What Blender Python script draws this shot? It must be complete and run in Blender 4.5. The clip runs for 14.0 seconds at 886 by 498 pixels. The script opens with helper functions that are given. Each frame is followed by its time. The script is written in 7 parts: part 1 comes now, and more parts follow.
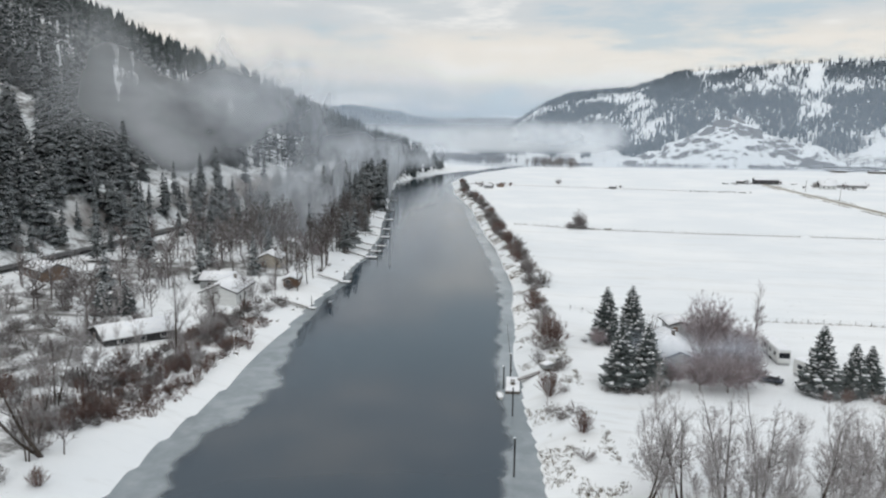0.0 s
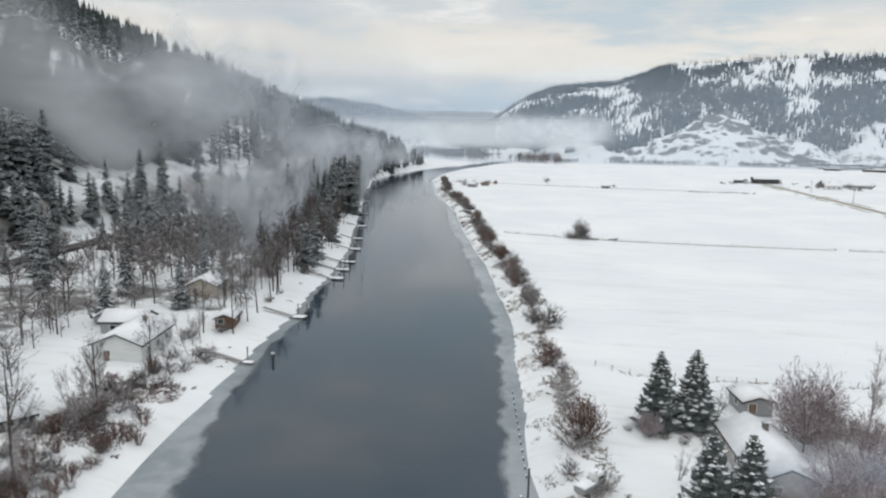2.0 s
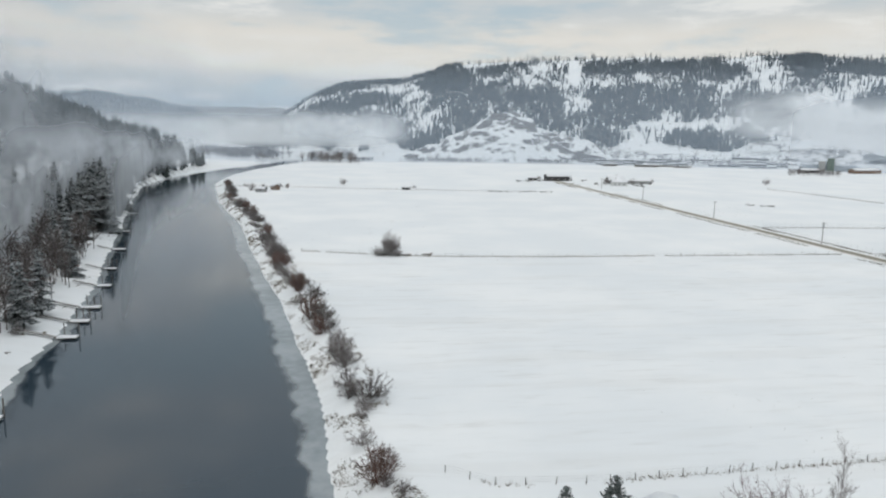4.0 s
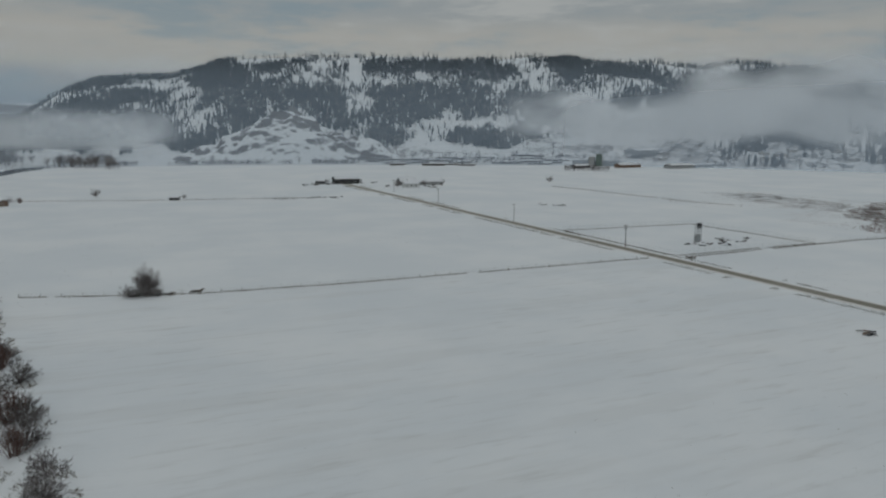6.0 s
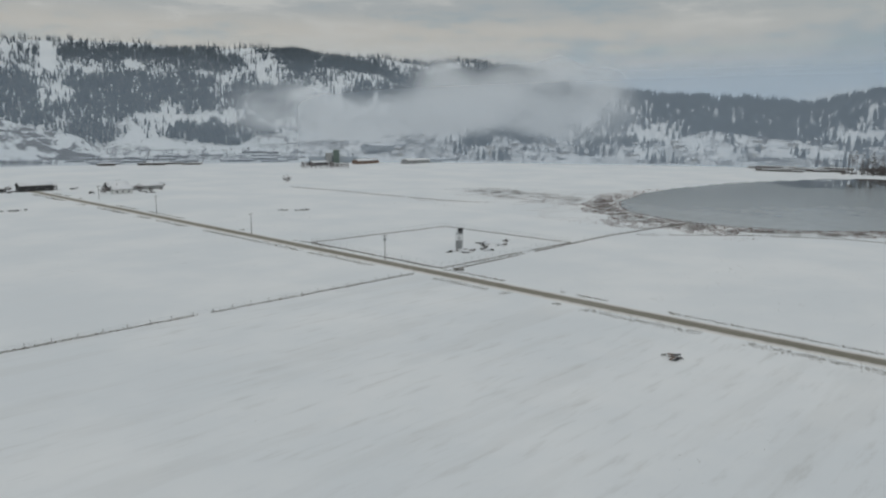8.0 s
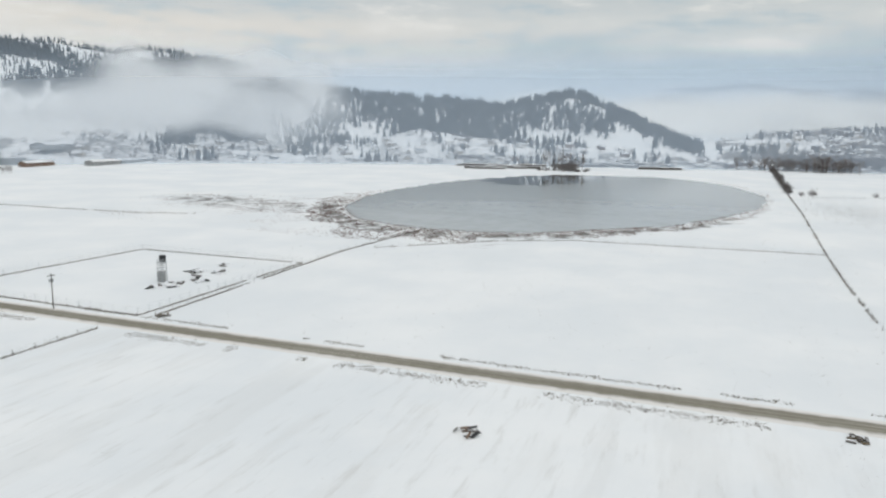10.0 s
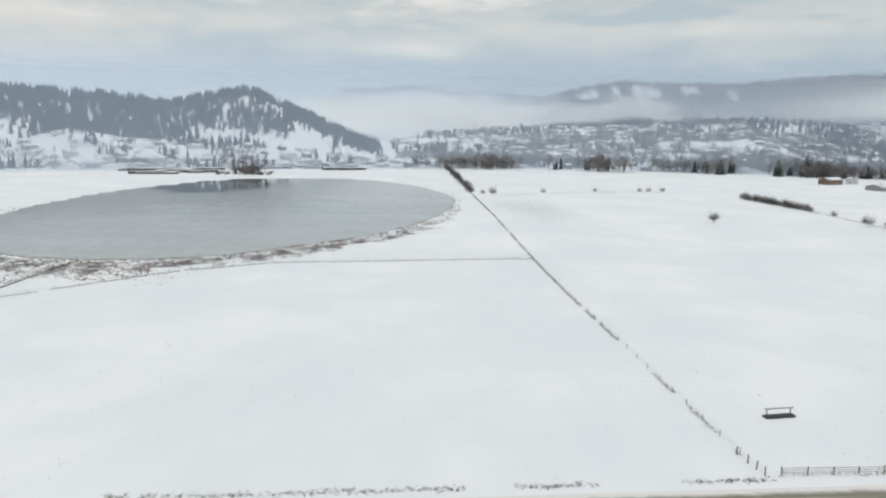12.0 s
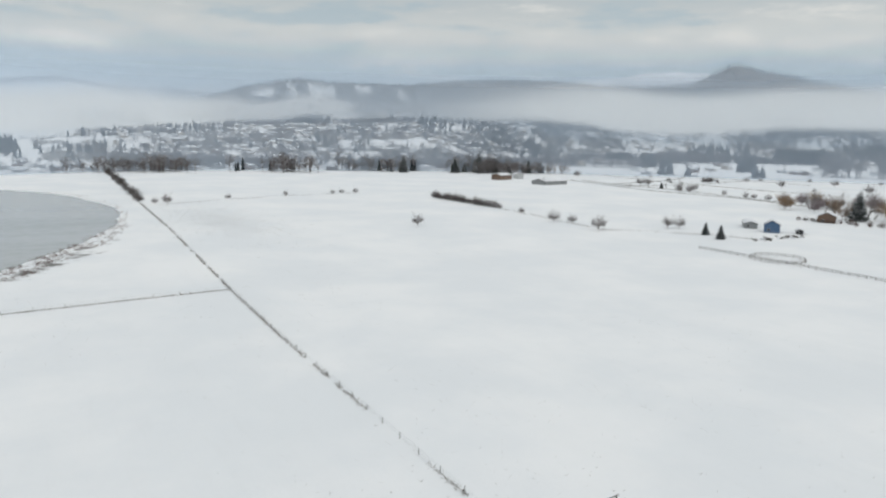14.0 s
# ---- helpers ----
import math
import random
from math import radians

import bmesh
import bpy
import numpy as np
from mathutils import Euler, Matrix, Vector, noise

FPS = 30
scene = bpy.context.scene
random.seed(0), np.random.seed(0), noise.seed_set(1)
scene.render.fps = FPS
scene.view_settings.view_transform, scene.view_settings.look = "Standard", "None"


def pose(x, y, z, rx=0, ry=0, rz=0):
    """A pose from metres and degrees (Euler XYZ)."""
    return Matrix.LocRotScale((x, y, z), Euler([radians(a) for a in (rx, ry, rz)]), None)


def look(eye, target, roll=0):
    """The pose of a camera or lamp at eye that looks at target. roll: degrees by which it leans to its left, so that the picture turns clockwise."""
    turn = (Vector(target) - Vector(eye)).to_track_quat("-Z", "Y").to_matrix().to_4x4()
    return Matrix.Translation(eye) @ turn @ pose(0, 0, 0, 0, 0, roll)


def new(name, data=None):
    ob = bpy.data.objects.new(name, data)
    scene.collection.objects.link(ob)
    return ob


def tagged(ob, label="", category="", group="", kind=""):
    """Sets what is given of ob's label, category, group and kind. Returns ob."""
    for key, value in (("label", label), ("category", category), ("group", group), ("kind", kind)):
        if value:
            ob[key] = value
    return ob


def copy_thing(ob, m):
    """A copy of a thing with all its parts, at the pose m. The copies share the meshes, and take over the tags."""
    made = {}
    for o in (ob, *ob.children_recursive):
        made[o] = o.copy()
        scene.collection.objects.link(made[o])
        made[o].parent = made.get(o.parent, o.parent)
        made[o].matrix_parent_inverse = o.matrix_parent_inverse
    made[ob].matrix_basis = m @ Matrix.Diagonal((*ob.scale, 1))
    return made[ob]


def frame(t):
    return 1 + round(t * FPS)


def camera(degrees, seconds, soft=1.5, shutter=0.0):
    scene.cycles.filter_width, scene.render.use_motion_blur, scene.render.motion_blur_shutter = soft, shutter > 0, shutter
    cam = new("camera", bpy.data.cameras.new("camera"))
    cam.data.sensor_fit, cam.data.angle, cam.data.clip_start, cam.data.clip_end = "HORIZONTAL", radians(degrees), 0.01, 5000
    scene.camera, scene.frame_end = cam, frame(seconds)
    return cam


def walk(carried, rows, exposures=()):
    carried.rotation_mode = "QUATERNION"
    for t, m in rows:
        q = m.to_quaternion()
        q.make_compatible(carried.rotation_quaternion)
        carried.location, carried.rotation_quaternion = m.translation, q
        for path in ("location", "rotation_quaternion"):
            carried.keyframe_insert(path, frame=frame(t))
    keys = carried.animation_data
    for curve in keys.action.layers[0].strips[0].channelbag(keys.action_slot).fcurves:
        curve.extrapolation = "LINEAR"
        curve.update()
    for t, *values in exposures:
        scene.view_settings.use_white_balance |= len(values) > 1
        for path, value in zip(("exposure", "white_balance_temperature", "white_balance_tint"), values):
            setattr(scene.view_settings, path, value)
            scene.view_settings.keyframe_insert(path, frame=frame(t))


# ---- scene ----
cam = camera(64.0, 14.0, 2.2)
PATH = [
    (0, (1.184, -0.941, 43.716), (0.834, 1.003, 43.405), 0.4),
    (0.5, (-1.147, 10.598, 43.44), (-1.504, 12.541, 43.127), 0.4),
    (1, (-3.475, 22.681, 43.683), (-3.838, 24.622, 43.366), 0.5),
    (1.5, (-5.842, 35.074, 43.876), (-6.211, 37.013, 43.553), 0.7),
    (2, (-7.904, 46.877, 44.265), (-8.196, 48.829, 43.937), 0.8),
    (2.5, (-10.389, 58.385, 44.489), (-10.476, 60.356, 44.158), 0.8),
    (3, (-11.875, 69.997, 44.914), (-11.835, 71.969, 44.581), 0.9),
    (5.5, (-5.748, 124.81, 46.442), (-5.052, 126.657, 46.117), 0.4),
    (6, (-2.109, 134.998, 46.987), (-1.268, 136.782, 46.659), 0.4),
    (6.5, (2.507, 146.112, 47.062), (3.505, 147.814, 46.733), 0.3),
    (7, (8.12, 156.385, 47.264), (9.267, 157.989, 46.932), 0.2),
    (9.5, (45.638, 199.719, 48.749), (47.405, 200.593, 48.41), 0.9),
    (10, (55.747, 205.883, 48.977), (57.594, 206.572, 48.639), 0.9),
    (10.5, (66.125, 211.147, 49.161), (68.034, 211.642, 48.827), 0.9),
    (11, (76.418, 214.538, 49.578), (78.367, 214.838, 49.247), 0.9),
    (11.5, (88.078, 218.082, 49.958), (90.049, 218.146, 49.628), 1.0),
    (12, (100.172, 220.072, 50.274), (102.137, 219.898, 49.946), 0.9),
    (12.5, (113.312, 220.151, 50.075), (115.242, 219.739, 49.75), 0.9),
    (13, (125.721, 219.834, 50.274), (127.587, 219.19, 49.95), 0.9),
    (13.5, (137.247, 217.371, 50.8), (139.028, 216.519, 50.478), 0.9),
    (14, (150.457, 213.372, 50.471), (152.158, 212.37, 50.152), 1.0),
]
EXPOSURE = [(0.0, 0.10, 6500, 10), (3.2, 0.12, 6500, 10), (5.3, -0.74, 6330, 6), (6.0, -1.16, 6300, 6), (6.6, -1.38, 6280, 7), (7.2, -1.24, 6330, 7), (9.3, -0.05, 6550, 9), (12.9, -0.01, 6550, 9), (14.0, -0.11, 6550, 9)]
walk(cam, [(t, look(eye, target, roll)) for t, eye, target, roll in PATH], EXPOSURE)

# ---------------------------------------------------------------- sky and sun
SUN_EL, SUN_AZ = 24.0, 205.0          # low winter sun behind the cloud, south-south-west


def node(tree, kind, **values):
    n = tree.nodes.new(kind)
    for key, v in values.items():
        if key in n.inputs:
            n.inputs[key].default_value = v
    return n


def ramp(tree, stops, fac):
    n = tree.nodes.new("ShaderNodeValToRGB")
    n.color_ramp.interpolation = "EASE"
    while len(n.color_ramp.elements) < len(stops):
        n.color_ramp.elements.new(0.5)
    for e, (p, c) in zip(n.color_ramp.elements, stops):
        e.position = p
        e.color = (c, c, c, 1) if isinstance(c, (int, float)) else (*c, 1)
    tree.links.new(fac, n.inputs[0])
    return n.outputs[0]


def maths(tree, op, a, b=None, clamp=False):
    n = tree.nodes.new("ShaderNodeMath")
    n.operation, n.use_clamp = op, clamp
    for i, v in enumerate((a, b)):
        if v is None:
            continue
        if isinstance(v, (int, float)):
            n.inputs[i].default_value = v
        else:
            tree.links.new(v, n.inputs[i])
    return n.outputs[0]


def blend(tree, fac, a, b):
    n = tree.nodes.new("ShaderNodeMix")
    n.data_type = "RGBA"
    for i, v in ((0, fac), (6, a), (7, b)):
        if isinstance(v, (int, float)):
            n.inputs[i].default_value = v
        elif isinstance(v, tuple):
            n.inputs[i].default_value = (*v, 1)
        else:
            tree.links.new(v, n.inputs[i])
    return n.outputs[2]


def noise_tex(tree, vector, scale, detail=4.0, rough=0.55, size=None):
    """A noise field on a vector; size: three factors for the vector."""
    if size:
        m = tree.nodes.new("ShaderNodeMapping")
        m.inputs["Scale"].default_value = size
        tree.links.new(vector, m.inputs["Vector"])
        vector = m.outputs[0]
    n = node(tree, "ShaderNodeTexNoise", Scale=scale, Detail=detail, Roughness=rough)
    tree.links.new(vector, n.inputs["Vector"])
    return n.outputs["Fac"]


def make_world():
    world = bpy.data.worlds.new("winter_sky")
    scene.world = world
    world.use_nodes = True
    t = world.node_tree
    t.nodes.clear()
    sky = t.nodes.new("ShaderNodeTexSky")
    sky.sky_type, sky.sun_disc = "NISHITA", False
    sky.sun_elevation, sky.sun_rotation = radians(SUN_EL), radians(SUN_AZ)
    co = t.nodes.new("ShaderNodeTexCoord")
    sep = t.nodes.new("ShaderNodeSeparateXYZ")
    t.links.new(co.outputs["Generated"], sep.inputs[0])
    up = maths(t, "MAXIMUM", sep.outputs[2], 0.0)
    # the overcast deck: grey-blue low down, creamy above it, bright overhead
    north = ramp(t, [(0.0, (0.36, 0.42, 0.48)), (0.035, (0.39, 0.45, 0.51)), (0.06, (0.58, 0.585, 0.575)), (0.085, (0.84, 0.775, 0.68)), (0.12, (0.78, 0.735, 0.67)),
                     (0.16, (0.60, 0.625, 0.635)), (0.28, (0.55, 0.59, 0.62)), (0.45, (0.57, 0.62, 0.67)), (0.68, (1.02, 1.04, 1.06)), (1.0, (1.36, 1.37, 1.38))], up)
    east = ramp(t, [(0.0, (0.60, 0.64, 0.66)), (0.04, (0.62, 0.68, 0.71)), (0.075, (0.49, 0.59, 0.65)), (0.13, (0.66, 0.685, 0.685)), (0.18, (0.55, 0.595, 0.615)),
                    (0.30, (0.55, 0.61, 0.65)), (0.45, (0.58, 0.64, 0.69)), (0.68, (1.02, 1.04, 1.06)), (1.0, (1.36, 1.37, 1.38))], up)
    base = blend(t, ramp(t, [(0.25, 0.0), (0.75, 1.0)], maths(t, "ADD", maths(t, "MULTIPLY", sep.outputs[1], 0.7), 0.25)), east, north)
    streak = noise_tex(t, co.outputs["Generated"], 2.9, 6.0, 0.6, (1.0, 1.0, 5.5))
    fine = noise_tex(t, co.outputs["Generated"], 8.0, 6.0, 0.6, (1.0, 1.0, 4.5))
    both = maths(t, "ADD", maths(t, "MULTIPLY", streak, 0.6), maths(t, "MULTIPLY", fine, 0.4))
    gap = ramp(t, [(0.38, 1.0), (0.50, 0.0)], both)
    bright = ramp(t, [(0.50, 0.0), (0.62, 1.0)], both)
    high = blend(t, maths(t, "MULTIPLY", bright, 0.75), base, (0.88, 0.86, 0.825))
    cloud = blend(t, maths(t, "MULTIPLY", gap, 0.70), high, (0.43, 0.54, 0.61))
    dimmed = t.nodes.new("ShaderNodeVectorMath")
    dimmed.operation = "SCALE"
    dimmed.inputs["Scale"].default_value = 0.10
    t.links.new(sky.outputs[0], dimmed.inputs[0])
    mixed = blend(t, 0.93, dimmed.outputs[0], cloud)
    bg = node(t, "ShaderNodeBackground", Strength=1.0)
    t.links.new(mixed, bg.inputs[0])
    out = t.nodes.new("ShaderNodeOutputWorld")
    t.links.new(bg.outputs[0], out.inputs[0])


make_world()
lamp = bpy.data.lights.new("sun", "SUN")
lamp.energy, lamp.angle, lamp.color = 0.55, radians(25), (1.0, 0.96, 0.90)
sun = new("sun", lamp)
a, e = radians(SUN_AZ), radians(SUN_EL)
sun.matrix_world = look((0, 0, 800), (-math.sin(a) * math.cos(e) * 100, -math.cos(a) * math.cos(e) * 100, 800 - math.sin(e) * 100))


# ---------------------------------------------------------------- materials
def material(name, build, rough=0.8, spec=0.3, bump=0.0, metal=0.0):
    """build(tree, position) returns the colour socket (or a tuple), and if wanted a height socket for the bump."""
    m = bpy.data.materials.new(name)
    m.use_nodes = True
    t = m.node_tree
    b = t.nodes["Principled BSDF"]
    b.inputs["Roughness"].default_value, b.inputs["Metallic"].default_value = rough, metal
    b.inputs["Specular IOR Level"].default_value = spec
    geo = t.nodes.new("ShaderNodeNewGeometry")
    colour, height = build(t, geo)
    if isinstance(colour, tuple):
        b.inputs["Base Color"].default_value = (*colour, 1)
    else:
        t.links.new(colour, b.inputs["Base Color"])
    if bump and height is not None:
        n = node(t, "ShaderNodeBump", Strength=0.6, Distance=bump)
        t.links.new(height, n.inputs["Height"])
        t.links.new(n.outputs[0], b.inputs["Normal"])
    return m


def varied(c1, c2, scale, stretch=None, snow=0.0, snow_lo=0.25):
    """Two tones in noise of that scale; snow: how much of what faces upward is white."""
    def build(t, geo):
        n1 = noise_tex(t, geo.outputs["Position"], scale, 4.0, 0.6, stretch)
        n2 = noise_tex(t, geo.outputs["Position"], scale * 7.3, 3.0, 0.6)
        f = maths(t, "ADD", maths(t, "MULTIPLY", n1, 0.65), maths(t, "MULTIPLY", n2, 0.35))
        col = blend(t, ramp(t, [(0.36, 0.0), (0.64, 1.0)], f), c1, c2)
        tone = ramp(t, [(0.0, 0.75), (1.0, 1.15)], geo.outputs["Random Per Island"])
        mul = t.nodes.new("ShaderNodeMix")
        mul.data_type, mul.blend_type = "RGBA", "MULTIPLY"
        mul.inputs[0].default_value = 1.0
        t.links.new(col, mul.inputs[6])
        t.links.new(tone, mul.inputs[7])
        col = mul.outputs[2]
        if snow:
            sp = t.nodes.new("ShaderNodeSeparateXYZ")
            t.links.new(geo.outputs["Normal"], sp.inputs[0])
            up = ramp(t, [(snow_lo, 0.0), (snow_lo + 0.35, 1.0)], sp.outputs[2])
            col = blend(t, maths(t, "MULTIPLY", maths(t, "MULTIPLY", up, ramp(t, [(0.42, 0.0), (0.58, 1.0)], n2)), snow), col, (0.80, 0.82, 0.85))
        return col, f
    return build


def snow_field(t, geo):
    p = geo.outputs["Position"]
    drift = noise_tex(t, p, 0.02, 5.0, 0.6)
    rows = noise_tex(t, p, 1.0, 4.0, 0.65, (0.07, 0.42, 0.2))
    px = t.nodes.new("ShaderNodeSeparateXYZ")
    t.links.new(p, px.inputs[0])
    stubble = ramp(t, [(0.0, 1.0), (1.0, 0.12)], maths(t, "MULTIPLY", maths(t, "SUBTRACT", px.outputs[0], 176.0), 0.06))
    stubble = maths(t, "MULTIPLY", stubble, ramp(t, [(0.0, 1.0), (1.0, 0.15)], maths(t, "MULTIPLY", maths(t, "SUBTRACT", px.outputs[1], 338.0), 0.08)))
    grain = noise_tex(t, p, 2.2, 5.0, 0.7)
    specks = noise_tex(t, p, 0.9, 6.0, 0.75)
    where = noise_tex(t, p, 0.012, 3.0, 0.6)
    col = blend(t, ramp(t, [(0.35, 0.0), (0.7, 1.0)], drift), (0.76, 0.785, 0.80), (0.84, 0.85, 0.85))
    thin = maths(t, "MULTIPLY", maths(t, "MULTIPLY", ramp(t, [(0.52, 0.0), (0.74, 1.0)], rows), stubble), ramp(t, [(0.36, 0.25), (0.56, 1.0)], where))
    col = blend(t, maths(t, "MULTIPLY", thin, 0.32), col, (0.48, 0.47, 0.44))
    bands = noise_tex(t, p, 1.0, 4.0, 0.6, (0.014, 0.095, 0.1))
    swept = maths(t, "MULTIPLY", ramp(t, [(0.50, 0.0), (0.62, 1.0)], bands), stubble)
    col = blend(t, maths(t, "MULTIPLY", swept, 0.13), col, (0.56, 0.55, 0.52))
    spot = maths(t, "MULTIPLY", ramp(t, [(0.64, 0.0), (0.73, 1.0)], specks), ramp(t, [(0.42, 0.0), (0.62, 1.0)], where))
    col = blend(t, maths(t, "MULTIPLY", spot, 0.55), col, (0.25, 0.22, 0.17))
    # steep rock and bare earth on the hills
    sp = t.nodes.new("ShaderNodeSeparateXYZ")
    t.links.new(geo.outputs["Normal"], sp.inputs[0])
    steep = ramp(t, [(0.80, 1.0), (0.90, 0.0)], maths(t, "ADD", sp.outputs[2], maths(t, "MULTIPLY", noise_tex(t, p, 0.05, 4.0), 0.12)))
    rock = blend(t, noise_tex(t, p, 0.09, 4.0), (0.16, 0.14, 0.13), (0.30, 0.27, 0.25))
    col = blend(t, maths(t, "MULTIPLY", steep, 0.85), col, rock)
    # undergrowth below the woods
    att = t.nodes.new("ShaderNodeAttribute")
    att.attribute_name = "undergrowth"
    scrub = maths(t, "ADD", att.outputs["Fac"], maths(t, "MULTIPLY", maths(t, "SUBTRACT", noise_tex(t, p, 0.11, 5.0, 0.7), 0.5), 1.5))
    brush = blend(t, noise_tex(t, p, 0.3, 3.0), (0.060, 0.062, 0.058), (0.15, 0.135, 0.12))
    col = blend(t, maths(t, "MULTIPLY", ramp(t, [(0.42, 0.0), (0.72, 1.0)], scrub), ramp(t, [(0.0, 0.0), (0.12, 0.9)], att.outputs["Fac"])), col, brush)
    lump = noise_tex(t, p, 0.55, 4.0, 0.6)
    h = maths(t, "ADD", maths(t, "ADD", maths(t, "MULTIPLY", drift, 1.0), maths(t, "MULTIPLY", lump, 0.16)), maths(t, "MULTIPLY", grain, 0.10))
    return col, h


MAT = {}
MAT["ground"] = material("snow_field", snow_field, 0.9, 0.2, 0.5)
MAT["snow"] = material("snow_cover", varied((0.78, 0.80, 0.83), (0.87, 0.875, 0.88), 0.8), 0.9, 0.2, 0.05)


def water_build(t, geo):
    n = noise_tex(t, geo.outputs["Position"], 0.05, 3.0)
    return blend(t, n, (0.020, 0.034, 0.048), (0.032, 0.050, 0.066)), noise_tex(t, geo.outputs["Position"], 0.6, 3.0)


MAT["water"] = material("still_river_water", water_build, 0.075, 0.5, 0.004)
MAT["ice"] = material("grey_river_ice", varied((0.205, 0.235, 0.25), (0.31, 0.34, 0.355), 0.05), 0.16, 0.4, 0.012)


def thin_edge(m, start, end):
    """Lets the dark water show where the sheet thins towards its outer side."""
    t = m.node_tree
    uv = t.nodes.new("ShaderNodeTexCoord")
    geo = t.nodes.new("ShaderNodeNewGeometry")
    sep = t.nodes.new("ShaderNodeSeparateXYZ")
    t.links.new(uv.outputs["UV"], sep.inputs[0])
    n = noise_tex(t, geo.outputs["Position"], 0.13, 4.0, 0.55)
    v = maths(t, "ADD", sep.outputs[0], maths(t, "MULTIPLY", maths(t, "SUBTRACT", n, 0.5), 0.75))
    t.links.new(ramp(t, [(start, 1.0), (end, 0.0)], v), t.nodes["Principled BSDF"].inputs["Alpha"])


thin_edge(MAT["ice"], 0.70, 0.97)
MAT["pond_ice"] = material("grey_pond_ice", varied((0.31, 0.32, 0.305), (0.39, 0.40, 0.385), 0.02, (1.0, 0.3, 1.0)), 0.14, 0.35, 0.006)


def reflection_patch(m, x0, y0, wide, deep):
    """A smoother patch on the northern side of the ice, darkened in colour for the far trees' reflection."""
    t = m.node_tree
    b = t.nodes["Principled BSDF"]
    geo = t.nodes.new("ShaderNodeNewGeometry")
    sep = t.nodes.new("ShaderNodeSeparateXYZ")
    t.links.new(geo.outputs["Position"], sep.inputs[0])
    n = noise_tex(t, geo.outputs["Position"], 0.02, 5.0, 0.6)
    dx = maths(t, "MULTIPLY", maths(t, "SUBTRACT", sep.outputs[0], x0), 1.0 / wide)
    dy = maths(t, "MULTIPLY", maths(t, "SUBTRACT", sep.outputs[1], y0), 1.0 / deep)
    far = maths(t, "SQRT", maths(t, "ADD", maths(t, "MULTIPLY", dx, dx), maths(t, "MULTIPLY", dy, dy)))
    v = maths(t, "ADD", maths(t, "SUBTRACT", 1.3, far), maths(t, "MULTIPLY", maths(t, "SUBTRACT", n, 0.5), 1.2))
    # where the dark tree reflection is painted into the ice colour
    wet = ramp(t, [(0.35, 0.0), (0.65, 1.0)], v)
    dry = b.inputs["Base Color"].links[0].from_socket
    t.links.new(blend(t, wet, dry, (0.12, 0.125, 0.125)), b.inputs["Base Color"])
    t.links.new(maths(t, "SUBTRACT", 0.14, maths(t, "MULTIPLY", wet, 0.115)), b.inputs["Roughness"])


reflection_patch(MAT["pond_ice"], 760, 365, 105, 75)


def road_build(t, geo):
    p = geo.outputs["Position"]
    uv = t.nodes.new("ShaderNodeTexCoord")
    sep = t.nodes.new("ShaderNodeSeparateXYZ")
    t.links.new(uv.outputs["UV"], sep.inputs[0])
    n = noise_tex(t, p, 0.5, 5.0, 0.65)
    tracks = noise_tex(t, p, 1.0, 3.0, 0.6, (2.2, 0.02, 1.0))
    col = blend(t, n, (0.17, 0.155, 0.120), (0.27, 0.250, 0.200))
    edge = maths(t, "ABSOLUTE", maths(t, "SUBTRACT", sep.outputs[0], 0.5))
    wobble = maths(t, "ADD", edge, maths(t, "MULTIPLY", maths(t, "SUBTRACT", noise_tex(t, p, 0.35, 4.0), 0.5), 0.20))
    side = ramp(t, [(0.17, 0.0), (0.38, 1.0)], wobble)
    col = blend(t, maths(t, "MULTIPLY", ramp(t, [(0.50, 0.0), (0.70, 1.0)], tracks), 0.50), col, (0.56, 0.54, 0.49))
    return blend(t, side, col, (0.74, 0.72, 0.69)), n


MAT["road"] = material("slushy_gravel_road", road_build, 0.8, 0.2, 0.03)
MAT["asphalt"] = material("wet_asphalt", varied((0.045, 0.047, 0.05), (0.10, 0.10, 0.10), 0.4), 0.5, 0.4, 0.01)
MAT["needle"] = material("spruce_needles", varied((0.016, 0.028, 0.026), (0.042, 0.060, 0.050), 1.2, snow=0.22), 0.85, 0.15)
MAT["needle_mid"] = material("frosted_fir_needles", varied((0.020, 0.031, 0.030), (0.066, 0.078, 0.072), 0.3, snow=0.45), 0.9, 0.1)
MAT["needle_far"] = material("far_fir_needles", varied((0.006, 0.012, 0.016), (0.060, 0.072, 0.074), 0.022, snow=0.30, snow_lo=0.2), 0.9, 0.1)
MAT["bark"] = material("grey_brown_bark", varied((0.045, 0.036, 0.030), (0.11, 0.09, 0.075), 3.0, (1, 1, 0.2), snow=0.6), 0.9, 0.1, 0.02)
MAT["bark_pale"] = material("pale_grey_bark", varied((0.14, 0.12, 0.11), (0.26, 0.23, 0.215), 3.0, (1, 1, 0.2), snow=0.6), 0.9, 0.1, 0.02)
MAT["twig"] = material("grey_brown_twigs", varied((0.070, 0.060, 0.056), (0.15, 0.13, 0.12), 0.7, snow=0.45), 0.9, 0.1)
MAT["twig_mid"] = material("grey_mauve_twigs", varied((0.12, 0.105, 0.10), (0.23, 0.205, 0.20), 0.5, snow=0.5), 0.9, 0.1)
MAT["twig_pale"] = material("frosted_grey_twigs", varied((0.20, 0.18, 0.17), (0.36, 0.33, 0.32), 0.5, snow=0.6), 0.9, 0.1)
MAT["bark_frost"] = material("frosted_grey_bark", varied((0.22, 0.20, 0.195), (0.40, 0.37, 0.365), 3.0, (1, 1, 0.2), snow=0.6), 0.9, 0.1, 0.02)
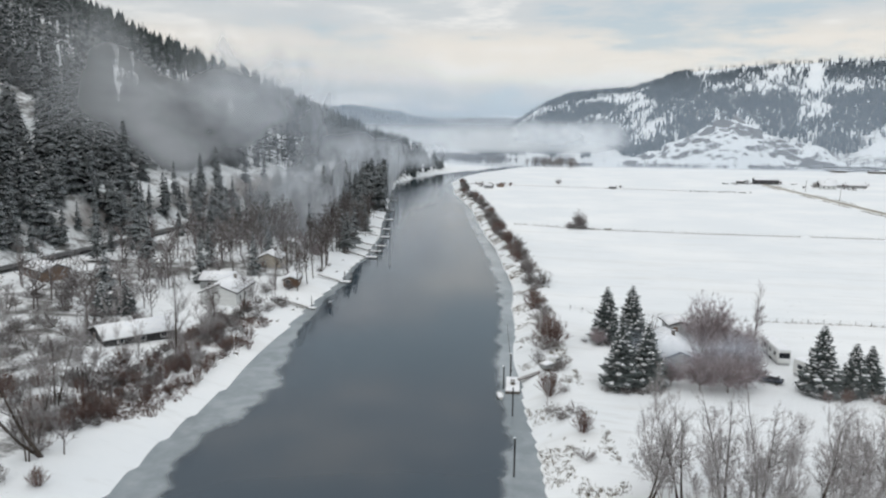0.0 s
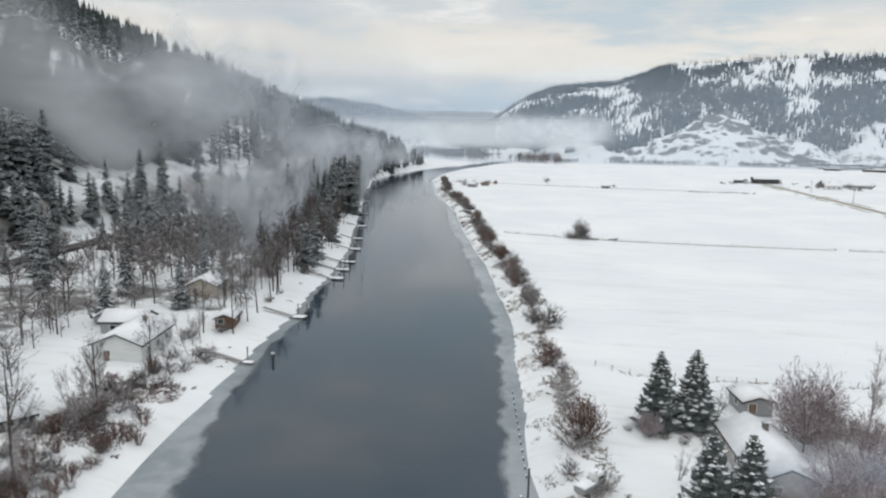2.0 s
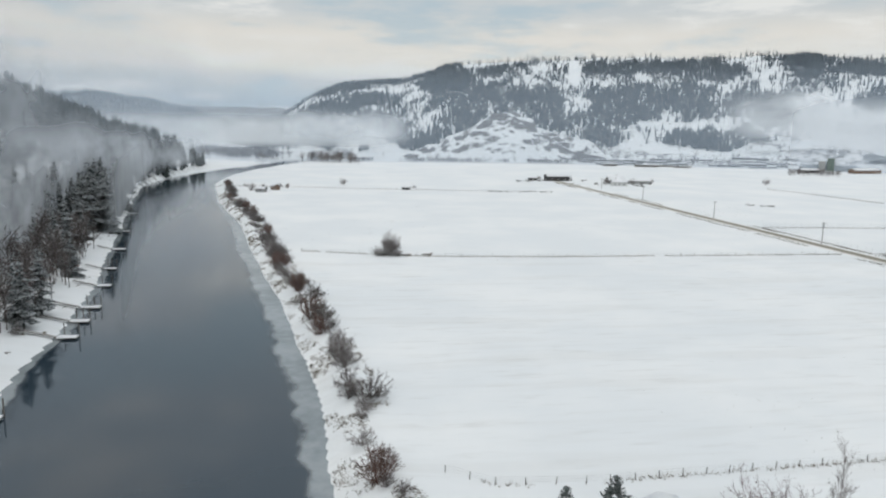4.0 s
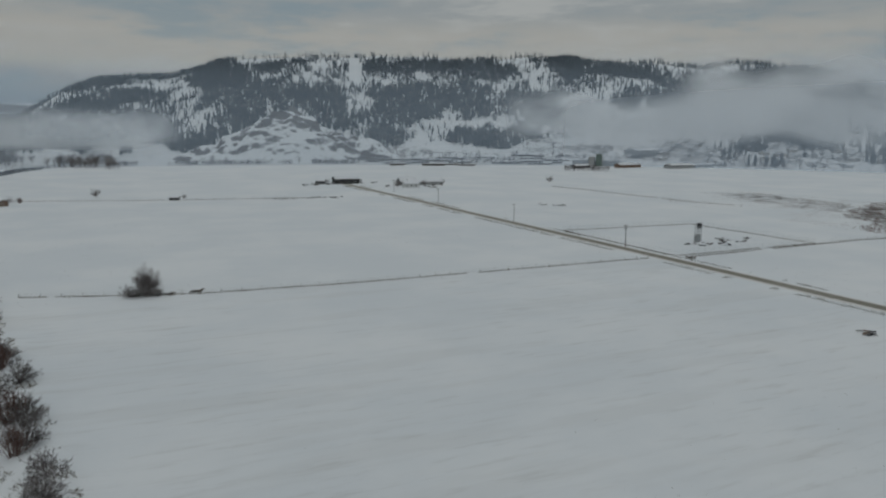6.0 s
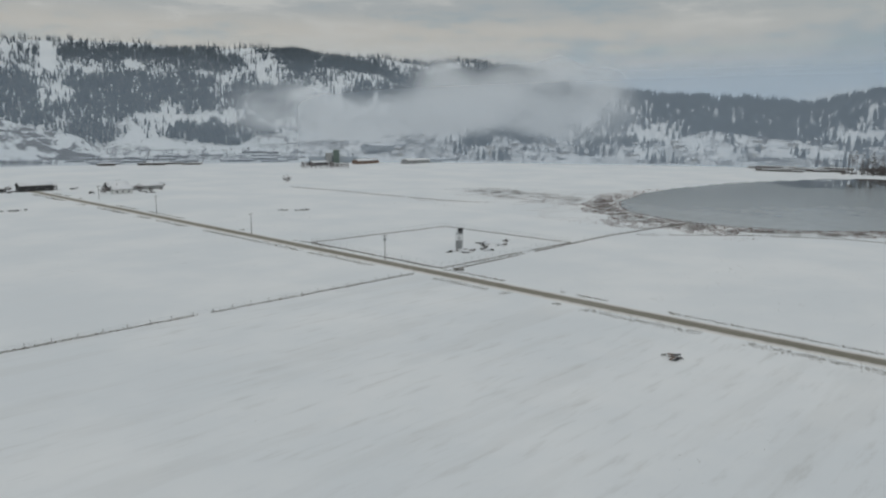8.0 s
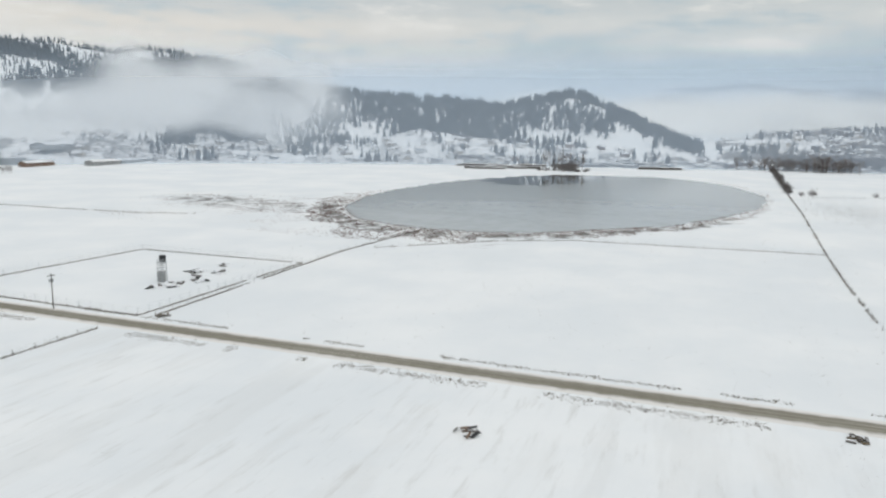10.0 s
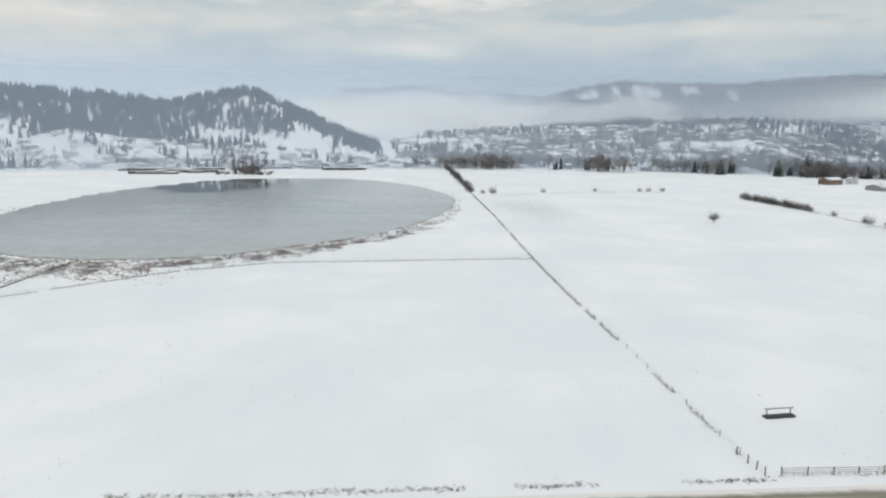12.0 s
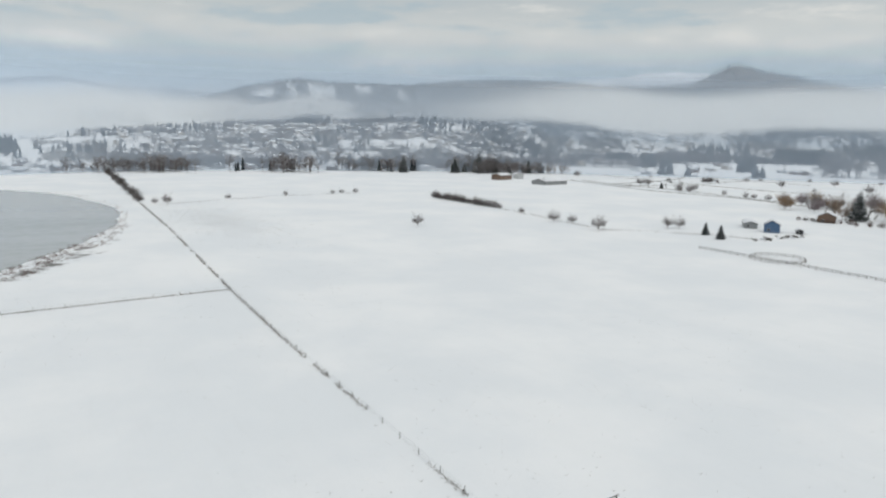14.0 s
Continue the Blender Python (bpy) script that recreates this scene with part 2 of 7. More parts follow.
MAT["twig_frost"] = material("hoar_frosted_twigs", varied((0.27, 0.25, 0.245), (0.46, 0.435, 0.43), 0.5, snow=0.6), 0.9, 0.1)
MAT["twig_red"] = material("russet_shrub_twigs", varied((0.105, 0.062, 0.050), (0.20, 0.135, 0.115), 0.6, snow=0.35), 0.9, 0.1)
MAT["twig_mauve"] = material("mauve_frosted_twigs", varied((0.155, 0.12, 0.12), (0.28, 0.235, 0.235), 0.5, snow=0.5), 0.9, 0.1)
MAT["twig_pink"] = material("rose_grey_frosted_twigs", varied((0.22, 0.17, 0.18), (0.40, 0.335, 0.345), 0.5, snow=0.6), 0.9, 0.1)
MAT["twig_gold"] = material("golden_willow_twigs", varied((0.24, 0.16, 0.095), (0.38, 0.27, 0.18), 0.5), 0.9, 0.1)
MAT["grass"] = material("dead_grass", varied((0.085, 0.070, 0.045), (0.20, 0.16, 0.11), 0.8), 0.95, 0.05)
MAT["reed"] = material("dead_pond_reeds", varied((0.135, 0.082, 0.068), (0.26, 0.18, 0.155), 0.3), 0.95, 0.05)
MAT["wood"] = material("weathered_wood", varied((0.07, 0.06, 0.052), (0.16, 0.14, 0.12), 2.5, (1, 1, 0.15), snow=0.5, snow_lo=0.6), 0.85, 0.15, 0.01)
MAT["plank"] = material("brown_deck_planks", varied((0.10, 0.06, 0.04), (0.20, 0.13, 0.09), 2.0), 0.8, 0.2, 0.01)
MAT["siding_grey"] = material("grey_painted_siding", varied((0.28, 0.29, 0.29), (0.36, 0.37, 0.37), 1.5, (0.2, 0.2, 3)), 0.7, 0.2, 0.01)
MAT["siding_brown"] = material("brown_painted_siding", varied((0.17, 0.12, 0.09), (0.24, 0.17, 0.13), 1.5, (0.2, 0.2, 3)), 0.7, 0.2, 0.01)
MAT["siding_tan"] = material("tan_painted_siding", varied((0.40, 0.36, 0.30), (0.50, 0.45, 0.38), 1.5, (0.2, 0.2, 3)), 0.7, 0.2, 0.01)
MAT["siding_white"] = material("white_painted_siding", varied((0.60, 0.61, 0.60), (0.70, 0.71, 0.70), 1.5, (0.2, 0.2, 3)), 0.6, 0.3, 0.01)
MAT["siding_blue"] = material("blue_painted_metal", varied((0.07, 0.13, 0.24), (0.10, 0.18, 0.30), 1.0), 0.5, 0.4, 0.01)
MAT["siding_green"] = material("grey_green_sheet_metal", varied((0.10, 0.14, 0.125), (0.16, 0.20, 0.18), 0.5), 0.6, 0.3, 0.01)
MAT["siding_dark"] = material("dark_painted_siding", varied((0.035, 0.036, 0.038), (0.07, 0.07, 0.07), 1.0), 0.7, 0.2, 0.01)
MAT["galvanised"] = material("galvanised_steel", varied((0.35, 0.37, 0.38), (0.50, 0.52, 0.53), 1.2), 0.45, 0.5, 0.0, 0.6)
MAT["window"] = material("dark_window_glass", varied((0.015, 0.018, 0.022), (0.03, 0.034, 0.04), 0.5), 0.06, 0.5)
MAT["rubber"] = material("black_rubber", varied((0.02, 0.02, 0.02), (0.04, 0.04, 0.04), 2.0), 0.8, 0.2)
MAT["car_dark"] = material("dark_blue_car_paint", varied((0.02, 0.028, 0.045), (0.03, 0.04, 0.06), 1.0), 0.25, 0.5)
MAT["rock"] = material("grey_rock", varied((0.12, 0.11, 0.10), (0.26, 0.24, 0.22), 0.6, snow=0.9), 0.9, 0.2, 0.05)


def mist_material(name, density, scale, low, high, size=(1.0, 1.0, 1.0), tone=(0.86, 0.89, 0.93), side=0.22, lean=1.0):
    """Thin fog, and haze painted as a tint: scattering sheet whose cover thins out in noise and towards its edges."""
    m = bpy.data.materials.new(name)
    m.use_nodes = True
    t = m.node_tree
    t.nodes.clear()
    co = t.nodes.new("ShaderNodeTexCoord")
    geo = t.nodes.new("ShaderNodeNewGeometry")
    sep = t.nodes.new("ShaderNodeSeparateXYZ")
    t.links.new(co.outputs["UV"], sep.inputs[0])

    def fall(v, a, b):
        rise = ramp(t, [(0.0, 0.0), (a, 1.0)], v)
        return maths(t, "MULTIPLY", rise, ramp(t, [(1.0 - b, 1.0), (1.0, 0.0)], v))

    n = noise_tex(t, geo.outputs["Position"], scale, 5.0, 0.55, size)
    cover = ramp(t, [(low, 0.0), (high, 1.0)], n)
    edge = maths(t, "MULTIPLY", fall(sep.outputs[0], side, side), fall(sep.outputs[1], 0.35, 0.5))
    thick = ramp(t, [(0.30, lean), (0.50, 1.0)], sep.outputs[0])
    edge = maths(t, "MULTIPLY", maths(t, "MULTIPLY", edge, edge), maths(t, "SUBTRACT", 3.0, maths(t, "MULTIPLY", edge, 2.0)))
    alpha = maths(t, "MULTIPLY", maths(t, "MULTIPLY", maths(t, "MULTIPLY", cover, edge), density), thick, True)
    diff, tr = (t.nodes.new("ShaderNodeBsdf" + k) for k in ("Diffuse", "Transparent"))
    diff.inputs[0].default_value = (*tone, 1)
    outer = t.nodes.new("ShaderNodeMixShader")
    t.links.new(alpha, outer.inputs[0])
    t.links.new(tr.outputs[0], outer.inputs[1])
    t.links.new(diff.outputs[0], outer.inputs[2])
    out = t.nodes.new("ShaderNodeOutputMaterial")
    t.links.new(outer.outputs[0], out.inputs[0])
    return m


# ---------------------------------------------------------------- helpers
def mesh_data(name, verts, faces, mat, uv=None, smooth=False):
    """A mesh from arrays; faces all of one length."""
    verts, faces = np.asarray(verts, dtype=np.float32), np.asarray(faces, dtype=np.int32)
    me = bpy.data.meshes.new(name)
    k = faces.shape[1]
    me.vertices.add(len(verts))
    me.vertices.foreach_set("co", verts.ravel())
    me.loops.add(faces.size)
    me.loops.foreach_set("vertex_index", faces.ravel())
    me.polygons.add(len(faces))
    me.polygons.foreach_set("loop_start", np.arange(0, faces.size, k, dtype=np.int32))
    me.polygons.foreach_set("loop_total", np.full(len(faces), k, dtype=np.int32))
    me.polygons.foreach_set("use_smooth", np.full(len(faces), smooth, dtype=bool))
    if uv is not None:
        layer = me.uv_layers.new(name="uv")
        layer.data.foreach_set("uv", np.asarray(uv, dtype=np.float32)[faces.ravel()].ravel())
    me.materials.append(mat)
    me.update(calc_edges=True)
    me.validate()
    return me


def part(name, data, parent, label="", m=None):
    ob = new(name, data)
    ob.parent = parent
    if m is not None:
        ob.matrix_basis = m
    if label:
        ob["label"] = label
    return ob


def thing(name, m, label, category, group=""):
    ob = new(name)
    ob.empty_display_size = 0.5
    ob.matrix_basis = m
    return tagged(ob, label, category, group)


def bm_data(name, bm, mat, smooth=False):
    me = bpy.data.meshes.new(name)
    bm.normal_update()
    bm.to_mesh(me)
    bm.free()
    me.materials.append(mat)
    if smooth:
        me.polygons.foreach_set("use_smooth", np.ones(len(me.polygons), dtype=bool))
    return me


def add_box(bm, x0, x1, y0, y1, z0, z1, bevel=0.0, m=None):
    geo = bmesh.ops.create_cube(bm, size=1.0)
    vs = geo["verts"]
    for v in vs:
        v.co = Vector(((x0 + x1) / 2 + v.co.x * (x1 - x0), (y0 + y1) / 2 + v.co.y * (y1 - y0), (z0 + z1) / 2 + v.co.z * (z1 - z0)))
        if m is not None:
            v.co = m @ v.co
    if bevel:
        es = list({e for v in vs for e in v.link_edges})
        bmesh.ops.bevel(bm, geom=es, offset=bevel, segments=1, affect="EDGES")


def box_data(name, mat, *dims, bevel=0.0):
    bm = bmesh.new()
    add_box(bm, *dims, bevel=bevel)
    return bm_data(name, bm, mat)


def tube(bm, a, b, r0, r1, n=6):
    a, b = Vector(a), Vector(b)
    q = (b - a).to_track_quat("Z", "Y").to_matrix()
    rings = [[bm.verts.new(p + q @ Vector((math.cos(k / n * math.tau) * r, math.sin(k / n * math.tau) * r, 0))) for k in range(n)] for p, r in ((a, r0), (b, r1))]
    for k in range(n):
        bm.faces.new((rings[0][k], rings[0][(k + 1) % n], rings[1][(k + 1) % n], rings[1][k]))
    bm.faces.new(rings[1])
    bm.faces.new(rings[0][::-1])


def lattice(ix, iy, seed):
    h = (ix.astype(np.int64) * 374761393 + iy.astype(np.int64) * 668265263 + seed * 144269504) & 0x7FFFFFFF
    h = ((h ^ (h >> 13)) * 1274126177) & 0x7FFFFFFF
    return ((h ^ (h >> 16)) & 0xFFFF) / 65535.0


def value_noise(x, y, seed=0):
    ix, iy = np.floor(x), np.floor(y)
    fx, fy = x - ix, y - iy
    fx, fy = fx * fx * (3 - 2 * fx), fy * fy * (3 - 2 * fy)
    a, b = lattice(ix, iy, seed), lattice(ix + 1, iy, seed)
    c, d = lattice(ix, iy + 1, seed), lattice(ix + 1, iy + 1, seed)
    return (a * (1 - fx) + b * fx) * (1 - fy) + (c * (1 - fx) + d * fx) * fy


def fbm(x, y, size, octaves=4, seed=0):
    """Noise from 0 to 1 with features of that size in metres."""
    total, amp, norm = 0.0, 1.0, 0.0
    for k in range(octaves):
        total = total + amp * value_noise(x / size * 2 ** k + 17.3 * k, y / size * 2 ** k - 9.1 * k, seed + k)
        norm += amp
        amp *= 0.5
    return total / norm


def ease(v, a, b):
    s = np.clip((v - a) / (b - a), 0, 1)
    return s * s * (3 - 2 * s)


# ---------------------------------------------------------------- the lie of the land
CX, CY, WATER = 50.0, 150.0, -2.2
BANK_Y = (-900, 0, 80, 150, 210, 260, 320, 393, 575, 700, 740, 820, 940, 1200, 1700)
BANK_L = (-40, -52, -56, -64, -70, -75, -86, -103, -146, -172, -176, -172, -152, -95, 60)
RIGHT_Y = (-900, 0, 85, 143, 184, 213, 243, 290, 364, 454, 562, 705, 740, 830, 920, 1045, 1260, 1700)
RIGHT_X = (20, 8, -1, -9, -13, -16, -21, -29, -45, -62, -90, -118, -122, -124, -114, -90, -30, 130)


def bank_left(y):
    return np.interp(y, BANK_Y, BANK_L) + (fbm(y, y * 0, 30, 3, 40) - 0.5) * 3


def bank_right(y):
    return np.interp(y, RIGHT_Y, RIGHT_X) + (fbm(y, y * 0, 24, 3, 41) - 0.5) * 2


# ridges: azimuths from north in degrees, crest heights, foot radius, crest radius
RIDGES = [
    ((-11, -6.6, -4.2, -1.8, 3.1, 6.5, 12.7, 18.1, 24.4, 30.7, 37.5, 41, 44, 46, 50.4, 53, 57, 62),
     (0, 74, 127, 154, 173, 207, 229, 244, 241, 240, 220, 212, 198, 210, 204, 180, 130, 0), 1130, 1850),
    ((46, 50, 53, 57, 61.7, 68.2, 72.6, 75.2, 77.8, 80.4, 83.4, 85.5, 88), (0, 70, 125, 122, 106, 94, 84, 104, 120, 90, 50, 24, 0), 1230, 1600),
    ((93, 97, 99.5, 103, 106.7, 112, 115, 121, 126.6, 130, 133.7, 136.5, 139.5, 141.5, 145, 149, 155, 170, 200, 240, 280),
     (0, 90, 146, 199, 234, 228, 222, 245, 248, 225, 232, 236, 307, 281, 236, 203, 210, 230, 250, 260, 250), 2150, 2700),
    ((66, 78, 83, 86.7, 89, 91.7, 94.4, 98.8, 105, 120, 131, 134.6, 138.6, 150), (0, 140, 243, 310, 300, 328, 285, 280, 260, 300, 386, 434, 422, 300), 3500, 4400),
    ((-60, -40, -23.7, -20, -16.5, -12.7, -9), (240, 205, 172, 176, 158, 118, 55), 2300, 3200),
    ((-40, -23.5, -22.6, -19.3, -16), (140, 95, 81, 40, 0), 1250, 1700),
    ((-25, -12.4, -5.9, 4, 20), (180, 168, 176, 165, 160), 3500, 4400),
]


def land(x, y):
    """Height of the ground at x, y (arrays)."""
    x, y = np.asarray(x, dtype=float), np.asarray(y, dtype=float)
    dx, dy = x - CX, y - CY
    r, az = np.hypot(dx, dy), np.degrees(np.arctan2(dx, dy))
    az = np.where(az < -90, az + 360, az)
    z = (fbm(x, y, 60, 3, 1) - 0.5) * 0.5
    # town slope to the east and low rises before the hills
    z = z + np.interp(az, (82, 90, 97, 105, 113, 122, 131, 146, 160, 180), (0, 34, 54, 68, 80, 80, 84, 78, 60, 0)) * ease(r, np.interp(az, (85, 105, 116, 126, 160), (1150, 1180, 1250, 1720, 1760)), np.interp(az, (85, 116, 126, 160), (1900, 1900, 2150, 2180)))
    z = z + np.interp(az, (50, 55, 62, 65.5, 69, 77, 84), (0, 18, 26, 46, 32, 24, 0)) * ease(r, 1020, 1260)
    z = z + np.interp(az, (14, 20, 26, 35, 44, 50, 54), (0, 10, 16, 32, 26, 16, 0)) * ease(r, 960, 1250)
    for azs, hs, foot, crest in RIDGES:
        top = np.interp(az, azs, hs, left=0, right=0) * (1 + 0.10 * (fbm(x, y, 160, 3, 7) - 0.5))
        s = np.clip((r - foot - 120 * (fbm(x, y, 300, 3, 5) - 0.5)) / (crest - foot), 0, 1)
        h = top * (0.62 * s + 0.38 * s * s * (3 - 2 * s)) * (1 - 0.35 * ease(r, crest + 60, crest + 900))
        gully = np.abs(fbm(az * 30, r * 0.35, 150, 3, 9) - 0.5)
        h = h + top * s * (1 - s) * 4 * (0.20 * (fbm(x, y, 240, 4, 19) - 0.5) + 0.35 * (gully - 0.12))
        z = np.maximum(z, h)
    # west of the river: a narrow shelf, then the wooded hill and its spur
    bl, br = bank_left(y), bank_right(y)
    dl, dr = bl - x, x - br
    shelf = np.interp(dl, (-1, 0, 2.5, 9, 40, 110), (-2.6, -2.2, -1.6, -0.3, 1.2, 4.0)) + (fbm(x, y, 25, 3, 3) - 0.5) * 0.7 * ease(dl, 3, 20)
    rise = 0.485 * np.clip(-174 - x, 0, None) + 7 * ease(-x, 176, 192) * (0.4 + fbm(x, y, 38, 3, 17))
    rise = rise * (1 + 0.20 * (fbm(x, y, 130, 4, 13) - 0.5)) + 14 * ease(-x, 176, 230) * (fbm(x, y, 45, 4, 15) - 0.5)
    rise = np.minimum(rise, 360) * (1 - 0.17 * ease(y, 480, 840)) * (1 - 0.93 * ease(y, 790, 1040))
    west = np.maximum(shelf + rise, np.where(y > 1000, z, -9))
    bankr = np.interp(dr, (-1, 0, 2, 5, 9, 16), (-2.6, -2.2, -1.3, 0.15, 0.5, 0.0)) + (fbm(x, y, 4, 3, 11) - 0.5) * 1.0 * ease(dr, 0.5, 3) * (1 - ease(dr, 8, 14))
    near = (y < 1500)
    z = np.where(near & (dr < 16) & (dr > -1), np.where(dr < 16, bankr, z) + z * ease(dr, 6, 16), z)
    z = np.where(near & (dl > -1), west, z)
    bed = WATER - 0.3 - 0.35 * np.clip(np.minimum(-dl, -dr), 0, 8)
    z = np.where(near & (dl < 0) & (dr < 0), np.minimum(bed, z), z)
    # the shallow pond
    z = z - 1.2 * ease(1.03 - pond_shape(x, y), 0, 0.10)
    return z


def pond_shape(x, y):
    """Below 1 inside the pond."""
    yy = y - 300 - 28 * np.clip((615 - x) / 240, 0, 1.2) + 8 * np.clip((x - 615) / 240, 0, 1.2)
    return np.hypot((x - 615) / 241, yy / 135) * (1 + 0.05 * (fbm(x, y, 40, 3, 51) - 0.5))


def land_at(x, y):
    return float(land(np.array([x]), np.array([y]))[0])


KNOLL = (269, 1279)


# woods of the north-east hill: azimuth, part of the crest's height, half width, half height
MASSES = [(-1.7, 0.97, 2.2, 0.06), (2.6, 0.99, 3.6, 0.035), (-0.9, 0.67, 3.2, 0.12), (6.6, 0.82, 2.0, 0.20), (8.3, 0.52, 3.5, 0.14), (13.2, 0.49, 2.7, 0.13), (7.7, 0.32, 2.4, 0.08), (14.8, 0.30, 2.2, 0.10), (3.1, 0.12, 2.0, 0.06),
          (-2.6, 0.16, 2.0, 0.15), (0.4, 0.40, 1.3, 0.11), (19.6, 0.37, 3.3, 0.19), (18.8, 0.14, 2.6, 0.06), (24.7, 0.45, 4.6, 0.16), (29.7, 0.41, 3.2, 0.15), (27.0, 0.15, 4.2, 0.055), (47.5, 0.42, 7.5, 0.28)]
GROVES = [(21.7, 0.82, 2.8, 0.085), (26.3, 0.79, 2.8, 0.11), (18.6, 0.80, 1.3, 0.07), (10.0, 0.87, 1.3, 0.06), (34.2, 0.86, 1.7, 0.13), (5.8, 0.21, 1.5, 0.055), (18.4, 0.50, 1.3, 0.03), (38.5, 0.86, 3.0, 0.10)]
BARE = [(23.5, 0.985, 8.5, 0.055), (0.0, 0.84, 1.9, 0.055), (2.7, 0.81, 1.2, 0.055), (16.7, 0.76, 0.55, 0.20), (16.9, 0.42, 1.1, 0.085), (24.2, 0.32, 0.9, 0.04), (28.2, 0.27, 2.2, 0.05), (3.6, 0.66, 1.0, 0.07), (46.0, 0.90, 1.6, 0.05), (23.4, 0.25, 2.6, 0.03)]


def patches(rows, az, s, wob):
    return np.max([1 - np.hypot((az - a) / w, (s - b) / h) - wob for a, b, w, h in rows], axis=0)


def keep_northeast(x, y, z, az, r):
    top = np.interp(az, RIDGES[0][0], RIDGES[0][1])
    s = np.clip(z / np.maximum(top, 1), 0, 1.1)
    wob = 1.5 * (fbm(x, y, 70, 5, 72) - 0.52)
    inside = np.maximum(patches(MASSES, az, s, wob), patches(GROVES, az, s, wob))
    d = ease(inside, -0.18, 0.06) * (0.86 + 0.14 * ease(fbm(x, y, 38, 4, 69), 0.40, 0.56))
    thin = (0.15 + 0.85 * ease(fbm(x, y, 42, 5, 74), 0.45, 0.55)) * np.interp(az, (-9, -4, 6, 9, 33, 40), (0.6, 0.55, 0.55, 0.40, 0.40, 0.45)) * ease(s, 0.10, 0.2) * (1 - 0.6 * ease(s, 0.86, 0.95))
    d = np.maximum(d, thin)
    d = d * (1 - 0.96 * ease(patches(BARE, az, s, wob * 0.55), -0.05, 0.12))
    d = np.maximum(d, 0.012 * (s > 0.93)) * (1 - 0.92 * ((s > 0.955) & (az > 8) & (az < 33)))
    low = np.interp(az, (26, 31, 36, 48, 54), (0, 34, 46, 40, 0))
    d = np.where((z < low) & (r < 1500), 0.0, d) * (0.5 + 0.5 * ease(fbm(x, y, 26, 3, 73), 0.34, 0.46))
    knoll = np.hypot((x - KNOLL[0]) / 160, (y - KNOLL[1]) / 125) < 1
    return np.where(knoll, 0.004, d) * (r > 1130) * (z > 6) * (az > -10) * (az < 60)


def keep_cone(x, y, z, az, r):
    top = np.interp(az, RIDGES[1][0], RIDGES[1][1], left=0, right=0)
    s = np.clip(z / np.maximum(top, 1), 0, 1.1)
    edge = s + 0.35 * (fbm(x, y, 90, 4, 71) - 0.5)
    d = np.interp(edge, (0.30, 0.40, 0.50, 0.85, 1.0), (0.0, 0.5, 0.9, 0.8, 0.6)) * (0.12 + 0.88 * ease(fbm(x, y, 60, 5, 75), 0.32, 0.44)) * (0.35 + 0.65 * ease(fbm(x, y, 22, 4, 90), 0.40, 0.50))
    d = d * (1 - 0.85 * ease(fbm(x, y, 24, 4, 76), 0.50, 0.60) * ease(az, 73, 75.5) * (1 - ease(az, 79, 81)) * ease(s, 0.50, 0.65) * (1 - ease(s, 0.88, 0.96)))
    return d * (top > 8) * (r > 1180) * (r < 2000)


def keep_mountains(x, y, z, az, r):
    return (r > 3300) * np.clip(0.35 + 1.3 * ease(fbm(x, y, 420, 4, 78), 0.40, 0.56), 0, 1) * np.where(az > 117, 0.3, 1.0)


GLADES = [(104.5, 0.955, 0.6, 0.010), (106.6, 0.965, 0.6, 0.009), (108.6, 0.965, 0.6, 0.010), (109.8, 0.975, 0.4, 0.006), (111.5, 0.955, 0.45, 0.010), (112.1, 0.968, 0.35, 0.006), (114.4, 0.928, 0.5, 0.005), (111.6, 0.928, 0.4, 0.004)]


def keep_ridge(x, y, z, az, r):
    return np.where((patches(GLADES, az, r / 2700, 5.0 * (fbm(x, y, 22, 3, 77) - 0.50)) > 0), 0.50, 0.95) * (az > 93) * (az < 200) * (r > 2150) * (r < 3300)


def keep_valley(x, y, z, az, r):
    return (z > 7) * (az < -8) * (az > -34) * (r > 1200) * (x > -330 - (y - 1100) * 0.5) * np.where(fbm(x, y, 240, 4, 79) > 0.60, 0.10, 0.95)


def s_of(z, az):
    return z / np.maximum(np.interp(az, RIDGES[0][0], RIDGES[0][1]), 1)


